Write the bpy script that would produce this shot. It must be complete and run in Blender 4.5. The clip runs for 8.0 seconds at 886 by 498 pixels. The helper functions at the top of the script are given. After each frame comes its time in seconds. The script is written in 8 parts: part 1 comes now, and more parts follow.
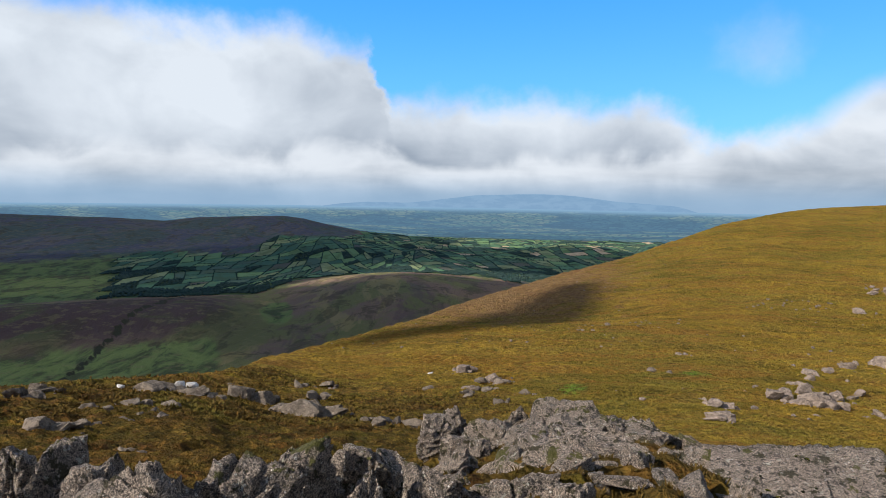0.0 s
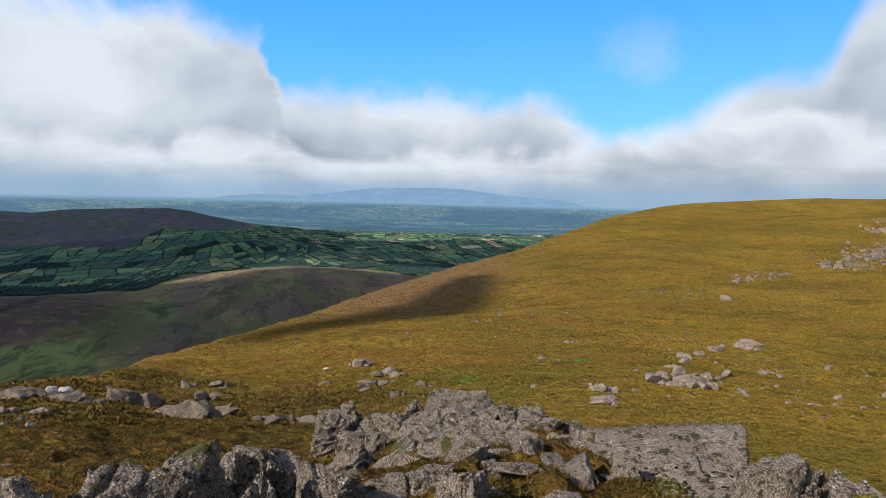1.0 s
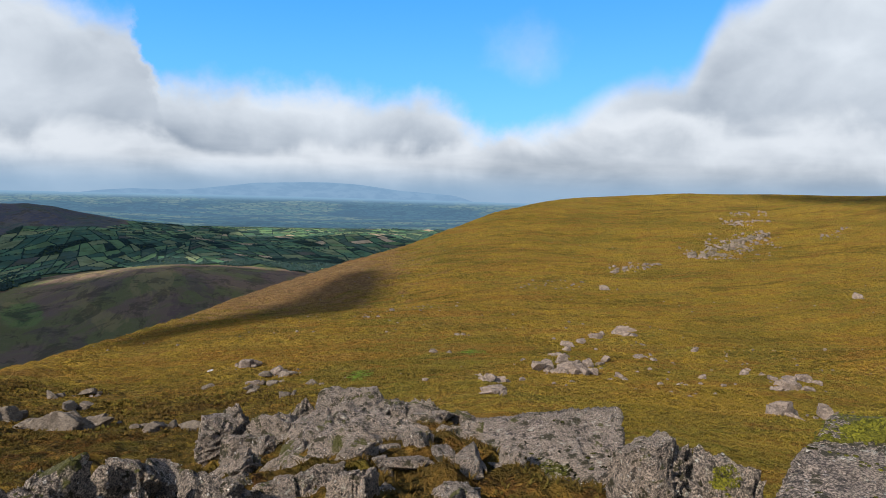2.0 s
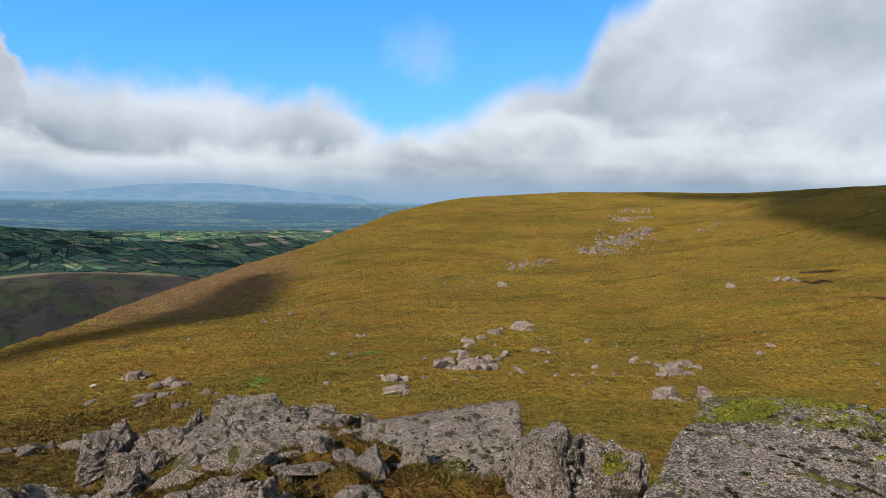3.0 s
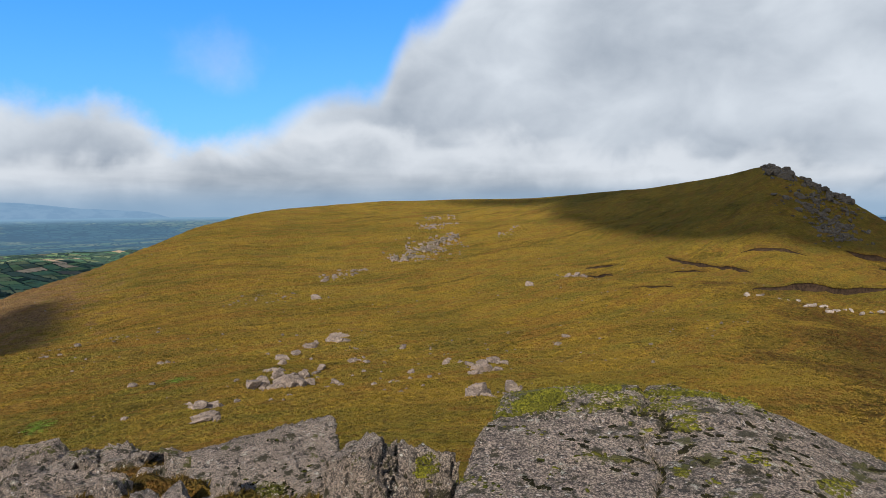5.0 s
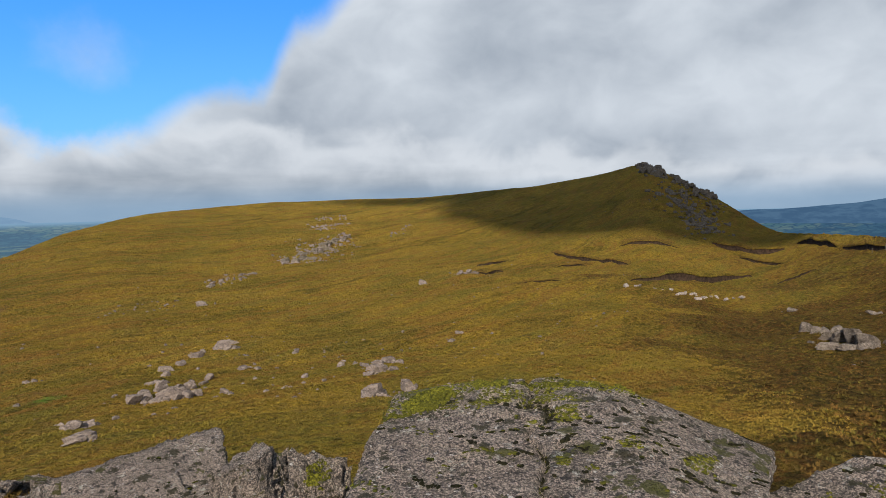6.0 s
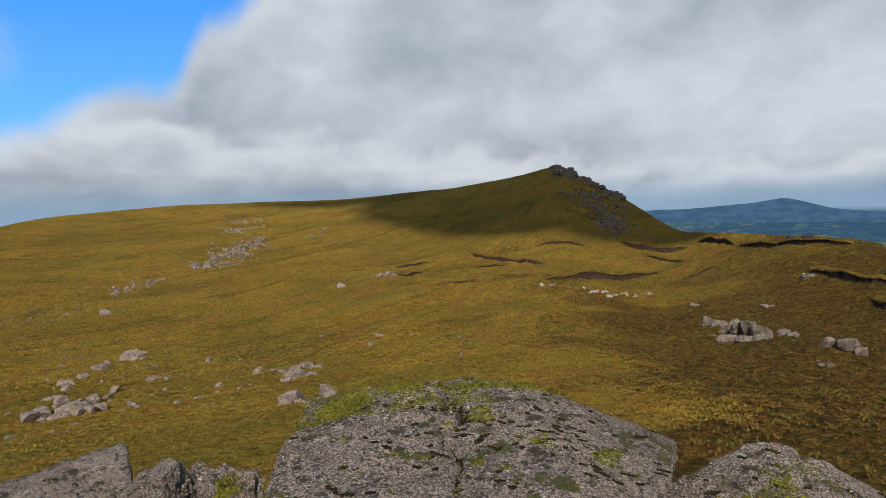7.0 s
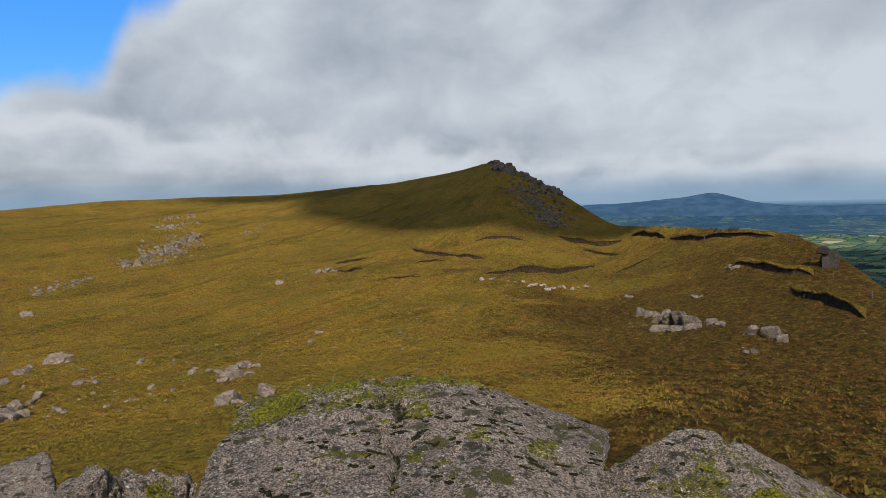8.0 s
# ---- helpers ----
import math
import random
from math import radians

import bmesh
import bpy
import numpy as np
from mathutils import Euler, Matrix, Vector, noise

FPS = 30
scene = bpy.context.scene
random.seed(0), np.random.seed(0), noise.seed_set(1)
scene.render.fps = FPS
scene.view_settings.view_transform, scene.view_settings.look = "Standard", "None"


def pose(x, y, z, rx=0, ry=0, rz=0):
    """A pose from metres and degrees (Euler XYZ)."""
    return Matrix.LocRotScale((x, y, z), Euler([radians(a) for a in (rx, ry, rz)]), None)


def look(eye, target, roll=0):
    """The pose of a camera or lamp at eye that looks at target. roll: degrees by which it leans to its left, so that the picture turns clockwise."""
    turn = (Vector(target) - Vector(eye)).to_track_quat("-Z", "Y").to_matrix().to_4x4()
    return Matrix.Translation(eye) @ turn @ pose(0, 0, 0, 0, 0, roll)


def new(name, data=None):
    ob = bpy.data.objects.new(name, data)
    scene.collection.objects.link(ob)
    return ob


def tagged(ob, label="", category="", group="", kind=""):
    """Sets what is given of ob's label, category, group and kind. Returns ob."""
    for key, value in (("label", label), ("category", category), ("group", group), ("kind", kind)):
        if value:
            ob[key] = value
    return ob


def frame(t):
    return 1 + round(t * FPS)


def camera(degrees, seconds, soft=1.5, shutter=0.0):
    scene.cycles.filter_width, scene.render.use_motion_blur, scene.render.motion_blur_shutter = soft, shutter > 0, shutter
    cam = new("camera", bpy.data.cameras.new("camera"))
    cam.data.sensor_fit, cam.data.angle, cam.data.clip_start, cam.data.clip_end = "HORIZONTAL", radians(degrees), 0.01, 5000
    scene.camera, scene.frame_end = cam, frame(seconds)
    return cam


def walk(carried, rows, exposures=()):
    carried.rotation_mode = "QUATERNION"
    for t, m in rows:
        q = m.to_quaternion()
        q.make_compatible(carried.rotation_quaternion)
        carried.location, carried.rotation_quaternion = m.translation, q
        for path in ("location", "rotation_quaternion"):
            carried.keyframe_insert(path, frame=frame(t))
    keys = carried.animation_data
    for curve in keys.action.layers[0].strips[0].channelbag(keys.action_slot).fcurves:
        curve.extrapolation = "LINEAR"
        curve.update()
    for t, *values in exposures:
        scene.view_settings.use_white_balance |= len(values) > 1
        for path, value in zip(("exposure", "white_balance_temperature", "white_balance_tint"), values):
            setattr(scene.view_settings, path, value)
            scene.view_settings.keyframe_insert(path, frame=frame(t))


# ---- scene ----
cam = camera(68.0, 8.0, soft=0.6)
PATH = [
    (0, 0.000, 0.000, 0.000, 85.32, -1.01, 0.00),
    (0.5, 0.006, 0.001, 0.004, 85.13, -1.10, -3.06),
    (1, 0.018, -0.000, 0.011, 84.93, -1.52, -9.03),
    (1.5, 0.028, -0.003, 0.017, 84.78, -1.67, -13.99),
    (3, 0.059, -0.018, 0.033, 84.96, -1.26, -27.34),
    (3.5, 0.070, -0.024, 0.038, 85.16, -0.77, -31.13),
    (4, 0.080, -0.032, 0.042, 85.48, -0.33, -34.69),
    (5.5, 0.119, -0.065, 0.060, 85.99, 0.66, -48.66),
    (6, 0.134, -0.080, 0.066, 85.83, 1.08, -53.19),
    (6.5, 0.147, -0.093, 0.071, 85.82, 1.23, -57.18),
    (7, 0.158, -0.105, 0.076, 85.85, 1.28, -60.27),
    (7.5, 0.168, -0.116, 0.080, 85.69, 1.35, -63.02),
    (8, 0.177, -0.126, 0.083, 85.30, 1.38, -65.48),
]
walk(cam, [(t, pose(*p)) for t, *p in PATH], exposures=((0, 0.72), (3.5, 0.62), (5.5, 0.51), (8, 0.35)))

# ---- world, sun ----
SUN_AZ, SUN_EL = -116.0, 33.0   # degrees clockwise from +y, and above the horizon


def bearing(az, el=0.0):
    a, e = radians(az), radians(el)
    return Vector((math.sin(a) * math.cos(e), math.cos(a) * math.cos(e), math.sin(e)))


def link_nodes(tree, *pairs):
    for a, b in pairs:
        tree.links.new(a, b)


def node(tree, kind, **values):
    n = tree.nodes.new(kind)
    for key, value in values.items():
        if key in n.inputs:
            n.inputs[key].default_value = value
        else:
            setattr(n, key, value)
    return n


def math_node(tree, op, a, b=None, c=None, clamp=False):
    n = tree.nodes.new("ShaderNodeMath")
    n.operation, n.use_clamp = op, clamp
    for i, v in enumerate((a, b, c)):
        if v is None:
            continue
        if isinstance(v, (int, float)):
            n.inputs[i].default_value = v
        else:
            tree.links.new(v, n.inputs[i])
    return n.outputs[0]


def smooth(tree, value, lo, hi, a=0.0, b=1.0):
    n = tree.nodes.new("ShaderNodeMapRange")
    n.interpolation_type = "SMOOTHSTEP"
    tree.links.new(value, n.inputs["Value"])
    n.inputs["From Min"].default_value, n.inputs["From Max"].default_value = lo, hi
    n.inputs["To Min"].default_value, n.inputs["To Max"].default_value = a, b
    return n.outputs["Result"]


def mix(tree, fac, a, b):
    n = tree.nodes.new("ShaderNodeMix")
    n.data_type = "RGBA"
    for i, v in ((0, fac), (6, a), (7, b)):
        if isinstance(v, (int, float)):
            n.inputs[i].default_value = v
        elif isinstance(v, tuple):
            n.inputs[i].default_value = (*v[:3], 1)
        else:
            tree.links.new(v, n.inputs[i])
    return n.outputs[2]


def noise_tex(tree, vector, scale, detail=5, rough=0.55, distortion=0.0):
    n = node(tree, "ShaderNodeTexNoise", Scale=scale, Detail=detail, Roughness=rough, Distortion=distortion)
    tree.links.new(vector, n.inputs["Vector"])
    return n.outputs["Fac"]


def make_world():
    world = bpy.data.worlds.new("sky")
    scene.world = world
    world.use_nodes = True
    tr = world.node_tree
    tr.nodes.clear()
    sky = node(tr, "ShaderNodeTexSky", sky_type="NISHITA", sun_disc=False, sun_elevation=radians(SUN_EL),
               sun_rotation=radians(SUN_AZ), altitude=600.0, air_density=1.0, dust_density=0.4, ozone_density=3.0)
    coord = tr.nodes.new("ShaderNodeTexCoord").outputs["Generated"]
    sep = tr.nodes.new("ShaderNodeSeparateXYZ")
    tr.links.new(coord, sep.inputs[0])
    x, y, z = sep.outputs
    az = math_node(tr, "MULTIPLY", math_node(tr, "ARCTAN2", x, y), 180 / math.pi)
    el = math_node(tr, "MULTIPLY", math_node(tr, "ARCSINE", z), 180 / math.pi)
    warp = noise_tex(tr, coord, 4.2, 6, 0.55, 0.3)
    warp_fine = noise_tex(tr, coord, 12.0, 6, 0.6)
    ragged = math_node(tr, "ADD", math_node(tr, "MULTIPLY", math_node(tr, "SUBTRACT", warp, 0.5), 6.5),
                       math_node(tr, "MULTIPLY", math_node(tr, "SUBTRACT", warp_fine, 0.5), 4.0))
    e2 = math_node(tr, "ADD", el, ragged)
    a2 = math_node(tr, "ADD", az, math_node(tr, "MULTIPLY", ragged, 0.7))

    def total(*parts):
        v = parts[0]
        for q in parts[1:]:
            v = math_node(tr, "ADD", v, q)
        return v

    def times(a, b):
        return math_node(tr, "MULTIPLY", a, b)

    # height of the cloud tops over the bearing: a tall bank, a gap, and the high deck
    top = total(times(smooth(tr, a2, -4.6, -6.0), 5.6), times(smooth(tr, a2, 29.0, 38.0), 3.2), times(smooth(tr, a2, 39.0, 41.5), 4.0), times(smooth(tr, a2, 41.0, 64.0), 27.0),
                times(times(smooth(tr, a2, 17.0, 25.0), smooth(tr, a2, 33.0, 27.0)), -2.2), 7.4, times(smooth(tr, a2, -15.0, -24.0), 0.4))
    deep = math_node(tr, "SUBTRACT", top, e2)
    cover = smooth(tr, deep, -1.5, 1.7)
    # a thin stray puff in the gap
    pa = math_node(tr, "DIVIDE", math_node(tr, "SUBTRACT", az, 25.0), 5.0)
    pe = math_node(tr, "DIVIDE", math_node(tr, "SUBTRACT", el, 12.0), 2.9)
    pr = total(math_node(tr, "POWER", pa, 2.0), math_node(tr, "POWER", pe, 2.0), times(ragged, 0.5))
    puff = times(smooth(tr, pr, 1.3, -0.9), 0.42)
    cover = math_node(tr, "MAXIMUM", cover, puff)
    # broken cloud goes on overhead
    high = times(smooth(tr, noise_tex(tr, coord, 2.2, 6, 0.6), 0.36, 0.5), smooth(tr, el, 24.0, 34.0))
    cover = math_node(tr, "MAXIMUM", cover, high)
    # layers seen edge on towards the horizon
    squash = node(tr, "ShaderNodeMapping")
    squash.inputs["Scale"].default_value = (1.0, 1.0, 6.0)
    tr.links.new(coord, squash.inputs["Vector"])
    layers = math_node(tr, "SUBTRACT", noise_tex(tr, squash.outputs[0], 5.0, 5, 0.5, 0.2), 0.5)
    flat = node(tr, "ShaderNodeMapping")
    flat.inputs["Scale"].default_value = (1.0, 1.0, 1.5)
    tr.links.new(coord, flat.inputs["Vector"])
    body = math_node(tr, "SUBTRACT", noise_tex(tr, flat.outputs[0], 2.9, 3, 0.4, 0.1), 0.5)
    lumps = math_node(tr, "SUBTRACT", noise_tex(tr, flat.outputs[0], 9.0, 5, 0.5, 0.3), 0.5)
    tone = total(0.69, times(smooth(tr, az, 2.0, -12.0), -0.06), times(smooth(tr, az, 45.0, 85.0), 0.02), times(body, 1.35), times(lumps, 1.0), times(times(smooth(tr, az, 48.0, 62.0), smooth(tr, el, 14.0, 8.0)), 0.16), times(layers, smooth(tr, el, 6.0, 2.0, 0.0, 0.9)),
                 times(smooth(tr, deep, 4.5, 0.3), 0.26), times(smooth(tr, el, 6.5, 2.2), -0.30), times(smooth(tr, el, 22.0, 32.0), -0.75))
    cloud = mix(tr, math_node(tr, "MULTIPLY", tone, 1.0, clamp=True), (0.235, 0.295, 0.385), (0.73, 0.795, 0.875))
    # a nearer bank of white puffs low before the high deck
    puffs = noise_tex(tr, coord, 7.0, 5, 0.5, 0.4)
    low_top = total(3.2, times(times(smooth(tr, az, 16.0, 30.0), smooth(tr, az, 66.0, 48.0)), 3.4), times(math_node(tr, "SUBTRACT", puffs, 0.5), 9.0))
    low_deep = math_node(tr, "SUBTRACT", low_top, el)
    low_tone = total(1.0, times(smooth(tr, low_deep, 0.8, 4.6), -0.62), times(lumps, 0.7), times(layers, smooth(tr, el, 5.0, 2.0, 0.1, 0.9)))
    low_cloud = mix(tr, math_node(tr, "MULTIPLY", low_tone, 1.0, clamp=True), (0.255, 0.315, 0.395), (0.78, 0.83, 0.895))
    cloud = mix(tr, times(smooth(tr, low_deep, -0.5, 1.3), 0.85), cloud, low_cloud)
    blue = mix(tr, smooth(tr, el, 3.0, 20.0), (0.085, 0.46, 1.0), (0.02, 0.30, 1.0))
    blue = mix(tr, smooth(tr, el, 22.0, 50.0), blue, (0.03, 0.16, 0.5))
    scaled = node(tr, "ShaderNodeVectorMath", operation="SCALE", Scale=0.035)
    tr.links.new(sky.outputs[0], scaled.inputs[0])
    lift = node(tr, "ShaderNodeVectorMath", operation="ADD")
    tr.links.new(scaled.outputs[0], lift.inputs[0])
    tr.links.new(blue, lift.inputs[1])
    view = mix(tr, cover, lift.outputs[0], cloud)
    # pale blue air along the skyline
    veil = smooth(tr, el, 2.3, -0.6)
    view = mix(tr, math_node(tr, "MULTIPLY", veil, 0.8), view, (0.265, 0.425, 0.615))
    bg = node(tr, "ShaderNodeBackground", Strength=0.64)
    out = node(tr, "ShaderNodeOutputWorld")
    link_nodes(tr, (view, bg.inputs["Color"]), (bg.outputs[0], out.inputs["Surface"]))


make_world()
sun = new("sun", bpy.data.lights.new("sun", "SUN"))
sun.data.energy, sun.data.angle, sun.data.color = 5.0, radians(0.6), (1.0, 0.93, 0.82)
sun.matrix_world = look(bearing(SUN_AZ, SUN_EL) * 100, (0, 0, 0))

# ---- the shape of the land ----
PLAIN = -200.0
# skyline of the home hill: bearing, its distance, its height angle
CREST = ((-180, 30, -20), (-60, 28, -15), (-34, 28, -14.4), (-19.5, 36, -15.1), (-7, 85, -12.2), (4.8, 135, -8.4), (11.3, 165, -6.2),
         (15.3, 185, -5.1), (19.3, 205, -3.45), (23, 232, -2.0), (27, 262, -0.9), (30.2, 285, -0.38), (34.4, 300, -0.08), (38.7, 320, 0.22), (45, 330, 0.25),
         (52, 330, 0.42), (56.5, 328, 0.72), (61, 322, 1.1), (65, 315, 1.75), (67.4, 311, 2.2), (69.4, 306, 2.75), (70.6, 303, 2.65), (71.6, 301, 2.1), (72.6, 299, 1.55),
         (73.8, 296, 0.85), (75, 293, 0.3), (76.4, 288, -0.7), (77.7, 280, -1.55), (79.5, 250, -2.6), (81, 205, -3.0), (89, 140, -3.2), (93.5, 120, -3.6), (95, 112, -4.3),
         (96.4, 103, -5.1), (100, 80, -7.9), (108, 55, -14), (130, 35, -18), (180, 30, -20))
AZ_GRID = np.arange(-180, 180.01, 0.25)


def along(column, spread):
    """A column of the skyline over the bearing, rounded off by so many degrees."""
    v = np.interp(AZ_GRID, [c[0] for c in CREST], [c[column] for c in CREST])
    w = np.exp(-0.5 * (np.arange(-4 * spread, 4 * spread + 0.1, 0.25) / spread) ** 2)
    return np.convolve(np.pad(v, len(w) // 2, mode="edge"), w / w.sum(), mode="valid")[:len(AZ_GRID)]


CREST_D, CREST_EL, BROAD_EL = along(1, 1.6), along(2, 0.4), along(2, 7.0)


def lattice(x, y, seed):
    """Smooth value noise in -1..1 on a unit lattice."""
    xi, yi = np.floor(x), np.floor(y)
    fx, fy = x - xi, y - yi
    fx, fy = fx * fx * (3 - 2 * fx), fy * fy * (3 - 2 * fy)

    def h(i, j):
        v = np.sin(i * 127.1 + j * 311.7 + seed * 74.7) * 43758.5453
        return 2 * (v - np.floor(v)) - 1
    a = h(xi, yi) * (1 - fx) + h(xi + 1, yi) * fx
    b = h(xi, yi + 1) * (1 - fx) + h(xi + 1, yi + 1) * fx
    return a * (1 - fy) + b * fy


def fbm(x, y, size, octaves=4, seed=0):
    v, amp = 0.0, 0.5
    for k in range(octaves):
        v = v + amp * lattice(x / size, y / size, seed + k * 13)
        size, amp = size * 0.47, amp * 0.5
    return v


def step01(v, lo, hi):
    u = np.clip((v - lo) / (hi - lo), 0, 1)
    return u * u * (3 - 2 * u)


# skyline of the mountain across the valley: bearing, height over the valley floor
RIDGE = ((-70, 88), (-45, 96), (-34, 97), (-30.8, 90), (-27.2, 82), (-23, 67), (-20.4, 82), (-17, 88), (-13.7, 92), (-12, 80), (-10.4, 58), (-7, 24), (-3, 4), (1, 0), (60, 0))


def ridge_height(az):
    return np.interp(az, [r[0] for r in RIDGE], [r[1] for r in RIDGE])


def far_land(x, y):
    """The valley floor, its far hills and the spurs."""
    d = np.hypot(x, y)
    az = np.degrees(np.arctan2(x, y))
    z = PLAIN + 7 * fbm(x, y, 420, 4, 3)
    # the dark mountain across the valley, cut by gullies
    rise = step01(d, 1300, 2990)
    gully = 1 - np.abs(fbm(x, y * 0.45, 260, 4, 9)) * 1.1 * rise * (1 - rise) * 3.0
    z = z + ridge_height(az) * (0.45 * rise + 0.55 * rise * rise) * gully * (1 - 0.8 * step01(d, 3060, 4000))
    z = z + 26 * np.exp(-(((az + 9.5) / 4.2) ** 2 + ((d - 2250) / 330) ** 2))
    z = z + 20 * np.exp(-(((az - 12.0) / 3.5) ** 2 + ((d - 2500) / 300) ** 2))
    # a heather shoulder that runs in from the near side
    z = z + 30 * step01(az, -13, -21) * np.exp(-((d - 1080) / 170) ** 2) * (1 + 0.25 * fbm(x, y, 200, 3, 15))
    # the brown spur beyond the home hill
    z = z + 43 * np.exp(-(((az + 3.0) / 10.0) ** 2 + ((d - 1230) / 300) ** 2) ** 1.5)
    return z


def land(x, y):
    """Height of the ground; the camera's eye starts at 0."""
    x, y = np.asarray(x, float), np.asarray(y, float)
    d = np.hypot(x, y) + 1e-6
    az = np.degrees(np.arctan2(x, y))
    crest_d, crest_el, broad = (np.interp(az, AZ_GRID, v) for v in (CREST_D, CREST_EL, BROAD_EL))
    u = np.clip(np.log(np.maximum(d, 6) / 6) / np.log(crest_d / 6), 0, 1.0)
    el = -26 + (broad + (crest_el - broad) * step01(u, 0.72, 0.97) + 26) * u ** 1.25
    near = np.tan(np.radians(el)) * np.minimum(d, crest_d)
    z6 = math.tan(radians(-26)) * 6
    near = np.where(d < 6, -1.65 + (z6 + 1.65) * step01(d, 0.5, 6.5) / step01(6, 0.5, 6.5), near)
    over = np.maximum(d - crest_d, 0)
    slope = np.tan(np.radians(np.clip(-crest_el, 0, 30))) * 1.0
    fall = over * slope + np.minimum(over * over / 80.0, over * 0.55 - np.minimum(over, 1e9) * 0.2)
    bumps = (fbm(x, y, 34, 4, 5) * 2.1 * step01(d, 25, 90) + fbm(x, y, 3.0, 3, 7) * 0.22 * step01(d, 3, 12)) * (1 - 0.7 * step01(d, crest_d * 0.85, crest_d))
    knoll = 0.8 * np.exp(-((az - 15) / 13) ** 2 - ((d - 8.6) / 2.6) ** 2) * (1 + 0.5 * fbm(x, y, 1.6, 3, 81))
    # a grassy shoulder with a wet hollow behind it
    shoulder = (1.0 * np.exp(-((d - 78 - 0.4 * (az - 65)) / 9) ** 2) - 0.9 * np.exp(-((d - 97 - 0.4 * (az - 65)) / 7) ** 2)) * step01(az, 44, 58) * step01(az, 84, 74)
    home = near - fall + bumps + knoll + shoulder
    far = far_land(x, y)
    k = 12.0
    blend = np.clip(0.5 + (home - far) / (2 * k), 0, 1)
    return far + (home - far) * blend + k * blend * (1 - blend)

# ---- materials ----
def material(name):
    m = bpy.data.materials.new(name)
    m.use_nodes = True
    tr = m.node_tree
    tr.nodes.clear()
    out, bsdf = node(tr, "ShaderNodeOutputMaterial"), node(tr, "ShaderNodeBsdfPrincipled")
    tr.links.new(bsdf.outputs[0], out.inputs["Surface"])
    bsdf.inputs["Specular IOR Level"].default_value = 0.25
    return m, tr, bsdf


def place_vector(tr):
    return tr.nodes.new("ShaderNodeNewGeometry").outputs["Position"]


def bumped(tr, bsdf, height, distance, strength=1.0):
    b = node(tr, "ShaderNodeBump", Distance=distance, Strength=strength)
    link_nodes(tr, (height, b.inputs["Height"]), (b.outputs[0], bsdf.inputs["Normal"]))


def stretched(tr, vector, scale):
    m = node(tr, "ShaderNodeMapping")
    m.inputs["Scale"].default_value = scale
    tr.links.new(vector, m.inputs["Vector"])
    return m.outputs[0]


def attribute(tr, name):
    return node(tr, "ShaderNodeAttribute", attribute_name=name).outputs["Fac"]


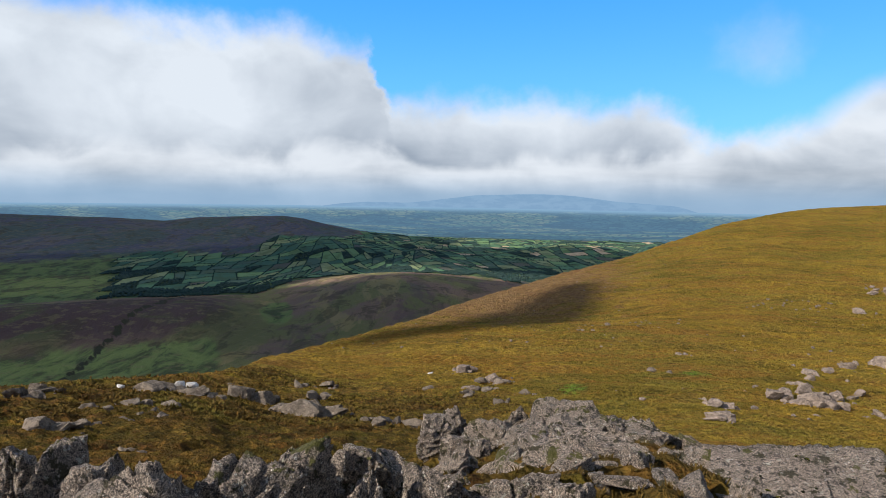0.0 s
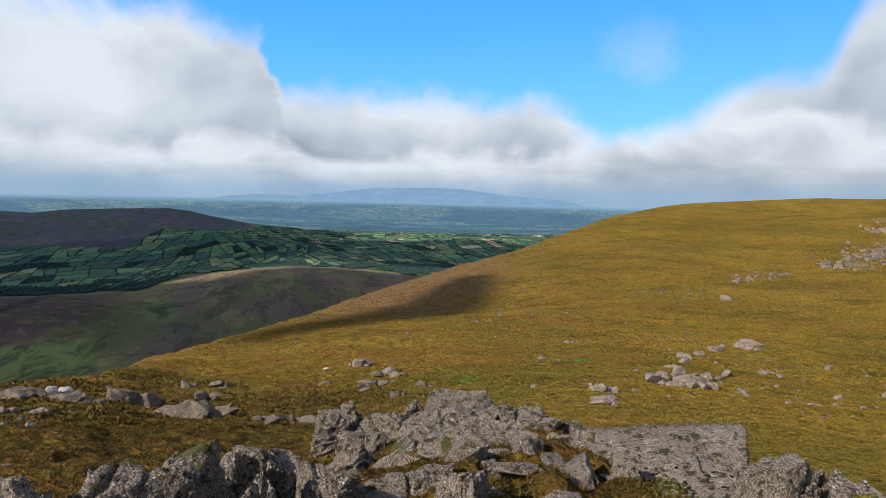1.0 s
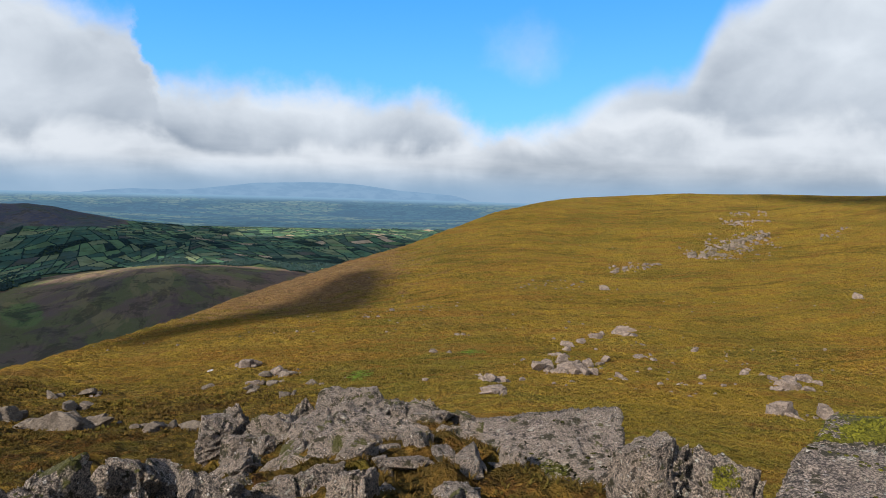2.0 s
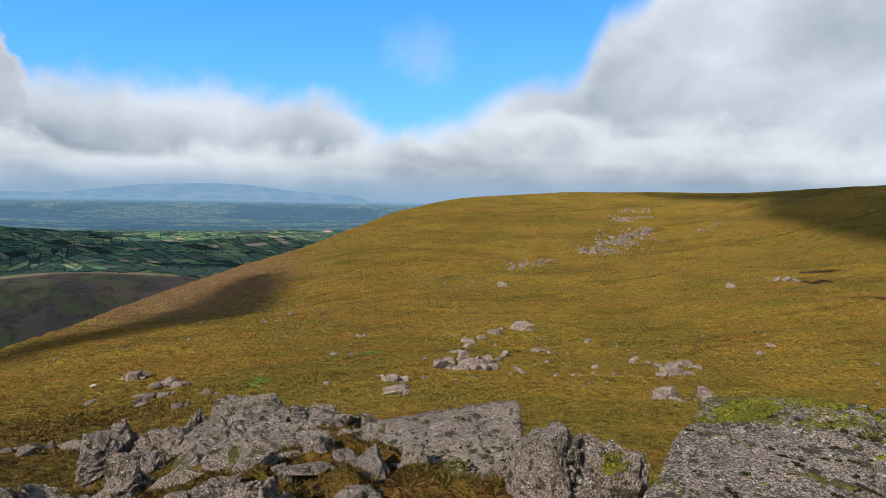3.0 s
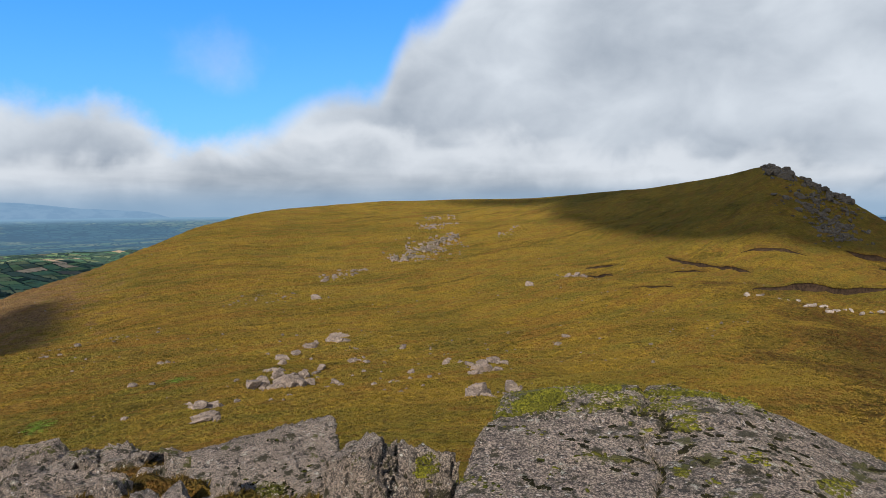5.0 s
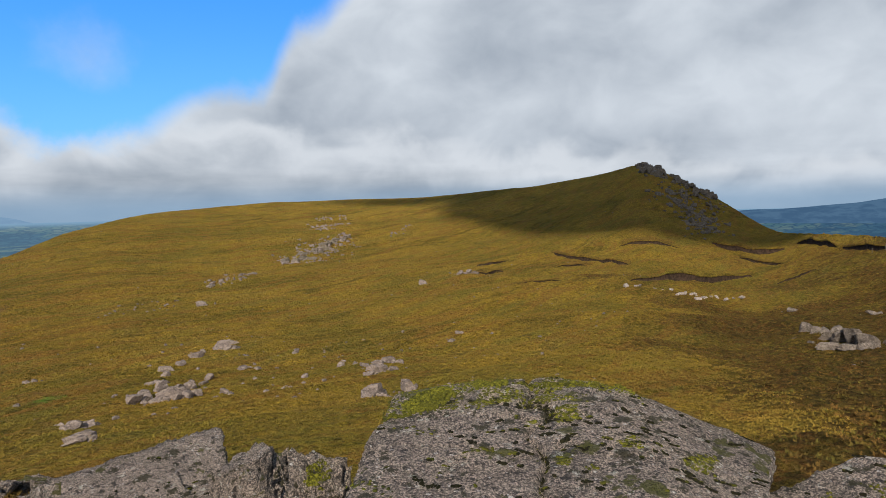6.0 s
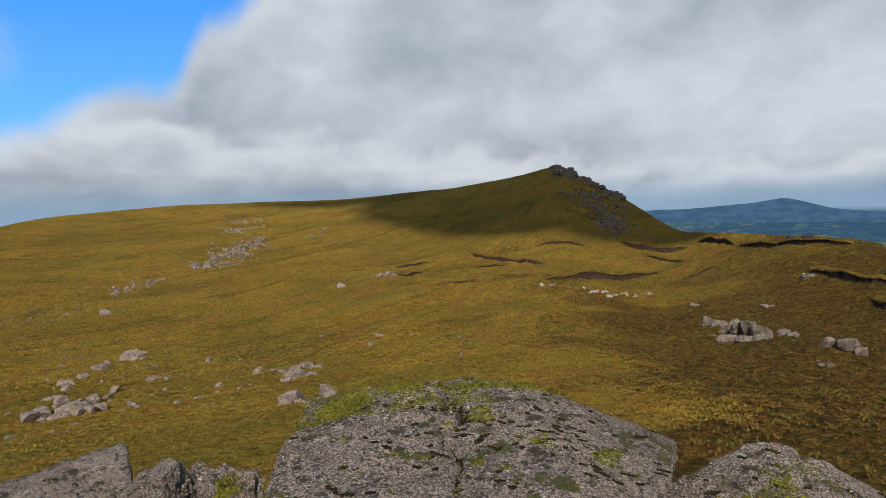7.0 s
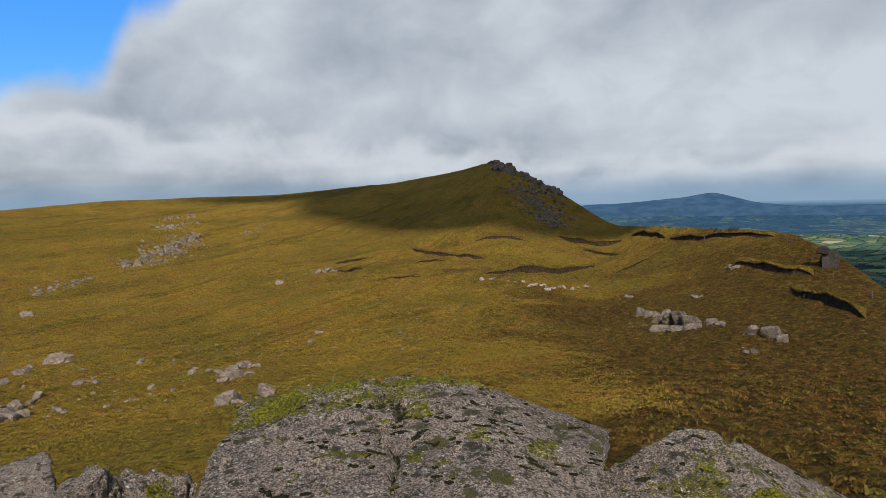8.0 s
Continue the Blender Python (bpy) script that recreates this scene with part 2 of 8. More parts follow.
def moor_material():
    m, tr, bsdf = material("moor_grass")
    p = place_vector(tr)
    wide = noise_tex(tr, p, 0.035, 6, 0.6, 0.6)
    mid = noise_tex(tr, p, 0.35, 5, 0.65)
    fine = noise_tex(tr, p, 3.2, 6, 0.7)
    blades = noise_tex(tr, stretched(tr, p, (1.0, 1.0, 0.25)), 14.0, 4, 0.75)
    grass = mix(tr, smooth(tr, wide, 0.40, 0.60), (0.192, 0.145, 0.020), (0.378, 0.230, 0.030))
    grass = mix(tr, math_node(tr, "MULTIPLY", smooth(tr, mid, 0.52, 0.62), 0.7), grass, (0.215, 0.122, 0.025))
    grass = mix(tr, math_node(tr, "MULTIPLY", smooth(tr, mid, 0.47, 0.38), 0.6), grass, (0.095, 0.086, 0.014))
    grass = mix(tr, math_node(tr, "MULTIPLY", attribute(tr, "olive"), 0.75), grass, mix(tr, smooth(tr, math_node(tr, "MULTIPLY_ADD", mid, 0.35, math_node(tr, "MULTIPLY", wide, 0.65)), 0.42, 0.58), (0.208, 0.152, 0.018), (0.405, 0.258, 0.030)))
    tuss = noise_tex(tr, p, 0.55, 5, 0.8)
    mott = noise_tex(tr, p, 1.7, 4, 0.8)
    # terraces that run along the slope
    lie = node(tr, "ShaderNodeMapping")
    lie.inputs["Rotation"].default_value = (0, 0, radians(17))
    lie.inputs["Scale"].default_value = (0.22, 1.0, 1.0)
    tr.links.new(p, lie.inputs["Vector"])
    terrace = noise_tex(tr, lie.outputs[0], 0.13, 6, 0.68, 0.7)
    grass = mix(tr, math_node(tr, "MULTIPLY", smooth(tr, terrace, 0.48, 0.38), 0.72), grass, (0.082, 0.066, 0.010))
    grass = mix(tr, math_node(tr, "MULTIPLY", smooth(tr, terrace, 0.53, 0.61), 0.6), grass, (0.33, 0.22, 0.034))
    grass = mix(tr, math_node(tr, "MULTIPLY", smooth(tr, tuss, 0.48, 0.40), 0.42), grass, (0.06, 0.046, 0.010))
    grass = mix(tr, math_node(tr, "MULTIPLY", smooth(tr, tuss, 0.53, 0.61), 0.45), grass, (0.25, 0.165, 0.032))
    rusty = noise_tex(tr, lie.outputs[0], 0.30, 6, 0.66, 0.9)
    green = noise_tex(tr, stretched(tr, lie.outputs[0], (1.0, 1.0, 0.6)), 0.21, 6, 0.66, 1.1)
    grass = mix(tr, math_node(tr, "MULTIPLY", smooth(tr, rusty, 0.50, 0.58), 0.68), grass, (0.290, 0.142, 0.030))
    grass = mix(tr, math_node(tr, "MULTIPLY", smooth(tr, green, 0.52, 0.60), 0.42), grass, (0.170, 0.165, 0.030))
    heath = mix(tr, smooth(tr, mid, 0.35, 0.68), (0.060, 0.032, 0.010), (0.165, 0.074, 0.020))
    heath = mix(tr, math_node(tr, "MULTIPLY", smooth(tr, noise_tex(tr, p, 0.9, 4, 0.6), 0.48, 0.58), 0.6), heath, (0.110, 0.090, 0.015))
    heath = mix(tr, math_node(tr, "MULTIPLY", smooth(tr, terrace, 0.52, 0.60), 0.6), heath, (0.125, 0.085, 0.013))
    edge = math_node(tr, "ADD", attribute(tr, "heath"), math_node(tr, "MULTIPLY", math_node(tr, "SUBTRACT", mid, 0.5), 1.8))
    edge = math_node(tr, "ADD", edge, math_node(tr, "MULTIPLY", math_node(tr, "SUBTRACT", wide, 0.5), 1.4))
    edge = math_node(tr, "ADD", edge, math_node(tr, "MULTIPLY", math_node(tr, "SUBTRACT", tuss, 0.5), 1.2))
    col = mix(tr, smooth(tr, edge, 0.25, 0.8), grass, heath)
    col = mix(tr, math_node(tr, "MULTIPLY", smooth(tr, mott, 0.485, 0.43), math_node(tr, "MULTIPLY_ADD", attribute(tr, "heath"), 0.4, 0.36)), col, (0.040, 0.030, 0.008))
    col = mix(tr, math_node(tr, "MULTIPLY", smooth(tr, mott, 0.53, 0.60), 0.42), col, (0.28, 0.18, 0.036))
    brown = math_node(tr, "ADD", attribute(tr, "bracken"), math_node(tr, "MULTIPLY", math_node(tr, "SUBTRACT", mid, 0.5), 1.6))
    col = mix(tr, math_node(tr, "MULTIPLY", smooth(tr, brown, 0.25, 0.75), 0.8), col, mix(tr, smooth(tr, tuss, 0.42, 0.58), (0.165, 0.092, 0.050), (0.265, 0.152, 0.084)))
    bright = attribute(tr, "lush")
    col = mix(tr, smooth(tr, math_node(tr, "ADD", bright, math_node(tr, "ADD", math_node(tr, "MULTIPLY", math_node(tr, "SUBTRACT", mott, 0.5), 2.2), math_node(tr, "SUBTRACT", fine, 0.5))), 0.42, 0.7), col, (0.125, 0.190, 0.022))
    col = mix(tr, attribute(tr, "peat"), col, (0.022, 0.014, 0.009))
    bent = node(tr, "ShaderNodeVectorMath", operation="MULTIPLY_ADD")
    wander = node(tr, "ShaderNodeTexNoise", Scale=1.3, Detail=3)
    link_nodes(tr, (p, wander.inputs["Vector"]), (wander.outputs["Color"], bent.inputs[0]), (p, bent.inputs[2]))
    bent.inputs[1].default_value = (0.7, 0.7, 0.0)
    cushion = node(tr, "ShaderNodeTexVoronoi", Scale=2.1, Randomness=1.0)
    tr.links.new(bent.outputs[0], cushion.inputs["Vector"])
    # rims between cushions, darkened below to paint the shade there
    gap = smooth(tr, cushion.outputs["Distance"], 0.40, 0.74)
    hue = node(tr, "ShaderNodeSeparateColor")
    tr.links.new(cushion.outputs["Color"], hue.inputs[0])
    col = mix(tr, math_node(tr, "MULTIPLY", math_node(tr, "GREATER_THAN", hue.outputs[0], 0.72), 0.2), col, (0.30, 0.20, 0.045))
    col = mix(tr, math_node(tr, "MULTIPLY", math_node(tr, "LESS_THAN", hue.outputs[1], 0.25), 0.22), col, (0.20, 0.098, 0.026))
    col = mix(tr, math_node(tr, "MULTIPLY", gap, math_node(tr, "MULTIPLY_ADD", attribute(tr, "heath"), 0.38, 0.24)), col, (0.045, 0.034, 0.010))
    # fine shadow between tussocks, put into the colour where the bump is low
    dark = math_node(tr, "MULTIPLY", smooth(tr, math_node(tr, "ADD", math_node(tr, "MULTIPLY", fine, 0.6), math_node(tr, "MULTIPLY", blades, 0.4)), 0.50, 0.42), 0.5)
    col = mix(tr, dark, col, (0.04, 0.034, 0.01))
    tr.links.new(col, bsdf.inputs["Base Color"])
    bsdf.inputs["Roughness"].default_value = 0.95
    bsdf.inputs["Specular IOR Level"].default_value = 0.03
    height = math_node(tr, "ADD", math_node(tr, "ADD", fine, math_node(tr, "ADD", math_node(tr, "MULTIPLY", tuss, 2.2), mott)), math_node(tr, "MULTIPLY", blades, 0.35))
    bumped(tr, bsdf, math_node(tr, "SUBTRACT", height, math_node(tr, "MULTIPLY", cushion.outputs["Distance"], 0.7)), 0.5, 1.0)
    return m


def valley_material():
    """Open moor of the valley's hills, and the dark green of its hedged bottom."""
    m, tr, bsdf = material("valley_land")
    p = place_vector(tr)
    flat = stretched(tr, p, (1, 1, 0))
    grain = noise_tex(tr, flat, 0.05, 6, 0.7)
    wide = noise_tex(tr, stretched(tr, flat, (1.0, 0.6, 1.0)), 0.006, 6, 0.62, 0.6)
    fleck = noise_tex(tr, stretched(tr, flat, (1.6, 0.8, 1.0)), 0.016, 7, 0.72, 0.8)
    burn = noise_tex(tr, stretched(tr, flat, (1.0, 0.35, 1.0)), 0.0075, 5, 0.7, 1.2)
    moor = mix(tr, smooth(tr, wide, 0.45, 0.55), (0.155, 0.105, 0.075), (0.125, 0.120, 0.050))
    moor = mix(tr, math_node(tr, "MULTIPLY", smooth(tr, burn, 0.53, 0.59), 0.75), moor, (0.215, 0.165, 0.075))
    moor = mix(tr, math_node(tr, "MULTIPLY", smooth(tr, burn, 0.46, 0.40), 0.6), moor, (0.100, 0.062, 0.062))
    heather = mix(tr, smooth(tr, wide, 0.47, 0.55), (0.062, 0.042, 0.040), (0.066, 0.068, 0.034))
    moor = mix(tr, attribute(tr, "dark_heath"), moor, heather)
    # upland moor, its base colour pushed to blue for aerial haze
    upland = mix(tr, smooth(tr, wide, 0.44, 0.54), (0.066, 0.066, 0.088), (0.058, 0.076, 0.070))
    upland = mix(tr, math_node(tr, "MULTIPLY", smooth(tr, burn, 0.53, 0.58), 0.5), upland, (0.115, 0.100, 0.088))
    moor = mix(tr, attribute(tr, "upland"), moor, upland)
    pasture = mix(tr, smooth(tr, fleck, 0.42, 0.58), (0.070, 0.098, 0.036), (0.135, 0.165, 0.055))
    moor = mix(tr, smooth(tr, math_node(tr, "ADD", attribute(tr, "pasture"), math_node(tr, "MULTIPLY", math_node(tr, "SUBTRACT", fleck, 0.5), 1.2)), 0.35, 0.7), moor, pasture)
    moor = mix(tr, math_node(tr, "MULTIPLY", smooth(tr, fleck, 0.49, 0.41), 0.6), moor, (0.050, 0.042, 0.026))
    moor = mix(tr, math_node(tr, "MULTIPLY", smooth(tr, grain, 0.52, 0.60), 0.35), moor, (0.165, 0.14, 0.07))
    bottom = mix(tr, smooth(tr, fleck, 0.44, 0.56), (0.024, 0.042, 0.026), (0.060, 0.090, 0.036))
    rim = math_node(tr, "ADD", attribute(tr, "farmed"), math_node(tr, "MULTIPLY", math_node(tr, "SUBTRACT", fleck, 0.5), 0.9))
    col = mix(tr, smooth(tr, rim, 0.42, 0.58), moor, bottom)
    col = mix(tr, smooth(tr, math_node(tr, "ADD", attribute(tr, "stream"), math_node(tr, "MULTIPLY", math_node(tr, "SUBTRACT", grain, 0.5), 0.9)), 0.5, 0.75), col, (0.030, 0.030, 0.018))
    tr.links.new(col, bsdf.inputs["Base Color"])
    bsdf.inputs["Roughness"].default_value = 1.0
    bsdf.inputs["Specular IOR Level"].default_value = 0.05
    bumped(tr, bsdf, math_node(tr, "ADD", fleck, math_node(tr, "MULTIPLY", grain, 0.5)), 9.0, 0.7)
    return m


def field_material():
    """Pasture, hay and stubble, one tone to a field."""
    m, tr, bsdf = material("hedged_fields")
    p = place_vector(tr)
    tone = attribute(tr, "tone")
    ramp = node(tr, "ShaderNodeValToRGB")
    ramp.color_ramp.interpolation = "CONSTANT"
    # crop tones, the greens dulled and blued to carry distance haze
    stops = ((0.0, (0.046, 0.098, 0.066)), (0.22, (0.068, 0.138, 0.078)), (0.45, (0.058, 0.094, 0.070)), (0.60, (0.115, 0.190, 0.085)), (0.76, (0.165, 0.195, 0.100)), (0.88, (0.080, 0.080, 0.066)), (0.93, (0.42, 0.31, 0.20)))
    for i, (at, c) in enumerate(stops):
        e = ramp.color_ramp.elements[i] if i < 2 else ramp.color_ramp.elements.new(at)
        e.position, e.color = at, (*c, 1)
    tr.links.new(tone, ramp.inputs[0])
    worn = noise_tex(tr, stretched(tr, p, (1, 0.5, 0)), 0.022, 6, 0.7)
    col = mix(tr, math_node(tr, "MULTIPLY", smooth(tr, worn, 0.52, 0.40), 0.5), ramp.outputs[0], (0.050, 0.062, 0.026))
    col = mix(tr, math_node(tr, "MULTIPLY", smooth(tr, worn, 0.54, 0.64), 0.35), col, (0.175, 0.20, 0.075))
    tr.links.new(col, bsdf.inputs["Base Color"])
    bsdf.inputs["Roughness"].default_value = 1.0
    bsdf.inputs["Specular IOR Level"].default_value = 0.04
    return m


def rock_material(name, base=(0.41, 0.325, 0.262), moss=0.35, pebbles=1.0):
    """Grey conglomerate with white pebbles, lichen and moss in its hollows."""
    m, tr, bsdf = material(name)
    tc = tr.nodes.new("ShaderNodeTexCoord")
    p = place_vector(tr)
    big = noise_tex(tr, p, 1.1, 5, 0.6)
    mid = noise_tex(tr, p, 6.0, 6, 0.7)
    grit = noise_tex(tr, p, 60.0, 5, 0.75)
    darker, paler = tuple(c * 0.66 for c in base), tuple(min(1, c * 1.25) for c in base)
    col = mix(tr, smooth(tr, big, 0.40, 0.60), darker, base)
    col = mix(tr, math_node(tr, "MULTIPLY", smooth(tr, mid, 0.50, 0.60), 0.4), col, paler)
    col = mix(tr, math_node(tr, "MULTIPLY", smooth(tr, mid, 0.46, 0.38), 0.45), col, tuple(c * 0.45 for c in base))
    col = mix(tr, math_node(tr, "MULTIPLY", smooth(tr, grit, 0.49, 0.41), 0.8), col, (0.045, 0.038, 0.034))
    col = mix(tr, math_node(tr, "MULTIPLY", smooth(tr, grit, 0.53, 0.60), 0.5), col, tuple(min(0.8, c * 1.75) for c in base))
    pits = noise_tex(tr, p, 17.0, 5, 0.78)
    col = mix(tr, math_node(tr, "MULTIPLY", smooth(tr, pits, 0.45, 0.405), 0.9), col, (0.022, 0.019, 0.016))
    stones = node(tr, "ShaderNodeTexVoronoi", Scale=34.0, Randomness=1.0)
    tr.links.new(p, stones.inputs["Vector"])
    pick = node(tr, "ShaderNodeSeparateColor")
    tr.links.new(stones.outputs["Color"], pick.inputs[0])
    reach = math_node(tr, "MULTIPLY_ADD", pick.outputs[2], 0.25, 0.22)
    inside = math_node(tr, "MULTIPLY", smooth(tr, math_node(tr, "SUBTRACT", stones.outputs["Distance"], reach), 0.04, -0.04), math_node(tr, "GREATER_THAN", pick.outputs[0], 0.80))
    col = mix(tr, math_node(tr, "MULTIPLY", inside, 0.9 * pebbles), col, mix(tr, pick.outputs[1], (0.30, 0.25, 0.22), (0.74, 0.69, 0.63)))
    grains = node(tr, "ShaderNodeTexVoronoi", Scale=95.0, Randomness=1.0)
    tr.links.new(p, grains.inputs["Vector"])
    col = mix(tr, math_node(tr, "MULTIPLY", smooth(tr, grains.outputs["Distance"], 0.46, 0.66), 0.7), col, (0.040, 0.033, 0.029))
    hollows = noise_tex(tr, p, 6.5, 6, 0.72)
    col = mix(tr, math_node(tr, "MULTIPLY", smooth(tr, hollows, 0.435, 0.405), 0.9 * min(1.0, moss * 3)), col, mix(tr, grit, (0.012, 0.010, 0.006), (0.05, 0.044, 0.012)))
    lichen = smooth(tr, noise_tex(tr, p, 9.0, 7, 0.75), 0.60, 0.64)
    col = mix(tr, math_node(tr, "MULTIPLY", lichen, 0.7), col, (0.52, 0.50, 0.42))
    up = tr.nodes.new("ShaderNodeSeparateXYZ")
    tr.links.new(tc.outputs["Normal"], up.inputs[0])
    green = math_node(tr, "MULTIPLY", smooth(tr, noise_tex(tr, p, 2.6, 6, 0.66), 0.65 - 0.14 * moss, 0.68 - 0.14 * moss), smooth(tr, up.outputs[2], 0.2, 0.6))
    col = mix(tr, math_node(tr, "MULTIPLY", green, 0.9), col, mix(tr, grit, (0.02, 0.021, 0.005), (0.12, 0.115, 0.012)))
    tr.links.new(col, bsdf.inputs["Base Color"])
    bsdf.inputs["Roughness"].default_value = 0.85
    relief = math_node(tr, "ADD", math_node(tr, "MULTIPLY", grit, 0.4), math_node(tr, "MULTIPLY", mid, 1.0))
    relief = math_node(tr, "ADD", math_node(tr, "ADD", relief, math_node(tr, "MULTIPLY", pits, 0.9)), math_node(tr, "MULTIPLY", math_node(tr, "SUBTRACT", math_node(tr, "MULTIPLY", inside, 1.6), grains.outputs["Distance"]), 0.22))
    bumped(tr, bsdf, math_node(tr, "ADD", relief, math_node(tr, "MULTIPLY", green, 0.3)), 0.09, 1.0)
    return m


def stone_material(name, base, dark=0.6):
    """Weathered stone seen from afar: broad stains, pale lichen, dark seams."""
    m, tr, bsdf = material(name)
    p = place_vector(tr)
    n = noise_tex(tr, p, 1.6, 6, 0.68)
    fine = noise_tex(tr, p, 7.0, 5, 0.72)
    col = mix(tr, smooth(tr, n, 0.40, 0.58), tuple(c * 0.62 for c in base), base)
    col = mix(tr, math_node(tr, "MULTIPLY", smooth(tr, fine, 0.54, 0.62), 0.6), col, tuple(min(0.7, c * 1.5) for c in base))
    col = mix(tr, math_node(tr, "MULTIPLY", smooth(tr, fine, 0.45, 0.38), dark), col, (0.045, 0.036, 0.028))
    lichen = smooth(tr, noise_tex(tr, p, 3.0, 6, 0.7), 0.57, 0.62)
    col = mix(tr, math_node(tr, "MULTIPLY", lichen, 0.45), col, tuple(min(0.55, c * 1.7 + 0.02) for c in base))
    tr.links.new(col, bsdf.inputs["Base Color"])
    bsdf.inputs["Roughness"].default_value = 0.95
    bsdf.inputs["Specular IOR Level"].default_value = 0.08
    bumped(tr, bsdf, math_node(tr, "ADD", math_node(tr, "MULTIPLY", fine, 0.5), n), 0.2, 0.8)
    return m


def distance_material():
    """Land too far to be reached: emissive fields, blue haze painted into the glow."""
    m = bpy.data.materials.new("hazed_far_land")
    m.use_nodes = True
    tr = m.node_tree
    tr.nodes.clear()
    p = place_vector(tr)
    flat = stretched(tr, p, (1, 1, 9))
    cells = node(tr, "ShaderNodeTexVoronoi", Scale=0.016, Randomness=1.0)
    edges = node(tr, "ShaderNodeTexVoronoi", Scale=0.016, Randomness=1.0, feature="DISTANCE_TO_EDGE")
    link_nodes(tr, (flat, cells.inputs["Vector"]), (flat, edges.inputs["Vector"]))
    pick = node(tr, "ShaderNodeSeparateColor")
    tr.links.new(cells.outputs["Color"], pick.inputs[0])
    sep = tr.nodes.new("ShaderNodeSeparateXYZ")
    tr.links.new(p, sep.inputs[0])
    away = node(tr, "ShaderNodeVectorMath", operation="LENGTH")
    tr.links.new(stretched(tr, p, (1, 1, 0)), away.inputs[0])
    patch = noise_tex(tr, flat, 0.0042, 5, 0.65)
    # sunlit patches, drawn into the emitted field colours by noise
    sunny = noise_tex(tr, stretched(tr, p, (0.6, 1.6, 3)), 0.0021, 4, 0.6)
    field = mix(tr, pick.outputs[0], (0.030, 0.088, 0.130), (0.062, 0.145, 0.155))
    bright = mix(tr, pick.outputs[1], (0.075, 0.175, 0.130), (0.24, 0.29, 0.18))
    field = mix(tr, smooth(tr, sunny, 0.49, 0.54), field, bright)
    wood = math_node(tr, "MAXIMUM", smooth(tr, edges.outputs["Distance"], 0.11, 0.05), smooth(tr, patch, 0.54, 0.58))
    field = mix(tr, math_node(tr, "MULTIPLY", wood, 0.85), field, (0.016, 0.042, 0.060))
    # painted haze: the colour pales to blue with distance and height
    low_haze = mix(tr, smooth(tr, sep.outputs[0], 1800.0, 4300.0), (0.155, 0.285, 0.445), (0.062, 0.145, 0.28))
    air = mix(tr, smooth(tr, sep.outputs[2], -150.0, -90.0), low_haze, (0.24, 0.41, 0.59))
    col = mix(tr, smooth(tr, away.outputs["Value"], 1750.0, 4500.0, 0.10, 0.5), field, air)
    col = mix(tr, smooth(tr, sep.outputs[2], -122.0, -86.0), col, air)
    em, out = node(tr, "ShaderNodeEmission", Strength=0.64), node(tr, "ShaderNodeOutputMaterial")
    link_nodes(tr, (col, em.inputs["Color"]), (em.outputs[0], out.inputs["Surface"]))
    return m


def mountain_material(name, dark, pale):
    """Faint glow of the horizon mountains, distance haze painted in as blue emission."""
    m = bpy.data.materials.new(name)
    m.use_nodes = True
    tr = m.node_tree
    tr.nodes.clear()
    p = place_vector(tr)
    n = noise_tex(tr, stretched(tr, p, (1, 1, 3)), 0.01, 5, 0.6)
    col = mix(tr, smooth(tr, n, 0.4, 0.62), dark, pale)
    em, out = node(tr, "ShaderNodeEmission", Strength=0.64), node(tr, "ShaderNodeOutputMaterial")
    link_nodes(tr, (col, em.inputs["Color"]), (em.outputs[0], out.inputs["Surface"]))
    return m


def tuft_material(name, pale, dark, warm, scale=0.35):
    m, tr, bsdf = material(name)
    geo = tr.nodes.new("ShaderNodeNewGeometry")
    wide = noise_tex(tr, geo.outputs["Position"], scale, 4, 0.6)
    col = mix(tr, geo.outputs["Random Per Island"], dark, pale)
    col = mix(tr, math_node(tr, "MULTIPLY", smooth(tr, wide, 0.48, 0.62), 0.75), col, warm)
    col = mix(tr, math_node(tr, "MULTIPLY", attribute(tr, "olive"), 0.65), col, mix(tr, geo.outputs["Random Per Island"], (0.155, 0.106, 0.016), (0.210, 0.136, 0.022)))
    broad = noise_tex(tr, geo.outputs["Position"], 0.035, 6, 0.6, 0.6)
    streak = noise_tex(tr, stretched(tr, geo.outputs["Position"], (1.0, 1.0, 2.2)), 0.12, 5, 0.7, 0.8)
    col = mix(tr, math_node(tr, "MULTIPLY", smooth(tr, broad, 0.52, 0.42), 0.55), col, tuple(c * f for c, f in zip(dark, (0.95, 1.18, 1.0))))
    col = mix(tr, math_node(tr, "MULTIPLY", smooth(tr, streak, 0.48, 0.40), 0.5), col, dark)
    tr.links.new(col, bsdf.inputs["Base Color"])
    bsdf.inputs["Roughness"].default_value = 0.8
    bsdf.inputs["Specular IOR Level"].default_value = 0.04
    return m


def plain_material(name, a, b, scale, rough=0.9):
    m, tr, bsdf = material(name)
    bsdf.inputs["Specular IOR Level"].default_value = 0.08
    p = place_vector(tr)
    n = noise_tex(tr, p, scale, 6, 0.68)
    tr.links.new(mix(tr, smooth(tr, n, 0.3, 0.7), a, b), bsdf.inputs["Base Color"])
    bsdf.inputs["Roughness"].default_value = rough
    bumped(tr, bsdf, n, 0.25 / scale, 0.7)
    return m


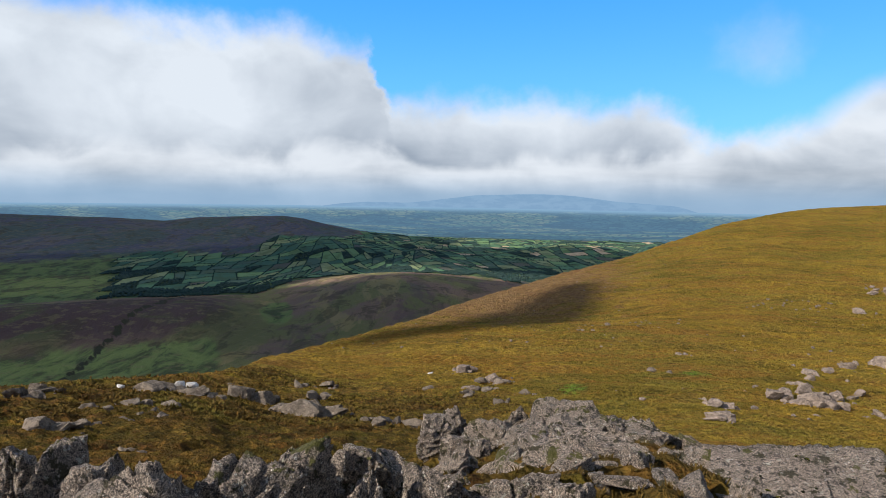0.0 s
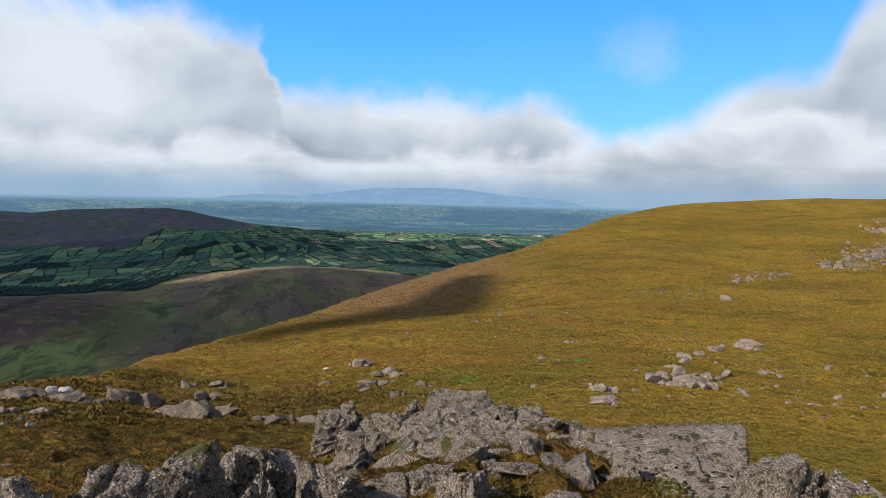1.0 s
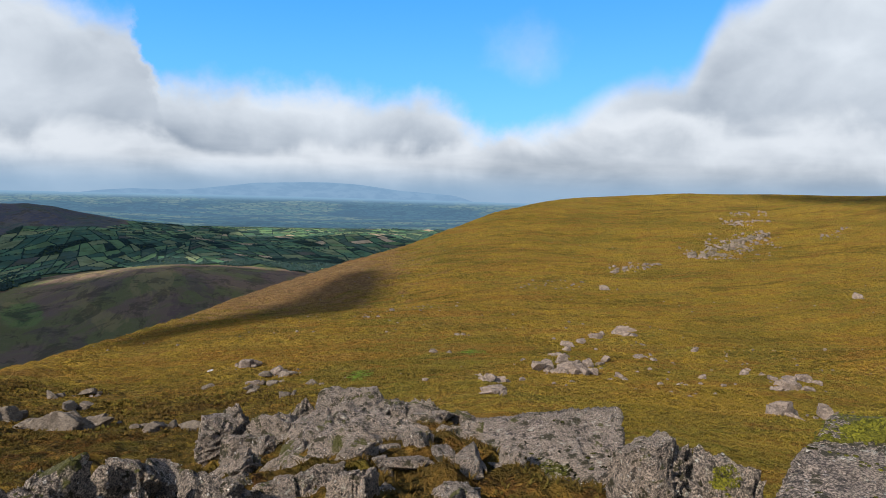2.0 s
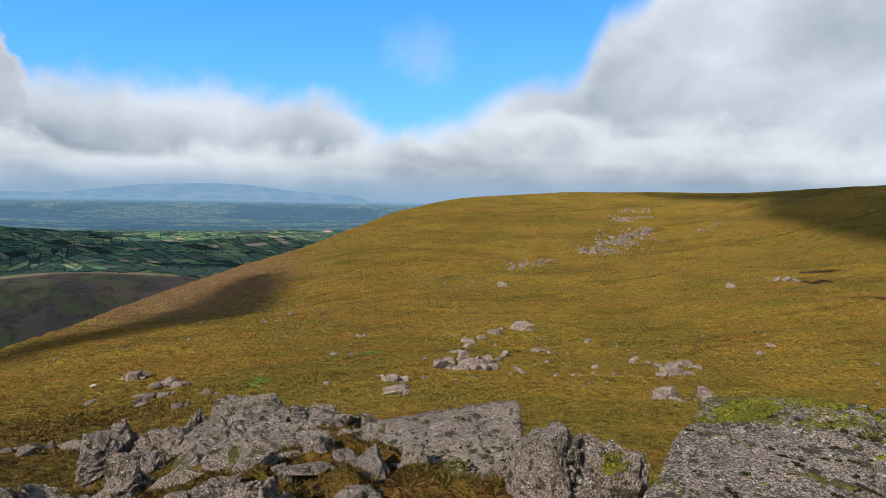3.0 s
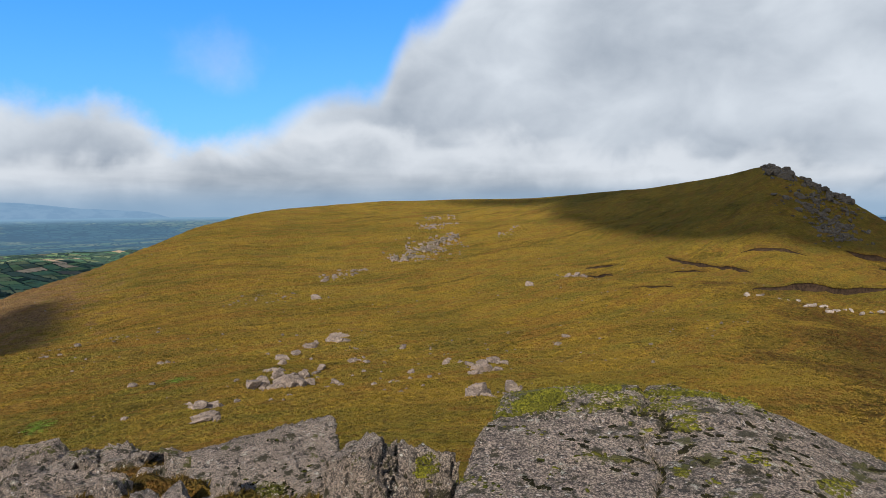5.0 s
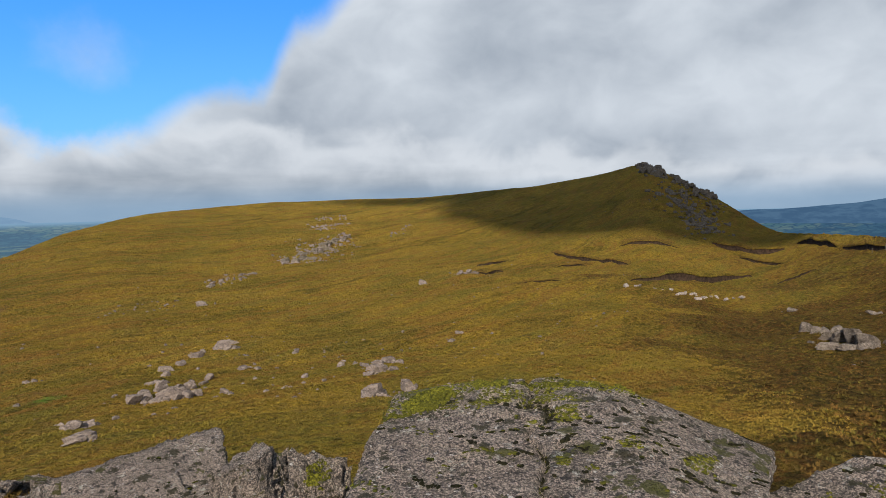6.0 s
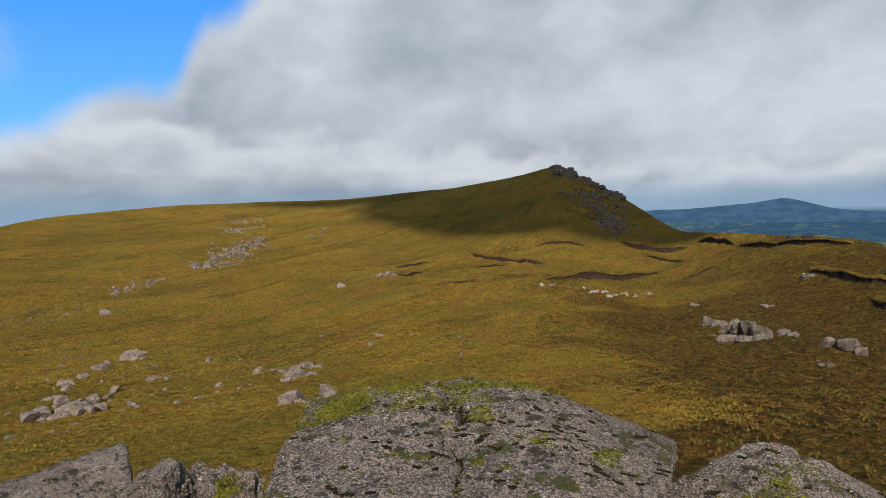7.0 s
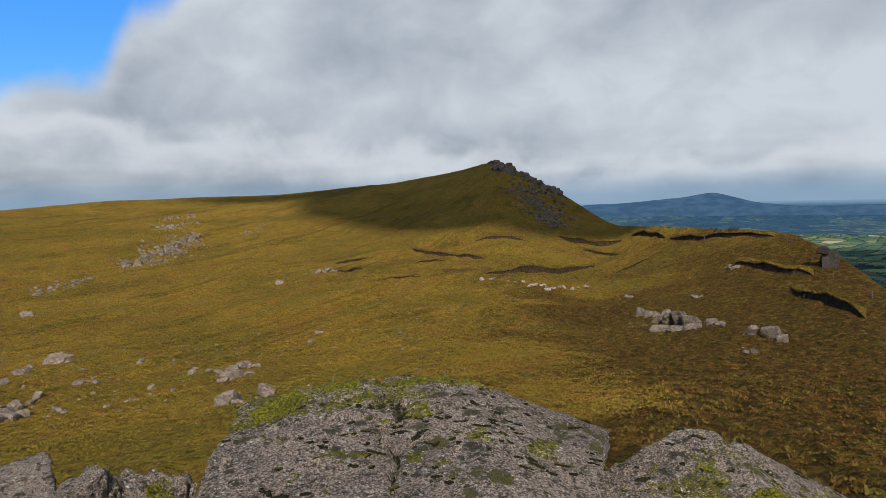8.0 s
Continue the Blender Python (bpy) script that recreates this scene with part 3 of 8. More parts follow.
def cloud_material():
    """White cloud, thin enough to let part of the sun through."""
    m, tr, bsdf = material("cloud")
    bsdf.inputs["Base Color"].default_value = (0.8, 0.81, 0.82, 1)
    bsdf.inputs["Roughness"].default_value = 1.0
    clear, both, out = node(tr, "ShaderNodeBsdfTransparent"), node(tr, "ShaderNodeMixShader", Fac=0.36), node(tr, "ShaderNodeOutputMaterial")
    tr.nodes.remove([n for n in tr.nodes if n.bl_idname == "ShaderNodeOutputMaterial" and n != out][0])
    link_nodes(tr, (bsdf.outputs[0], both.inputs[1]), (clear.outputs[0], both.inputs[2]), (both.outputs[0], out.inputs["Surface"]))
    return m


GRASS_TUFT = tuft_material("dry_moor_grass", (0.202, 0.130, 0.026), (0.125, 0.086, 0.016), (0.225, 0.110, 0.023))
HEATHER_TUFT = tuft_material("heather_sprigs", (0.155, 0.080, 0.019), (0.055, 0.034, 0.010), (0.105, 0.092, 0.016), 0.5)
MOSS = tuft_material("green_moss", (0.180, 0.165, 0.018), (0.028, 0.028, 0.007), (0.070, 0.062, 0.011), 3.0)
DARK_MOSS = tuft_material("black_moss", (0.030, 0.026, 0.010), (0.007, 0.006, 0.004), (0.014, 0.012, 0.006), 6.0)
PEAT = plain_material("bare_peat", (0.014, 0.009, 0.006), (0.058, 0.036, 0.023), 1.5, 1.0)
QUARTZ = plain_material("white_quartz", (0.32, 0.29, 0.27), (0.55, 0.52, 0.49), 9.0, 0.7)
POST = plain_material("grey_weathered_timber", (0.06, 0.052, 0.042), (0.12, 0.105, 0.085), 8.0)
# woodland green shifted towards blue, distance haze put into the colour
CONIFER = tuft_material("woodland", (0.032, 0.056, 0.050), (0.020, 0.038, 0.037), (0.036, 0.058, 0.047), 0.02)
CLOUD = cloud_material()
MOOR, VALLEY, FIELDS = moor_material(), valley_material(), field_material()
ROCK = rock_material("conglomerate")
ROCK_FAR = stone_material("grey_stone", (0.155, 0.125, 0.100))
ROCK_PINK = stone_material("pinkish_stone", (0.195, 0.152, 0.126))
ROCK_PALE = stone_material("pale_stone", (0.30, 0.245, 0.205), 0.3)
ROCK_DARK = stone_material("tor_stone", (0.135, 0.110, 0.082), 0.85)
CRAG = stone_material("black_crag", (0.040, 0.035, 0.030))
DISTANCE = distance_material()
# two depths of painted haze: a darker blue, and paler for farther mountains
HAZE_BLUE, HAZE_PALE = mountain_material("haze_blue_mountain", (0.060, 0.130, 0.235), (0.085, 0.170, 0.285)), mountain_material("haze_pale_mountain", (0.215, 0.36, 0.54), (0.245, 0.395, 0.575))

# ---- the ground ----
def sheet(name, verts, quads, mat):
    me = bpy.data.meshes.new(name)
    me.from_pydata(verts, [], quads)
    for mm in (mat if isinstance(mat, tuple) else (mat,)):
        me.materials.append(mm)
    me.polygons.foreach_set("use_smooth", [True] * len(me.polygons))
    return me


def olive_share(deg):
    """Greener grass towards the saddle."""
    return step01(deg, 12, 38)


def lush_share(deg, d):
    """Wet spots with fresh green grass."""
    return np.exp(-(((deg - 21.6) / 1.5) ** 2 + ((d - 51.5) / 2.4) ** 2)) + 0.85 * np.exp(-(((deg - 11.7) / 1.4) ** 2 + ((d - 39) / 2.8) ** 2))


def bracken_share(deg, d):
    """Brown bracken on the steep side above the valley."""
    return 0.95 * step01(deg, 24, 6) * step01(d, 60, 140)


def spur_share(deg, d):
    return np.exp(-(((deg + 3.0) / 10.0) ** 2 + ((d - 1230) / 300) ** 2) ** 1.5)


def farmed_share(deg, d):
    """Where the valley is cut up into fields."""
    x, y = np.sin(np.radians(deg)) * d, np.cos(np.radians(deg)) * d
    wob = fbm(x, y, 330, 4, 31)
    climb = ridge_height(deg) * step01(d, 1300, 2990) ** 1.5
    share = step01(d + 140 * wob, 1280, 1400) * step01(deg + 6 * wob, -29, -24) * step01(climb + 14 * wob, 26, 12)
    share = np.maximum(share, np.exp(-(((deg + 11.5) / 4.5) ** 2 + ((d - 2050) / 420) ** 2) ** 2))
    share = share * (1 - step01(spur_share(deg, d), 0.06, 0.2))
    return np.where(deg > 40, 1.0, share)


def moor_shares(deg, d):
    """Dark heather, brown upland tinted blue as haze, and rough pasture."""
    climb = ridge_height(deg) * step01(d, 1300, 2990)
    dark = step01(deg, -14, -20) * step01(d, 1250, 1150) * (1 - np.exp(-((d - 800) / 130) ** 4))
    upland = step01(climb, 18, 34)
    pasture = np.maximum(0.75 * step01(d, 1250, 1350) * step01(climb, 42, 20) * step01(deg, -6, -18), 0.95 * step01(deg, -17.5, -20) * np.exp(-((d - 800) / 120) ** 4))
    strip = np.exp(-(((deg + 14.2) / 1.5) ** 2 + ((d - 1080) / 90) ** 2) ** 2)
    return dark, upland, np.maximum(pasture, strip)


def heather_share(deg, d):
    """How much of the ground is heather, by bearing and distance."""
    return np.maximum.reduce([0.75 * step01(d, 10, 5), 0.85 * step01(deg, 20, -4) * step01(d, 60, 20), 0.9 * step01(deg, 44, 34) * step01(d, 15, 11), 0.93 * step01(deg + 24 * fbm(np.sin(np.radians(deg)) * d, np.cos(np.radians(deg)) * d, 16, 4, 101), 58, 92) * step01(d, 210, 80)])


def turf(x, y):
    """The ground with the cushions of heather and tussocks of grass that grow on it."""
    d = np.hypot(x, y)
    share = heather_share(np.degrees(np.arctan2(x, y)), d)
    round_tops = 0.5 - np.abs(fbm(x, y, 0.85, 3, 91)) * 1.6
    small = 0.5 - np.abs(fbm(x, y, 0.33, 2, 95)) * 1.6
    lumps = 0.5 - np.abs(fbm(x, y, 2.6, 3, 97)) * 1.6
    near = (round_tops * (0.13 + 0.17 * share) + small * 0.08) * step01(d, 3.0, 6.0) * step01(d, 160, 60)
    # terraces trodden and slumped along the slope
    u = (x * 0.29 + y * 0.957) / 5.5 + 1.1 * fbm(x, y, 14, 3, 99)
    terrace = np.abs((u - np.floor(u)) - 0.5) * 2
    wide = lumps * (0.10 + 0.20 * share) + 0.30 * (terrace - 0.5) * (1 - 0.5 * share)
    return land(x, y) + near + wide * step01(d, 18, 45) * step01(d, 330, 180)


def make_ground():
    az = np.radians(np.concatenate([np.arange(-44, 114, 0.3), np.arange(114, 316, 4.0)]))
    r = np.concatenate([[0.0], np.geomspace(0.6, 4.4, 30), np.geomspace(4.5, 75, 300), np.geomspace(75.8, 330, 190), np.geomspace(334, 4450, 110)])
    n, k = len(az), len(r)
    x, y = np.outer(r, np.sin(az)), np.outer(r, np.cos(az))
    z = turf(x, y)
    d = np.hypot(x, y)
    deg = np.degrees(np.arctan2(x, y))
    verts = np.stack([x, y, z], -1).reshape(-1, 3)
    i, j = np.meshgrid(np.arange(k - 1), np.arange(n), indexing="ij")
    j2 = (j + 1) % n
    quads = np.stack([i * n + j, i * n + j2, (i + 1) * n + j2, (i + 1) * n + j], -1).reshape(-1, 4)[:, ::-1]
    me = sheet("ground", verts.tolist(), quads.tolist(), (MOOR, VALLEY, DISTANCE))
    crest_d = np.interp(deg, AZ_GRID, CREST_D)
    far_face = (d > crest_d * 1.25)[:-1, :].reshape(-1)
    # land past 3080 m takes the emissive material with painted haze
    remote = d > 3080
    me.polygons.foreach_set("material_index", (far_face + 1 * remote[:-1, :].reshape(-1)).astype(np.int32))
    heath = heather_share(deg, d)
    lush = lush_share(deg, d)
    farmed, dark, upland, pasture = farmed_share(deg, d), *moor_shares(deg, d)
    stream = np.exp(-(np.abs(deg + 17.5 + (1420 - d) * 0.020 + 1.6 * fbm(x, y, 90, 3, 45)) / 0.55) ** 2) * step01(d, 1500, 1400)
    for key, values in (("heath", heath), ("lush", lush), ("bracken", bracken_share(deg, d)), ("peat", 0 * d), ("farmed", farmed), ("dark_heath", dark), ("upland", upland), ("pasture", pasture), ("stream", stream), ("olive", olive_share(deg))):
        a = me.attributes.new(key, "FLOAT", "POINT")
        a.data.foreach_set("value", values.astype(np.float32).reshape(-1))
    tagged(new("ground", me), "rolling moorland of golden grass and heather above farmed valley", "ground", kind="structure")


make_ground()


def make_distance():
    """Plain and mountains that rise behind the ground's far rim."""
    az = np.arange(-60, 126, 0.2)
    rings = ((4300, None), (4440, -195.0), (4500, -172.0), (4560, -146.0), (4640, -120.0), (4700, -102.0), (4740, -88.0))
    verts, quads = [], []
    for d, z in rings:
        for a in az:
            h = -215.0 if z is None else z + 3 * float(fbm(np.array(a * 9.0), np.array(d * 0.3), 11, 3, 2))
            verts.append((*(bearing(a) * d)[:2], h))
    n = len(az)
    for i in range(len(rings) - 1):
        for j in range(n - 1):
            quads.append((i * n + j, i * n + j + 1, (i + 1) * n + j + 1, (i + 1) * n + j))
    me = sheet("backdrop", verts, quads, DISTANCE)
    tagged(new("backdrop", me), "glowing plain of fields out to the horizon, blue haze painted in", "landscape", kind="structure")
    west = ((-14, -1.6), (-9, -0.86), (-6.5, -0.66), (-3, -0.7), (-0.2, -0.38), (2.75, 0.05), (4.2, 0.08), (5.7, 0.15), (8.6, 0.24), (11.4, 0.12), (14.7, -0.3), (19.7, -0.6), (23, -1.6))
    east = ((75, -1.6), (77.8, -1.12), (80.3, -1.08), (82.6, -0.9), (85.4, -0.68), (86.6, -0.45), (87.8, -0.30), (89, -0.6), (90.9, -1.15), (94, -1.45), (99, -1.4), (106, -1.6))
    middle = ((27, -1.6), (29.5, -0.75), (32, -0.45), (35, -0.55), (39, -0.9), (44, -1.6))
    for name, line in (("far_mountain", west), ("far_mountain", east), ("far_mountain", middle)):
        lo = line[0][0]
        az2 = np.arange(lo, line[-1][0], 0.12)
        top = (4800 if lo < 60 else 4680) * np.tan(np.radians(np.interp(az2, [q[0] for q in line], [q[1] for q in line]))) + 122
        top = np.convolve(np.pad(top, 4, mode="edge"), np.ones(9) / 9, mode="valid")
        top = top + 2.6 * np.array([float(fbm(np.array(a), np.array(0.0), 2.0, 4, 4)) for a in az2]) * (top > 4)
        verts, quads, n = [], [], len(az2)
        for row, (d, f) in enumerate(((4742, -0.3), (4760, 0.35), (4780, 0.75), (4800, 1.0), (4830, 0.6)) if lo < 60 else ((4480, -0.3), (4540, 0.25), (4600, 0.6), (4680, 1.0), (4730, 0.6))):
            for a, t in zip(az2, top):
                verts.append((*(bearing(a) * d)[:2], -122 + max(t, 0) * f if f > 0 else -140 - 32 * (lo > 60)))
        for i in range(4):
            for j in range(n - 1):
                quads.append((i * n + j, i * n + j + 1, (i + 1) * n + j + 1, (i + 1) * n + j))
        tagged(new(name, sheet(name, verts, quads, HAZE_BLUE if lo > 60 else HAZE_PALE)), "distant mountain on the horizon, glowing in painted haze blue", "mountain", "mountains on the horizon", "structure")


make_distance()

# ---- rocks ----
def lattice3(p, seed):
    i = np.floor(p)
    f = p - i
    f = f * f * (3 - 2 * f)

    def h(o):
        q = i + o
        v = np.sin(q[:, 0] * 127.1 + q[:, 1] * 311.7 + q[:, 2] * 74.7 + seed * 17.3) * 43758.5453
        return 2 * (v - np.floor(v)) - 1
    v = 0.0
    for o in ((0, 0, 0), (1, 0, 0), (0, 1, 0), (1, 1, 0), (0, 0, 1), (1, 0, 1), (0, 1, 1), (1, 1, 1)):
        w = np.prod([f[:, k] if o[k] else 1 - f[:, k] for k in range(3)], axis=0)
        v = v + w * h(np.array(o))
    return v


def fbm3(p, size, octaves, seed):
    v, amp = 0.0, 0.5
    for k in range(octaves):
        v = v + amp * lattice3(p / size, seed + 7 * k)
        size, amp = size * 0.48, amp * 0.55
    return v


BALLS = {}


def ball(level):
    if level not in BALLS:
        bm = bmesh.new()
        bmesh.ops.create_icosphere(bm, subdivisions=level, radius=1.0)
        BALLS[level] = (np.array([v.co[:] for v in bm.verts]), [tuple(v.index for v in f.verts) for f in bm.faces])
        bm.free()
    return BALLS[level]


def rock_mesh(name, size, seed, level=4, planes=None, sharp=140.0, rough=0.085, mat=None, cracks=3, shard=False, seams=()):
    """A block cut by planes (normals and offsets, in half sizes), faceted and weathered."""
    rng = random.Random(seed)
    u, faces = ball(level)
    given = planes is not None
    if planes is None:
        planes = [((rng.uniform(-0.35, 0.35), rng.uniform(-0.35, 0.35), 1), rng.uniform(0.8, 1.0)), ((0, 0, -1), 1.0)]
        turn = rng.uniform(0, 6.28)
        sides = rng.choice((3, 4, 4, 5))
        for k in range(sides):
            a = turn + (k + rng.uniform(-0.25, 0.25)) * 2 * math.pi / sides
            planes.append(((math.cos(a), math.sin(a), rng.uniform(-0.12, 0.3)), rng.uniform(0.7, 1.0)))
        for k in range(2):
            a = rng.uniform(0, 6.28)
            planes.append(((math.cos(a), math.sin(a), rng.uniform(0.5, 1.4)), rng.uniform(0.72, 1.0)))
        for k in range(2):
            v = Vector((rng.gauss(0, 1), rng.gauss(0, 1), rng.gauss(0.3, 0.8)))
            planes.append((tuple(v), rng.uniform(0.86, 1.05)))
    if shard:   # a splinter with few uneven faces
        planes = []
        for k in range(rng.choice((6, 7, 8))):
            v = Vector((rng.gauss(0, 1), rng.gauss(0, 1), rng.gauss(0, 0.8))).normalized()
            planes.append((tuple(v), rng.uniform(0.4, 1.0)))
        for k in range(3):
            planes.append((tuple(-Vector(planes[k][0]) + Vector((rng.gauss(0, 0.2), rng.gauss(0, 0.2), rng.gauss(0, 0.2)))), rng.uniform(0.4, 0.9)))
        planes += [((0, 0, 1), 1.3), ((0, 0, -1), 1.3), ((1, 0, 0), 1.4), ((-1, 0, 0), 1.4), ((0, 1, 0), 1.4), ((0, -1, 0), 1.4)]
    inv = 0.0
    for nrm, c in planes:
        nn = np.array(nrm, float)
        ln = np.linalg.norm(nn)
        inv = inv + np.exp(np.minimum(sharp * np.clip((u @ (nn / ln)) / c, 0, None), 600))
    r = sharp / np.log(inv)
    half = np.array(size, float) / 2
    p = u * r[:, None]
    if not given:
        lo, hi = p.min(axis=0), p.max(axis=0)
        p = (p - (lo + hi) / 2) / ((hi - lo) / 2)
    p = p * half
    s = float(np.mean(half))
    off = np.array([seed * 3.1, seed * 1.7, seed * 0.9])
    w = fbm3(p + off, 0.6 * s, 4, seed) * rough * 1.0 * s
    w = w - np.abs(fbm3(p + off, 0.4 * s + 0.03, 4, seed + 5)) * rough * 1.3 * s
    # broken ledges along a tilted bedding plane
    bed = Vector((rng.uniform(-0.5, 0.5), rng.uniform(-0.5, 0.5), 1)).normalized()
    h = (p @ np.array(bed)) / (0.16 * s + 0.05) + 1.2 * fbm3(p + off, 0.7 * s, 2, seed + 3)
    w = w + (h - np.floor(h)) ** 4 * rough * 1.2 * s
    for k in range(cracks if level >= 5 else 0):
        v = np.array(Vector((rng.gauss(0, 1), rng.gauss(0, 1), rng.gauss(0, 0.4))).normalized())
        q = p @ v - rng.uniform(-0.35, 0.35) * s + 0.16 * s * fbm3(p + off, 0.5 * s, 3, seed + 11 + k)
        w = w - (0.05 if given else 0.15) * s * np.exp(-(q / (0.03 * s + 0.006)) ** 2)
    for point, v, depth, wide in seams:
        q = (p - np.array(point)) @ np.array(Vector(v).normalized()) + 0.22 * fbm3(p + off, 0.35, 4, seed + 17)
        w = w - depth * np.exp(-(q / wide) ** 2)
    if level >= 5:
        w = w + fbm3(p + off, 0.09, 3, seed + 9) * (0.014 if given else 0.035)
    p = p + u * w[:, None]
    me = bpy.data.meshes.new(name)
    me.from_pydata(p.tolist(), [], faces)
    me.materials.append(mat or ROCK)
    me.polygons.foreach_set("use_smooth", [level >= 6] * len(me.polygons))
    return me


def rock(x, y, z, size, seed, yaw=0.0, tilt=0.0, lean=0.0, level=4, label="", group="", name="boulder", mat=None, **kw):
    ob = new(name, rock_mesh(name, size, seed, level, mat=mat, **kw))
    ob.matrix_world = pose(x, y, z, tilt, lean, yaw)
    return tagged(ob, label or "weathered grey conglomerate boulder lying in the heather", "rock", group)


def on_ground(x, y, size, seed, sink=0.3, **kw):
    z = float(land(x, y)) + size[2] * (0.5 - sink)
    return rock(x, y, z, size, seed, **kw)


def clumps(name, points, normals, radius, mat, seed, level=1, squash=0.5, smooth_faces=True):
    """Many small lumps in one mesh, each lying on its point."""
    rng = random.Random(seed)
    u, faces = ball(level)
    vs, fs = [], []
    for p, nrm in zip(points, normals):
        rr = radius * rng.uniform(0.5, 1.5)
        jit = np.array([1 + rng.uniform(-0.3, 0.3) for _ in range(len(u))])[:, None]
        q = u * jit * rr
        along_n = (q @ nrm)[:, None] * nrm
        q = q - along_n * (1 - squash)
        n0 = len(vs)
        vs.extend((q + p).tolist())
        fs.extend([tuple(i + n0 for i in f) for f in faces])
    me = bpy.data.meshes.new(name)
    me.from_pydata(vs, [], fs)
    me.materials.append(mat)
    me.polygons.foreach_set("use_smooth", [smooth_faces] * len(me.polygons))
    return me


def dress(ob, seed, moss=0, pebbles=0, size=0.03, patch=0.45, threshold=0.1, rim=None):
    """Cushions of moss in patches on the upper faces of a rock, and pebbles that stand out of it."""
    me = ob.data
    n = len(me.vertices)
    co, no = np.empty(n * 3), np.empty(n * 3)
    me.vertices.foreach_get("co", co)
    me.vertex_normals.foreach_get("vector", no)
    co, no = co.reshape(-1, 3), no.reshape(-1, 3)
    rng = np.random.RandomState(seed)
    if moss:
        field = fbm3(co + seed, patch, 4, seed)
        want = field > threshold
        if rim is not None:   # a fringe along the rim on that side
            reach = co @ np.array(Vector(rim).normalized())
            want |= (reach > np.quantile(reach[no[:, 2] > 0.6], 0.86)) & (field > -0.12)
        ok = np.where((no[:, 2] > 0.45) & want)[0]
        if len(ok):
            pick = rng.choice(ok, min(moss, len(ok)), replace=False)
            child = new("moss", clumps("moss", co[pick] + rng.uniform(-0.014, 0.014, (len(pick), 3)) * (1, 1, 0.15), no[pick], size, MOSS, seed))
            child.parent = ob
            tagged(child, "bright green and brown moss cushions", kind="stuff")
    if pebbles:
        ok = np.where(no[:, 2] > -0.2)[0]
        pick = rng.choice(ok, min(pebbles, len(ok)), replace=False)
        child = new("pebbles", clumps("pebbles", co[pick], no[pick], 0.006, QUARTZ, seed + 1, squash=0.55))
        child.parent = ob
        tagged(child, "white quartz pebbles set in the rock", kind="stuff")
    return ob


def moss_islands(ob, seed, count, along, size=0.0085, seams=(), rock_seed=61):
    """Small dark hollows in a rock's top, each with moss growing at one side."""
    me = ob.data
    n = len(me.vertices)
    co, no = np.empty(n * 3), np.empty(n * 3)
    me.vertices.foreach_get("co", co)
    me.vertex_normals.foreach_get("vector", no)
    co, no = co.reshape(-1, 3), no.reshape(-1, 3)
    ok = np.where(no[:, 2] > 0.75)[0]
    rng = np.random.RandomState(seed)
    a = np.array(Vector(along).normalized())
    across = np.array((-a[1], a[0], 0.0))
    black, green = [], []
    first = a
    for k in range(count):
        c = co[rng.choice(ok)].copy()
        long, wide = rng.uniform(0.010, 0.032) * rng.choice((0.5, 1.0, 1.0, 1.8)), rng.uniform(0.008, 0.018)
        swing = rng.normal(0, 0.4)
        a = first * math.cos(swing) + np.array((-first[1], first[0], 0.0)) * math.sin(swing)
        across = np.array((-a[1], a[0], 0.0))
        rel = co - c
        u, v = rel @ a, rel @ across
        near = (u / long) ** 2 + (v / wide) ** 2 + 0.7 * fbm3(co * 9.0 + seed, 0.35, 2, seed)
        co[:, 2] -= 0.003 * np.exp(-near) * (no[:, 2] > 0.5)
        at = int(np.argmin((rel ** 2).sum(axis=1)))
        nn = no[at]
        for q in range(int(14 + 500 * long)):
            uu, vv = rng.uniform(-1, 1, 2)
            if uu * uu + vv * vv + 0.5 * math.sin(5 * uu + k) * vv > 0.9:
                continue
            step = a * uu * long + across * vv * wide
            step[2] = -(step[0] * nn[0] + step[1] * nn[1]) / max(nn[2], 0.4)
            (green if vv > 0.05 + 0.5 * (k % 2) and k % 5 > 1 else black).append((*(c + step + (0, 0, 0.001)), at))
    for point, vec, depth, wide in seams:
        q = (co - np.array(point)) @ np.array(Vector(vec).normalized()) + 0.22 * fbm3(co + np.array([rock_seed * 3.1, rock_seed * 1.7, rock_seed * 0.9]), 0.35, 4, rock_seed + 17)
        line = np.where((np.abs(q) < wide * 0.7) & (no[:, 2] > 0.3))[0]
        for i in rng.choice(line, min(len(line), 260), replace=False):
            for r in range(4):
                (green if rng.rand() < 0.15 else black).append((*(co[i] + rng.uniform(-0.012, 0.012, 3) * (1, 1, 0.2)), i))
    me.vertices.foreach_set("co", co.reshape(-1))
    me.update()
    for pts, mat, label, r in ((black, DARK_MOSS, "blackish moss in small hollows", size * 0.9), (green, MOSS, "yellow-green moss in small hollows", size)):
        if pts:
            child = new("moss", clumps("moss", np.array([q[:3] for q in pts]), no[[q[3] for q in pts]], r, mat, seed + 3, squash=0.5))
            child.parent = ob
            tagged(child, label, kind="stuff")


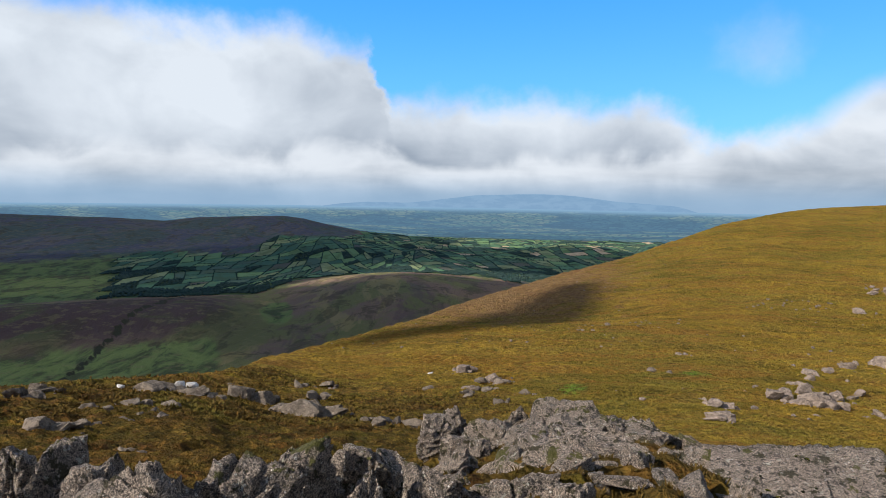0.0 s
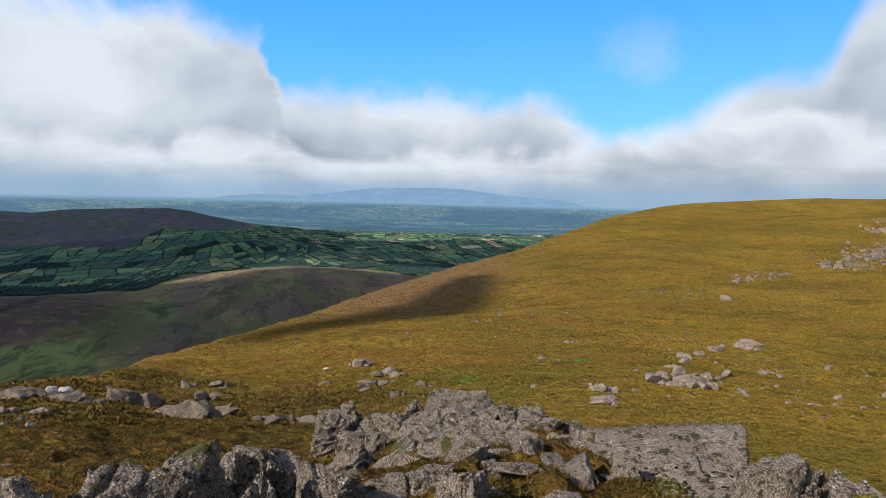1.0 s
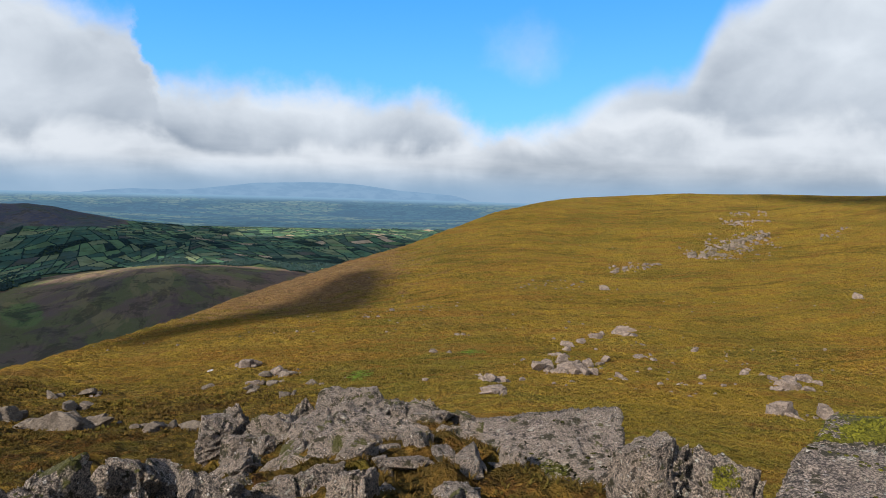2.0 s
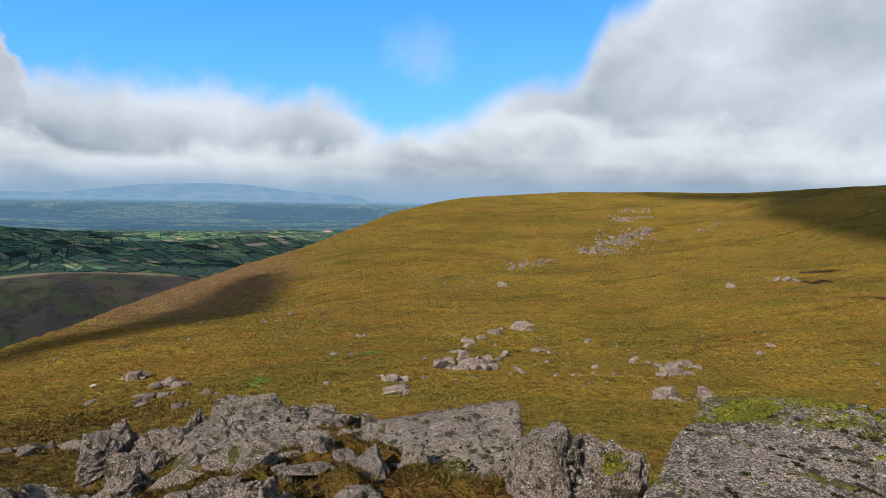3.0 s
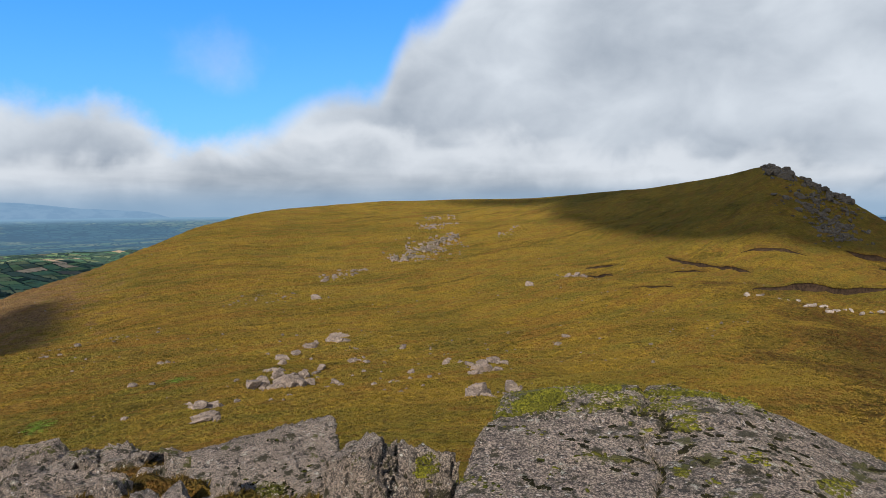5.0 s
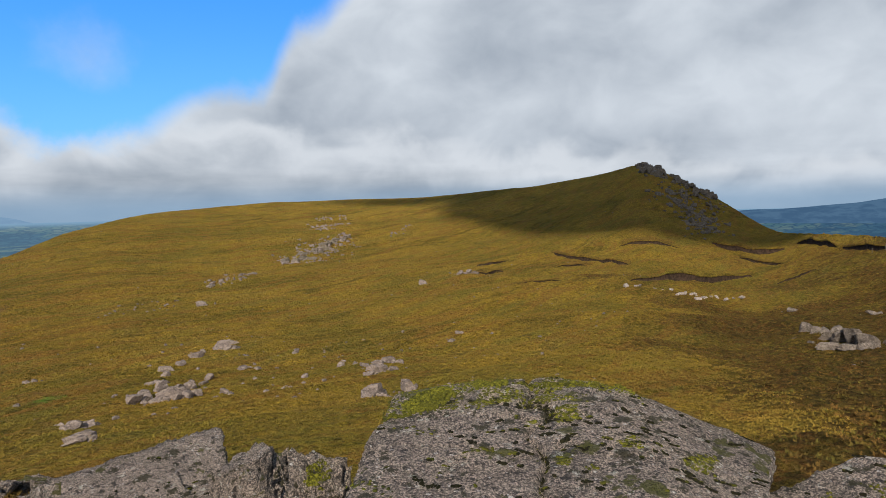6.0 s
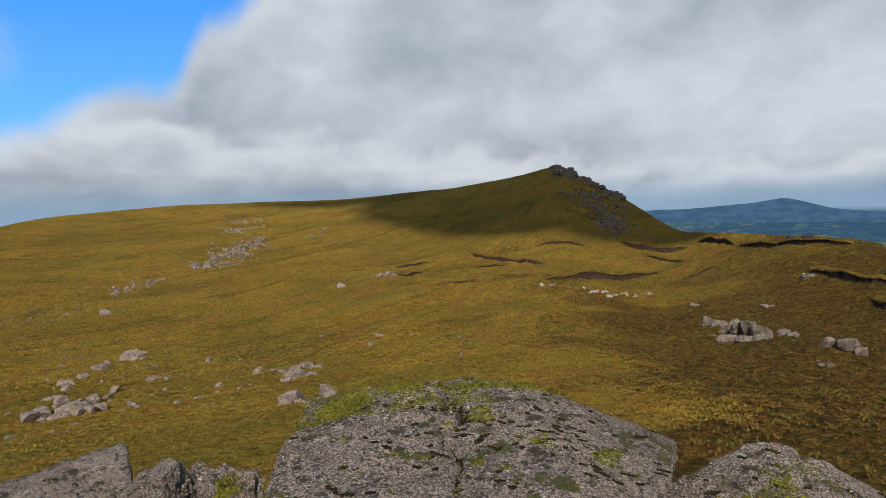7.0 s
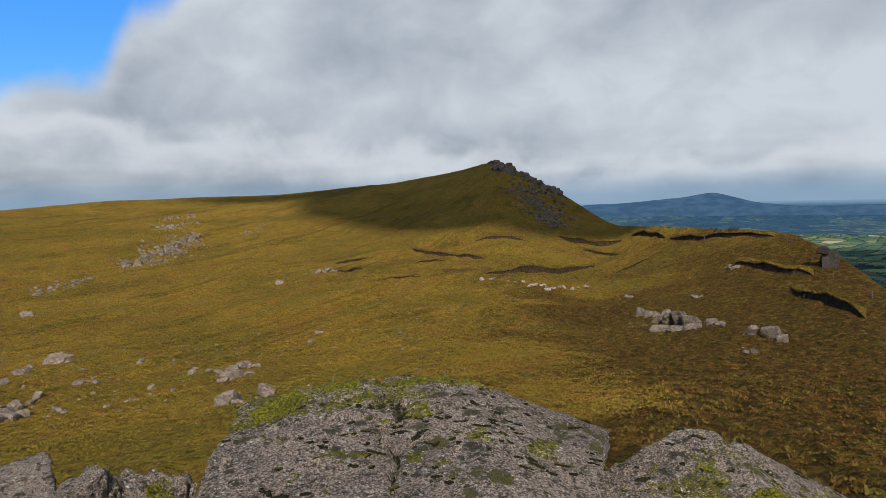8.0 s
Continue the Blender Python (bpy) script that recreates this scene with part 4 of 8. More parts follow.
def moss_patch(ob, seed, at, long, wide, turn, count, size=0.011, tall=0.02):
    """A deep cushion of moss round a place on a rock's top."""
    me = ob.data
    n = len(me.vertices)
    co, no = np.empty(n * 3), np.empty(n * 3)
    me.vertices.foreach_get("co", co)
    me.vertex_normals.foreach_get("vector", no)
    co, no = co.reshape(-1, 3), no.reshape(-1, 3)
    rng = np.random.RandomState(seed)
    place = np.array(ob.matrix_world.inverted() @ Vector((*at, ob.location.z)))
    rel = co - place
    a = np.array((math.cos(radians(turn)), math.sin(radians(turn))))
    u, v = rel[:, 0] * a[0] + rel[:, 1] * a[1], rel[:, 1] * a[0] - rel[:, 0] * a[1]
    near = (u / long) ** 2 + (v / wide) ** 2 + 1.1 * fbm3(co, 0.12, 3, seed)
    ok = np.where((near < 0.8) & (no[:, 2] > 0.25))[0]
    if len(ok) == 0:
        return
    pick = rng.choice(ok, count)
    lift = (tall * np.clip(1 - near[pick], 0, 1) * rng.uniform(0, 1, count))[:, None]
    child = new("moss", clumps("moss", co[pick] + no[pick] * lift + rng.uniform(-0.012, 0.012, (count, 3)) * (1, 1, 0.3), no[pick], size, MOSS, seed, squash=0.7))
    child.parent = ob
    tagged(child, "deep cushion of bright yellow-green moss", kind="stuff")


WHITE_STONE = rock_mesh("stone", (1, 0.85, 0.7), 930, 3, mat=QUARTZ, rough=0.04)
STONES = {m.name: [rock_mesh("stone", (1, 0.85, 0.7), 900 + k, 3, mat=m, rough=0.04, shard=k % 4 > 0) for k in range(12)] for m in (ROCK_FAR, ROCK_PINK, ROCK_PALE)}


CHIPS = [rock_mesh("stone", (1, 0.85, 0.7), 980 + k, 2, mat=ROCK_FAR, rough=0.05, shard=True) for k in range(12)]


HEAPS = {}


def stone(x, y, size, seed, label, group, sink=0.25, heap="", mat=ROCK_FAR):
    """A stone on the ground; with a heap's name it is joined with the others of that heap."""
    rng = random.Random(seed)
    if heap:
        me = (STONES[mat.name] if size > 1.3 else CHIPS)[rng.randrange(12)]
        s = (size * rng.uniform(0.8, 1.3), size * rng.uniform(0.7, 1.1), size * rng.uniform(0.6, 1.2))
        m = pose(x, y, float(land(x, y)) + 0.7 * s[2] * (0.5 - sink), rng.uniform(-15, 15), rng.uniform(-15, 15), rng.uniform(0, 360)) @ Matrix.Diagonal((*s, 1))
        vs, fs = HEAPS.setdefault((heap, label), ([], []))
        n0 = len(vs)
        vs.extend(tuple(m @ v.co) for v in me.vertices)
        fs.extend(tuple(i + n0 for i in f.vertices) for f in me.polygons)
        return None
    ob = new("stone", STONES[mat.name][rng.randrange(12)])
    s = (size * rng.uniform(0.8, 1.3), size * rng.uniform(0.7, 1.1), size * rng.uniform(0.6, 1.2))
    z = float(land(x, y)) + 0.7 * s[2] * (0.5 - sink)
    ob.matrix_world = pose(x, y, z, rng.uniform(-15, 15), rng.uniform(-15, 15), rng.uniform(0, 360)) @ Matrix.Diagonal((*s, 1))
    return tagged(ob, label, "rock", group)

NEAR = "grey conglomerate boulder with white pebbles, moss and lichen"
OUTCROP, SCATTER = "boulders of the outcrop", "stones on the moor"
HEATHER = "weathered grey boulder half sunk in brown heather"
SLOPE = "grey stone lying in the golden grass"
PALE = "pale flat stone lying beside the bare peat bank"


def cut_slab(center, faces, seed, label, rough=0.02, sharp=75.0, **kw):
    """A large rock from its faces: a point on each and the outward normal."""
    c = Vector(center)
    planes = []
    for point, normal in faces:
        nn = Vector(normal).normalized()
        planes.append((tuple(nn), max(0.05, nn.dot(Vector(point) - c))))
    return rock(*center, (2, 2, 2), seed, level=7, label=label, name="rock_slab", group=OUTCROP, planes=planes, rough=rough, sharp=sharp, **kw)


SEAMS = (((0.07, 0.11, 0.5), (-0.56, 0.83, 0), 0.055, 0.028), ((-0.45, 0.1, 0.5), (0.85, 0.5, 0), 0.02, 0.02), ((0.4, -0.2, 0.5), (0.8, 0.6, 0), 0.02, 0.02))
# the great mossy slab in front of the viewpoint
great = cut_slab((3.26, 1.58, -1.73), (((3.21, 2.13, -1.15), (-0.05, -0.03, 1)), ((4.16, 1.13, -1.25), (0.10, -0.27, 1)), ((3.66, 2.29, -1.18), (0.64, 0.77, 0.15)),
                  ((4.16, 1.23, -1.28), (1, 0.12, 0.1)), ((3.81, 0.58, -1.48), (0.1, -1, -0.25)), ((2.71, 2.33, -1.13), (-0.53, 0.85, 0.1)),
                  ((1.96, 1.43, -1.18), (-0.95, -0.3, 0.05)), ((3.21, 1.53, -2.68), (-0.19, 0.13, -1.08))), 61, "huge flat grey conglomerate slab with moss tufts and a crack", cracks=0, seams=SEAMS)
dress(great, 3, 3600, 90, 0.009, 0.15, 0.30, (0.64, 0.77, 0))
moss_islands(great, 7, 130, (0.45, -0.88, 0), seams=SEAMS[:1])
moss_patch(great, 21, (3.15, 2.36), 0.27, 0.11, 0, 2600, 0.0075)
moss_patch(great, 22, (3.62, 2.20), 0.14, 0.06, -40, 700, 0.0075)
moss_patch(great, 23, (3.95, 1.75), 0.40, 0.05, -60, 800, 0.007)
mossy = cut_slab((4.06, -0.16, -2.23), (((4.11, 0.04, -1.61), (-0.22, 0.0, 1)), ((4.31, -0.36, -1.64), (0.1, -0.5, 1)), ((4.46, 0.44, -1.68), (0.5, 0.85, 0.3)),
                  ((4.81, -0.26, -1.78), (1, 0.1, 0.3)), ((3.71, 0.69, -1.78), (-0.4, 1, 0.3)), ((4.01, -1.06, -1.88), (0.1, -1, 0.25)),
                  ((3.01, 0.04, -1.78), (-1, 0, 0.2)), ((4.01, -0.16, -2.98), (-0.17, 0.12, -1.08))), 62, "grey conglomerate block capped with bright green moss")
dress(mossy, 4, 2500, 50, 0.008, 0.2, 0.16)
moss_islands(mossy, 8, 70, (0.1, -1, 0), rock_seed=62)
moss_patch(mossy, 24, (3.95, -0.35), 0.55, 0.24, -60, 4200, 0.0085)
moss_patch(mossy, 25, (3.55, 0.25), 0.22, 0.12, 0, 900, 0.008)
tilted = cut_slab((3.38, 5.88, -3.04), (((4.05, 6.55, -2.60), (-0.16, -0.24, 1)), ((4.03, 6.75, -2.74), (0.24, 0.97, 0.1)), ((4.28, 6.03, -2.74), (0.88, -0.42, -0.16)),
                  ((2.33, 5.53, -2.64), (-0.9, 0.45, 0.35)), ((2.93, 4.83, -3.0), (0.05, -1, 0.45)), ((3.33, 5.83, -3.74), (-0.07, 0.03, -1.04))), 63,
                  "big tilted grey conglomerate slab with rough broken edge", rough=0.04, sharp=110.0)
dress(tilted, 5, 400, 70, 0.009, 0.5, 0.25)
moss_islands(tilted, 9, 70, (0.9, -0.4, 0), rock_seed=63)
# the outcrop below the viewpoint
rock(-1.60, 3.72, -2.08, (0.88, 0.61, 0.97), 100, 12, -1, -5, level=6, label=NEAR, group=OUTCROP)
rock(-1.24, 4.02, -2.17, (0.88, 0.57, 0.92), 101, 14, 6, 4, level=6, label=NEAR, group=OUTCROP)
rock(-1.03, 4.68, -2.31, (0.78, 0.64, 0.97), 102, 5, 1, -3, level=6, label=NEAR, group=OUTCROP)
rock(-0.85, 5.58, -2.60, (0.45, 0.31, 0.82), 103, -2, -4, 6, level=5, label=NEAR, group=OUTCROP, shard=True)
rock(-0.53, 5.89, -2.63, (0.65, 0.54, 0.79), 104, 14, 4, -4, level=5, label=NEAR, group=OUTCROP)
rock(-0.53, 4.84, -2.44, (0.59, 0.42, 0.77), 105, 10, 3, 5, level=5, label=NEAR, group=OUTCROP, shard=True)
rock(0.01, 5.29, -2.56, (0.70, 0.60, 0.65), 106, -12, 1, 2, level=5, label=NEAR, group=OUTCROP)
rock(-3.23, 5.32, -2.65, (0.57, 0.44, 0.95), 107, 22, -0, -6, level=5, label=NEAR, group=OUTCROP, shard=True)
rock(-2.85, 5.47, -2.69, (0.41, 0.35, 0.84), 108, 38, 1, -3, level=5, label=NEAR, group=OUTCROP)
rock(-2.68, 4.52, -2.49, (0.62, 0.53, 0.87), 109, 33, 5, 5, level=5, label=NEAR, group=OUTCROP, shard=True)
rock(-3.96, 6.01, -2.95, (0.44, 0.34, 1.12), 110, 31, 1, -1, level=5, label=NEAR, group=OUTCROP)
rock(-2.72, 3.91, -2.31, (0.56, 0.38, 1.00), 111, 29, 4, -6, level=5, label=NEAR, group=OUTCROP, shard=True)
rock(-2.70, 5.00, -2.59, (0.61, 0.40, 0.85), 112, 32, -3, 0, level=5, label=NEAR, group=OUTCROP)
rock(1.48, 11.02, -4.01, (0.80, 0.61, 1.18), 113, -12, 7, -4, level=5, label=NEAR, group=OUTCROP, shard=True)
rock(0.25, 10.52, -4.00, (0.47, 0.35, 1.14), 114, -10, 2, -3, level=5, label=NEAR, group=OUTCROP)
rock(-0.04, 10.01, -3.89, (0.62, 0.45, 0.89), 115, 7, -3, 1, level=5, label=NEAR, group=OUTCROP, shard=True)
rock(0.69, 10.16, -3.82, (1.22, 1.05, 0.72), 116, -15, -6, -4, level=5, label=NEAR, group=OUTCROP)
rock(1.97, 10.04, -3.58, (1.22, 1.00, 0.70), 117, -8, -4, -2, level=5, label=NEAR, group=OUTCROP, shard=True)
rock(2.47, 8.91, -3.29, (1.53, 1.05, 0.44), 118, -17, -6, 3, level=5, label=NEAR, group=OUTCROP)
rock(1.55, 8.60, -3.30, (1.45, 1.24, 0.54), 119, 2, 3, 6, level=5, label=NEAR, group=OUTCROP)
rock(1.93, 7.04, -2.89, (1.77, 1.14, 0.28), 120, -21, 7, 4, level=5, label=NEAR, group=OUTCROP)
rock(0.67, 5.62, -2.66, (0.92, 0.68, 0.46), 121, 6, 2, 4, level=5, label=NEAR, group=OUTCROP)
rock(1.04, 5.09, -2.54, (0.48, 0.34, 0.51), 122, -20, -1, -5, level=5, label=NEAR, group=OUTCROP)
rock(3.08, 9.31, -3.46, (0.72, 0.53, 0.49), 123, -5, -2, -7, level=5, label=NEAR, group=OUTCROP, shard=True)
rock(3.34, 8.72, -3.45, (0.50, 0.32, 0.53), 124, -30, 4, -2, level=5, label=NEAR, group=OUTCROP)
rock(3.47, 7.92, -3.25, (0.95, 0.67, 0.54), 125, -35, 7, -1, level=5, label=NEAR, group=OUTCROP, shard=True)
rock(0.35, 8.50, -3.49, (0.73, 0.50, 0.57), 126, -15, -6, -5, level=5, label=NEAR, group=OUTCROP)
rock(2.77, 8.87, -3.33, (1.03, 0.83, 0.38), 127, -27, -6, -0, level=5, label=NEAR, group=OUTCROP, shard=True)
rock(2.31, 6.17, -2.84, (0.75, 0.53, 0.14), 128, -7, -5, 0, level=5, label=NEAR, group=OUTCROP)
rock(0.29, 7.12, -3.08, (0.38, 0.32, 0.47), 129, -5, 7, -0, level=5, label=NEAR, group=OUTCROP, shard=True)
rock(0.20, 6.01, -2.79, (0.39, 0.27, 0.35), 130, -4, -6, -1, level=5, label=NEAR, group=OUTCROP)
rock(4.23, 5.22, -2.81, (0.84, 0.59, 0.90), 131, -28, 5, -0, level=5, label=NEAR, group=OUTCROP, shard=True)
rock(3.28, 4.17, -2.36, (0.66, 0.60, 0.95), 132, -49, -4, -4, level=6, label="pinkish grey conglomerate block standing beside the slab", group=OUTCROP)
small_mossy = rock(3.02, 3.12, -2.12, (0.60, 0.74, 1.02), 134, -20, 6, -8, level=6, label="dark conglomerate block with a thick moss cap", group=OUTCROP)
rock(3.41, 4.78, -2.66, (0.27, 0.19, 0.68), 133, -25, -5, -6, level=5, label=NEAR, group=OUTCROP, shard=True)
moss_patch(small_mossy, 26, (3.06, 3.14), 0.13, 0.09, 30, 600, 0.006)
# stones in the heather and on the slope
on_ground(-11.72, 26.38, (1.61, 1.55, 0.49), 236, yaw=33, tilt=-5, lean=9, level=4, sink=0.2, label=HEATHER, group=SCATTER, mat=ROCK_FAR, rough=0.045, shard=False)
on_ground(-11.41, 26.40, (0.97, 0.94, 0.29), 237, yaw=11, tilt=19, lean=5, level=4, sink=0.2, label=HEATHER, group=SCATTER, mat=ROCK_FAR, rough=0.045, shard=False)
on_ground(-10.70, 26.49, (1.06, 0.75, 0.36), 238, yaw=52, tilt=9, lean=14, level=4, sink=0.2, label=HEATHER, group=SCATTER, mat=ROCK_FAR, rough=0.045, shard=True)
on_ground(-10.03, 26.21, (1.26, 0.82, 0.40), 239, yaw=55, tilt=19, lean=5, level=4, sink=0.2, label=HEATHER, group=SCATTER, mat=ROCK_FAR, rough=0.045, shard=True)
stone(-10.33, 26.82, 0.50, 3040, HEATHER, SCATTER, mat=ROCK_FAR)
stone(-11.33, 26.09, 0.64, 3041, HEATHER, SCATTER, mat=ROCK_FAR)
on_ground(-9.62, 25.62, (0.92, 0.64, 0.53), 242, yaw=39, tilt=-12, lean=-4, level=4, sink=0.2, label=HEATHER, group=SCATTER, mat=ROCK_FAR, rough=0.045, shard=True)
on_ground(-9.14, 25.79, (0.54, 0.41, 0.31), 243, yaw=40, tilt=15, lean=12, level=3, sink=0.2, label=HEATHER, group=SCATTER, mat=ROCK_FAR, rough=0.045, shard=True)
on_ground(-8.85, 25.87, (0.54, 0.46, 0.31), 244, yaw=-12, tilt=-12, lean=-13, level=3, sink=0.2, label=HEATHER, group=SCATTER, mat=ROCK_FAR, rough=0.045, shard=False)
stone(-9.65, 25.45, 0.19, 3045, HEATHER, SCATTER, mat=ROCK_FAR)
on_ground(-8.55, 27.88, (1.36, 1.02, 0.88), 246, yaw=34, tilt=23, lean=11, level=4, sink=0.2, label=HEATHER, group=SCATTER, mat=ROCK_FAR, rough=0.045, shard=True)
on_ground(-8.09, 28.13, (0.76, 0.54, 0.56), 247, yaw=31, tilt=24, lean=-2, level=4, sink=0.2, label=HEATHER, group=SCATTER, mat=ROCK_FAR, rough=0.045, shard=True)
on_ground(-7.83, 28.28, (1.21, 0.92, 0.69), 248, yaw=7, tilt=-18, lean=-10, level=4, sink=0.2, label=HEATHER, group=SCATTER, mat=ROCK_FAR, rough=0.045, shard=False)
on_ground(-7.51, 28.74, (0.84, 0.51, 0.48), 249, yaw=26, tilt=-24, lean=-11, level=4, sink=0.2, label=HEATHER, group=SCATTER, mat=ROCK_FAR, rough=0.045, shard=True)
stone(-8.08, 28.66, 0.39, 3050, HEATHER, SCATTER, mat=ROCK_FAR)
stone(-8.61, 27.55, 0.31, 3051, HEATHER, SCATTER, mat=ROCK_FAR)
stone(-6.48, 27.41, 0.27, 3052, HEATHER, SCATTER, mat=ROCK_FAR)
on_ground(-6.56, 26.15, (0.83, 0.63, 0.47), 253, yaw=44, tilt=14, lean=0, level=4, sink=0.2, label=HEATHER, group=SCATTER, mat=ROCK_FAR, rough=0.045, shard=True)
on_ground(-6.31, 26.09, (0.48, 0.33, 0.35), 254, yaw=9, tilt=23, lean=3, level=3, sink=0.2, label=HEATHER, group=SCATTER, mat=ROCK_FAR, rough=0.045, shard=True)
on_ground(-6.04, 26.01, (0.60, 0.50, 0.35), 255, yaw=40, tilt=14, lean=-13, level=3, sink=0.2, label=HEATHER, group=SCATTER, mat=ROCK_FAR, rough=0.045, shard=True)
stone(-6.58, 25.97, 0.16, 3056, HEATHER, SCATTER, mat=ROCK_FAR, heap="strewn_stones")
stone(-5.70, 26.56, 0.22, 3057, HEATHER, SCATTER, mat=ROCK_FAR, heap="strewn_stones")
on_ground(-5.64, 25.83, (1.67, 0.99, 0.96), 258, yaw=-12, tilt=15, lean=15, level=4, sink=0.2, label=HEATHER, group=SCATTER, mat=ROCK_FAR, rough=0.045, shard=True)
on_ground(-5.30, 26.42, (1.44, 1.06, 0.83), 259, yaw=38, tilt=-16, lean=-8, level=4, sink=0.2, label=HEATHER, group=SCATTER, mat=ROCK_FAR, rough=0.045, shard=False)
on_ground(-4.61, 26.46, (1.24, 0.91, 0.71), 260, yaw=-9, tilt=-13, lean=-4, level=4, sink=0.2, label=HEATHER, group=SCATTER, mat=ROCK_FAR, rough=0.045, shard=False)
on_ground(-4.27, 26.46, (1.13, 1.03, 0.65), 261, yaw=-2, tilt=0, lean=-2, level=4, sink=0.2, label=HEATHER, group=SCATTER, mat=ROCK_FAR, rough=0.045, shard=True)
stone(-6.26, 26.40, 0.57, 3062, HEATHER, SCATTER, mat=ROCK_FAR)
stone(-4.40, 26.08, 0.68, 3063, HEATHER, SCATTER, mat=ROCK_FAR)
on_ground(-6.39, 32.34, (0.74, 0.74, 0.55), 264, yaw=40, tilt=23, lean=3, level=4, sink=0.2, label=HEATHER, group=SCATTER, mat=ROCK_FAR, rough=0.045, shard=True)
on_ground(-6.13, 32.78, (0.46, 0.39, 0.27), 265, yaw=-14, tilt=19, lean=-8, level=3, sink=0.2, label=HEATHER, group=SCATTER, mat=ROCK_FAR, rough=0.045, shard=True)
on_ground(-5.82, 32.72, (0.65, 0.64, 0.47), 266, yaw=-6, tilt=2, lean=1, level=3, sink=0.2, label=HEATHER, group=SCATTER, mat=ROCK_FAR, rough=0.045, shard=True)
stone(-6.90, 33.57, 0.17, 3067, HEATHER, SCATTER, mat=ROCK_FAR, heap="strewn_stones")
on_ground(-6.83, 39.05, (0.83, 0.66, 0.48), 268, yaw=-13, tilt=5, lean=-11, level=3, sink=0.2, label=HEATHER, group=SCATTER, mat=ROCK_FAR, rough=0.045, shard=True)
on_ground(-6.36, 39.00, (0.49, 0.43, 0.28), 269, yaw=-14, tilt=-24, lean=-3, level=3, sink=0.2, label=HEATHER, group=SCATTER, mat=ROCK_FAR, rough=0.045, shard=True)
stone(-6.57, 38.37, 0.20, 3070, HEATHER, SCATTER, mat=ROCK_FAR, heap="strewn_stones")
stone(-5.77, 38.89, 0.25, 3071, HEATHER, SCATTER, mat=ROCK_FAR, heap="strewn_stones")
on_ground(-8.23, 37.42, (0.91, 0.64, 0.52), 272, yaw=-21, tilt=-5, lean=11, level=4, sink=0.2, label=HEATHER, group=SCATTER, mat=ROCK_FAR, rough=0.045, shard=True)
on_ground(-7.94, 37.71, (0.65, 0.45, 0.36), 273, yaw=16, tilt=16, lean=-1, level=3, sink=0.2, label=HEATHER, group=SCATTER, mat=ROCK_FAR, rough=0.045, shard=False)
stone(-7.27, 37.83, 0.31, 3074, HEATHER, SCATTER, mat=ROCK_FAR, heap="strewn_stones")
stone(-7.40, 38.27, 0.31, 3075, HEATHER, SCATTER, mat=ROCK_FAR, heap="strewn_stones")
on_ground(-2.77, 24.44, (0.58, 0.42, 0.33), 276, yaw=34, tilt=-15, lean=-4, level=4, sink=0.2, label=HEATHER, group=SCATTER, mat=ROCK_FAR, rough=0.045, shard=False)
on_ground(-2.52, 24.53, (0.52, 0.41, 0.30), 277, yaw=27, tilt=-14, lean=3, level=4, sink=0.2, label=HEATHER, group=SCATTER, mat=ROCK_FAR, rough=0.045, shard=False)
stone(-2.47, 24.41, 0.17, 3078, HEATHER, SCATTER, mat=ROCK_FAR, heap="strewn_stones")
stone(-2.24, 25.00, 0.18, 3079, HEATHER, SCATTER, mat=ROCK_FAR, heap="strewn_stones")
stone(-2.48, 24.78, 0.15, 3080, HEATHER, SCATTER, mat=ROCK_FAR, heap="strewn_stones")
on_ground(-2.05, 23.42, (0.84, 0.68, 0.48), 281, yaw=4, tilt=-20, lean=1, level=4, sink=0.2, label=HEATHER, group=SCATTER, mat=ROCK_FAR, rough=0.045, shard=True)
on_ground(-1.91, 23.60, (0.44, 0.36, 0.33), 282, yaw=-22, tilt=20, lean=14, level=3, sink=0.2, label=HEATHER, group=SCATTER, mat=ROCK_FAR, rough=0.045, shard=False)
on_ground(-1.66, 23.55, (0.65, 0.36, 0.37), 283, yaw=21, tilt=6, lean=-14, level=4, sink=0.2, label=HEATHER, group=SCATTER, mat=ROCK_FAR, rough=0.045, shard=True)
stone(-2.39, 23.21, 0.28, 3084, HEATHER, SCATTER, mat=ROCK_FAR)
stone(-2.23, 24.50, 0.30, 3085, HEATHER, SCATTER, mat=ROCK_FAR)
on_ground(-0.87, 22.93, (0.96, 0.55, 0.55), 286, yaw=2, tilt=-0, lean=0, level=4, sink=0.2, label=HEATHER, group=SCATTER, mat=ROCK_FAR, rough=0.045, shard=True)
on_ground(-0.60, 23.00, (0.63, 0.46, 0.36), 287, yaw=-3, tilt=-14, lean=14, level=4, sink=0.2, label=HEATHER, group=SCATTER, mat=ROCK_FAR, rough=0.045, shard=True)
on_ground(-0.17, 23.05, (0.84, 0.53, 0.48), 288, yaw=-14, tilt=12, lean=-12, level=4, sink=0.2, label=HEATHER, group=SCATTER, mat=ROCK_FAR, rough=0.045, shard=True)
stone(-0.19, 23.57, 0.28, 3089, HEATHER, SCATTER, mat=ROCK_FAR)
stone(-0.98, 24.12, 0.32, 3090, HEATHER, SCATTER, mat=ROCK_FAR)
on_ground(-14.18, 21.53, (0.85, 0.54, 0.49), 291, yaw=43, tilt=-12, lean=8, level=4, sink=0.2, label=HEATHER, group=SCATTER, mat=ROCK_FAR, rough=0.045, shard=True)
on_ground(-13.75, 21.38, (0.44, 0.25, 0.25), 292, yaw=54, tilt=1, lean=-6, level=3, sink=0.2, label=HEATHER, group=SCATTER, mat=ROCK_FAR, rough=0.045, shard=False)
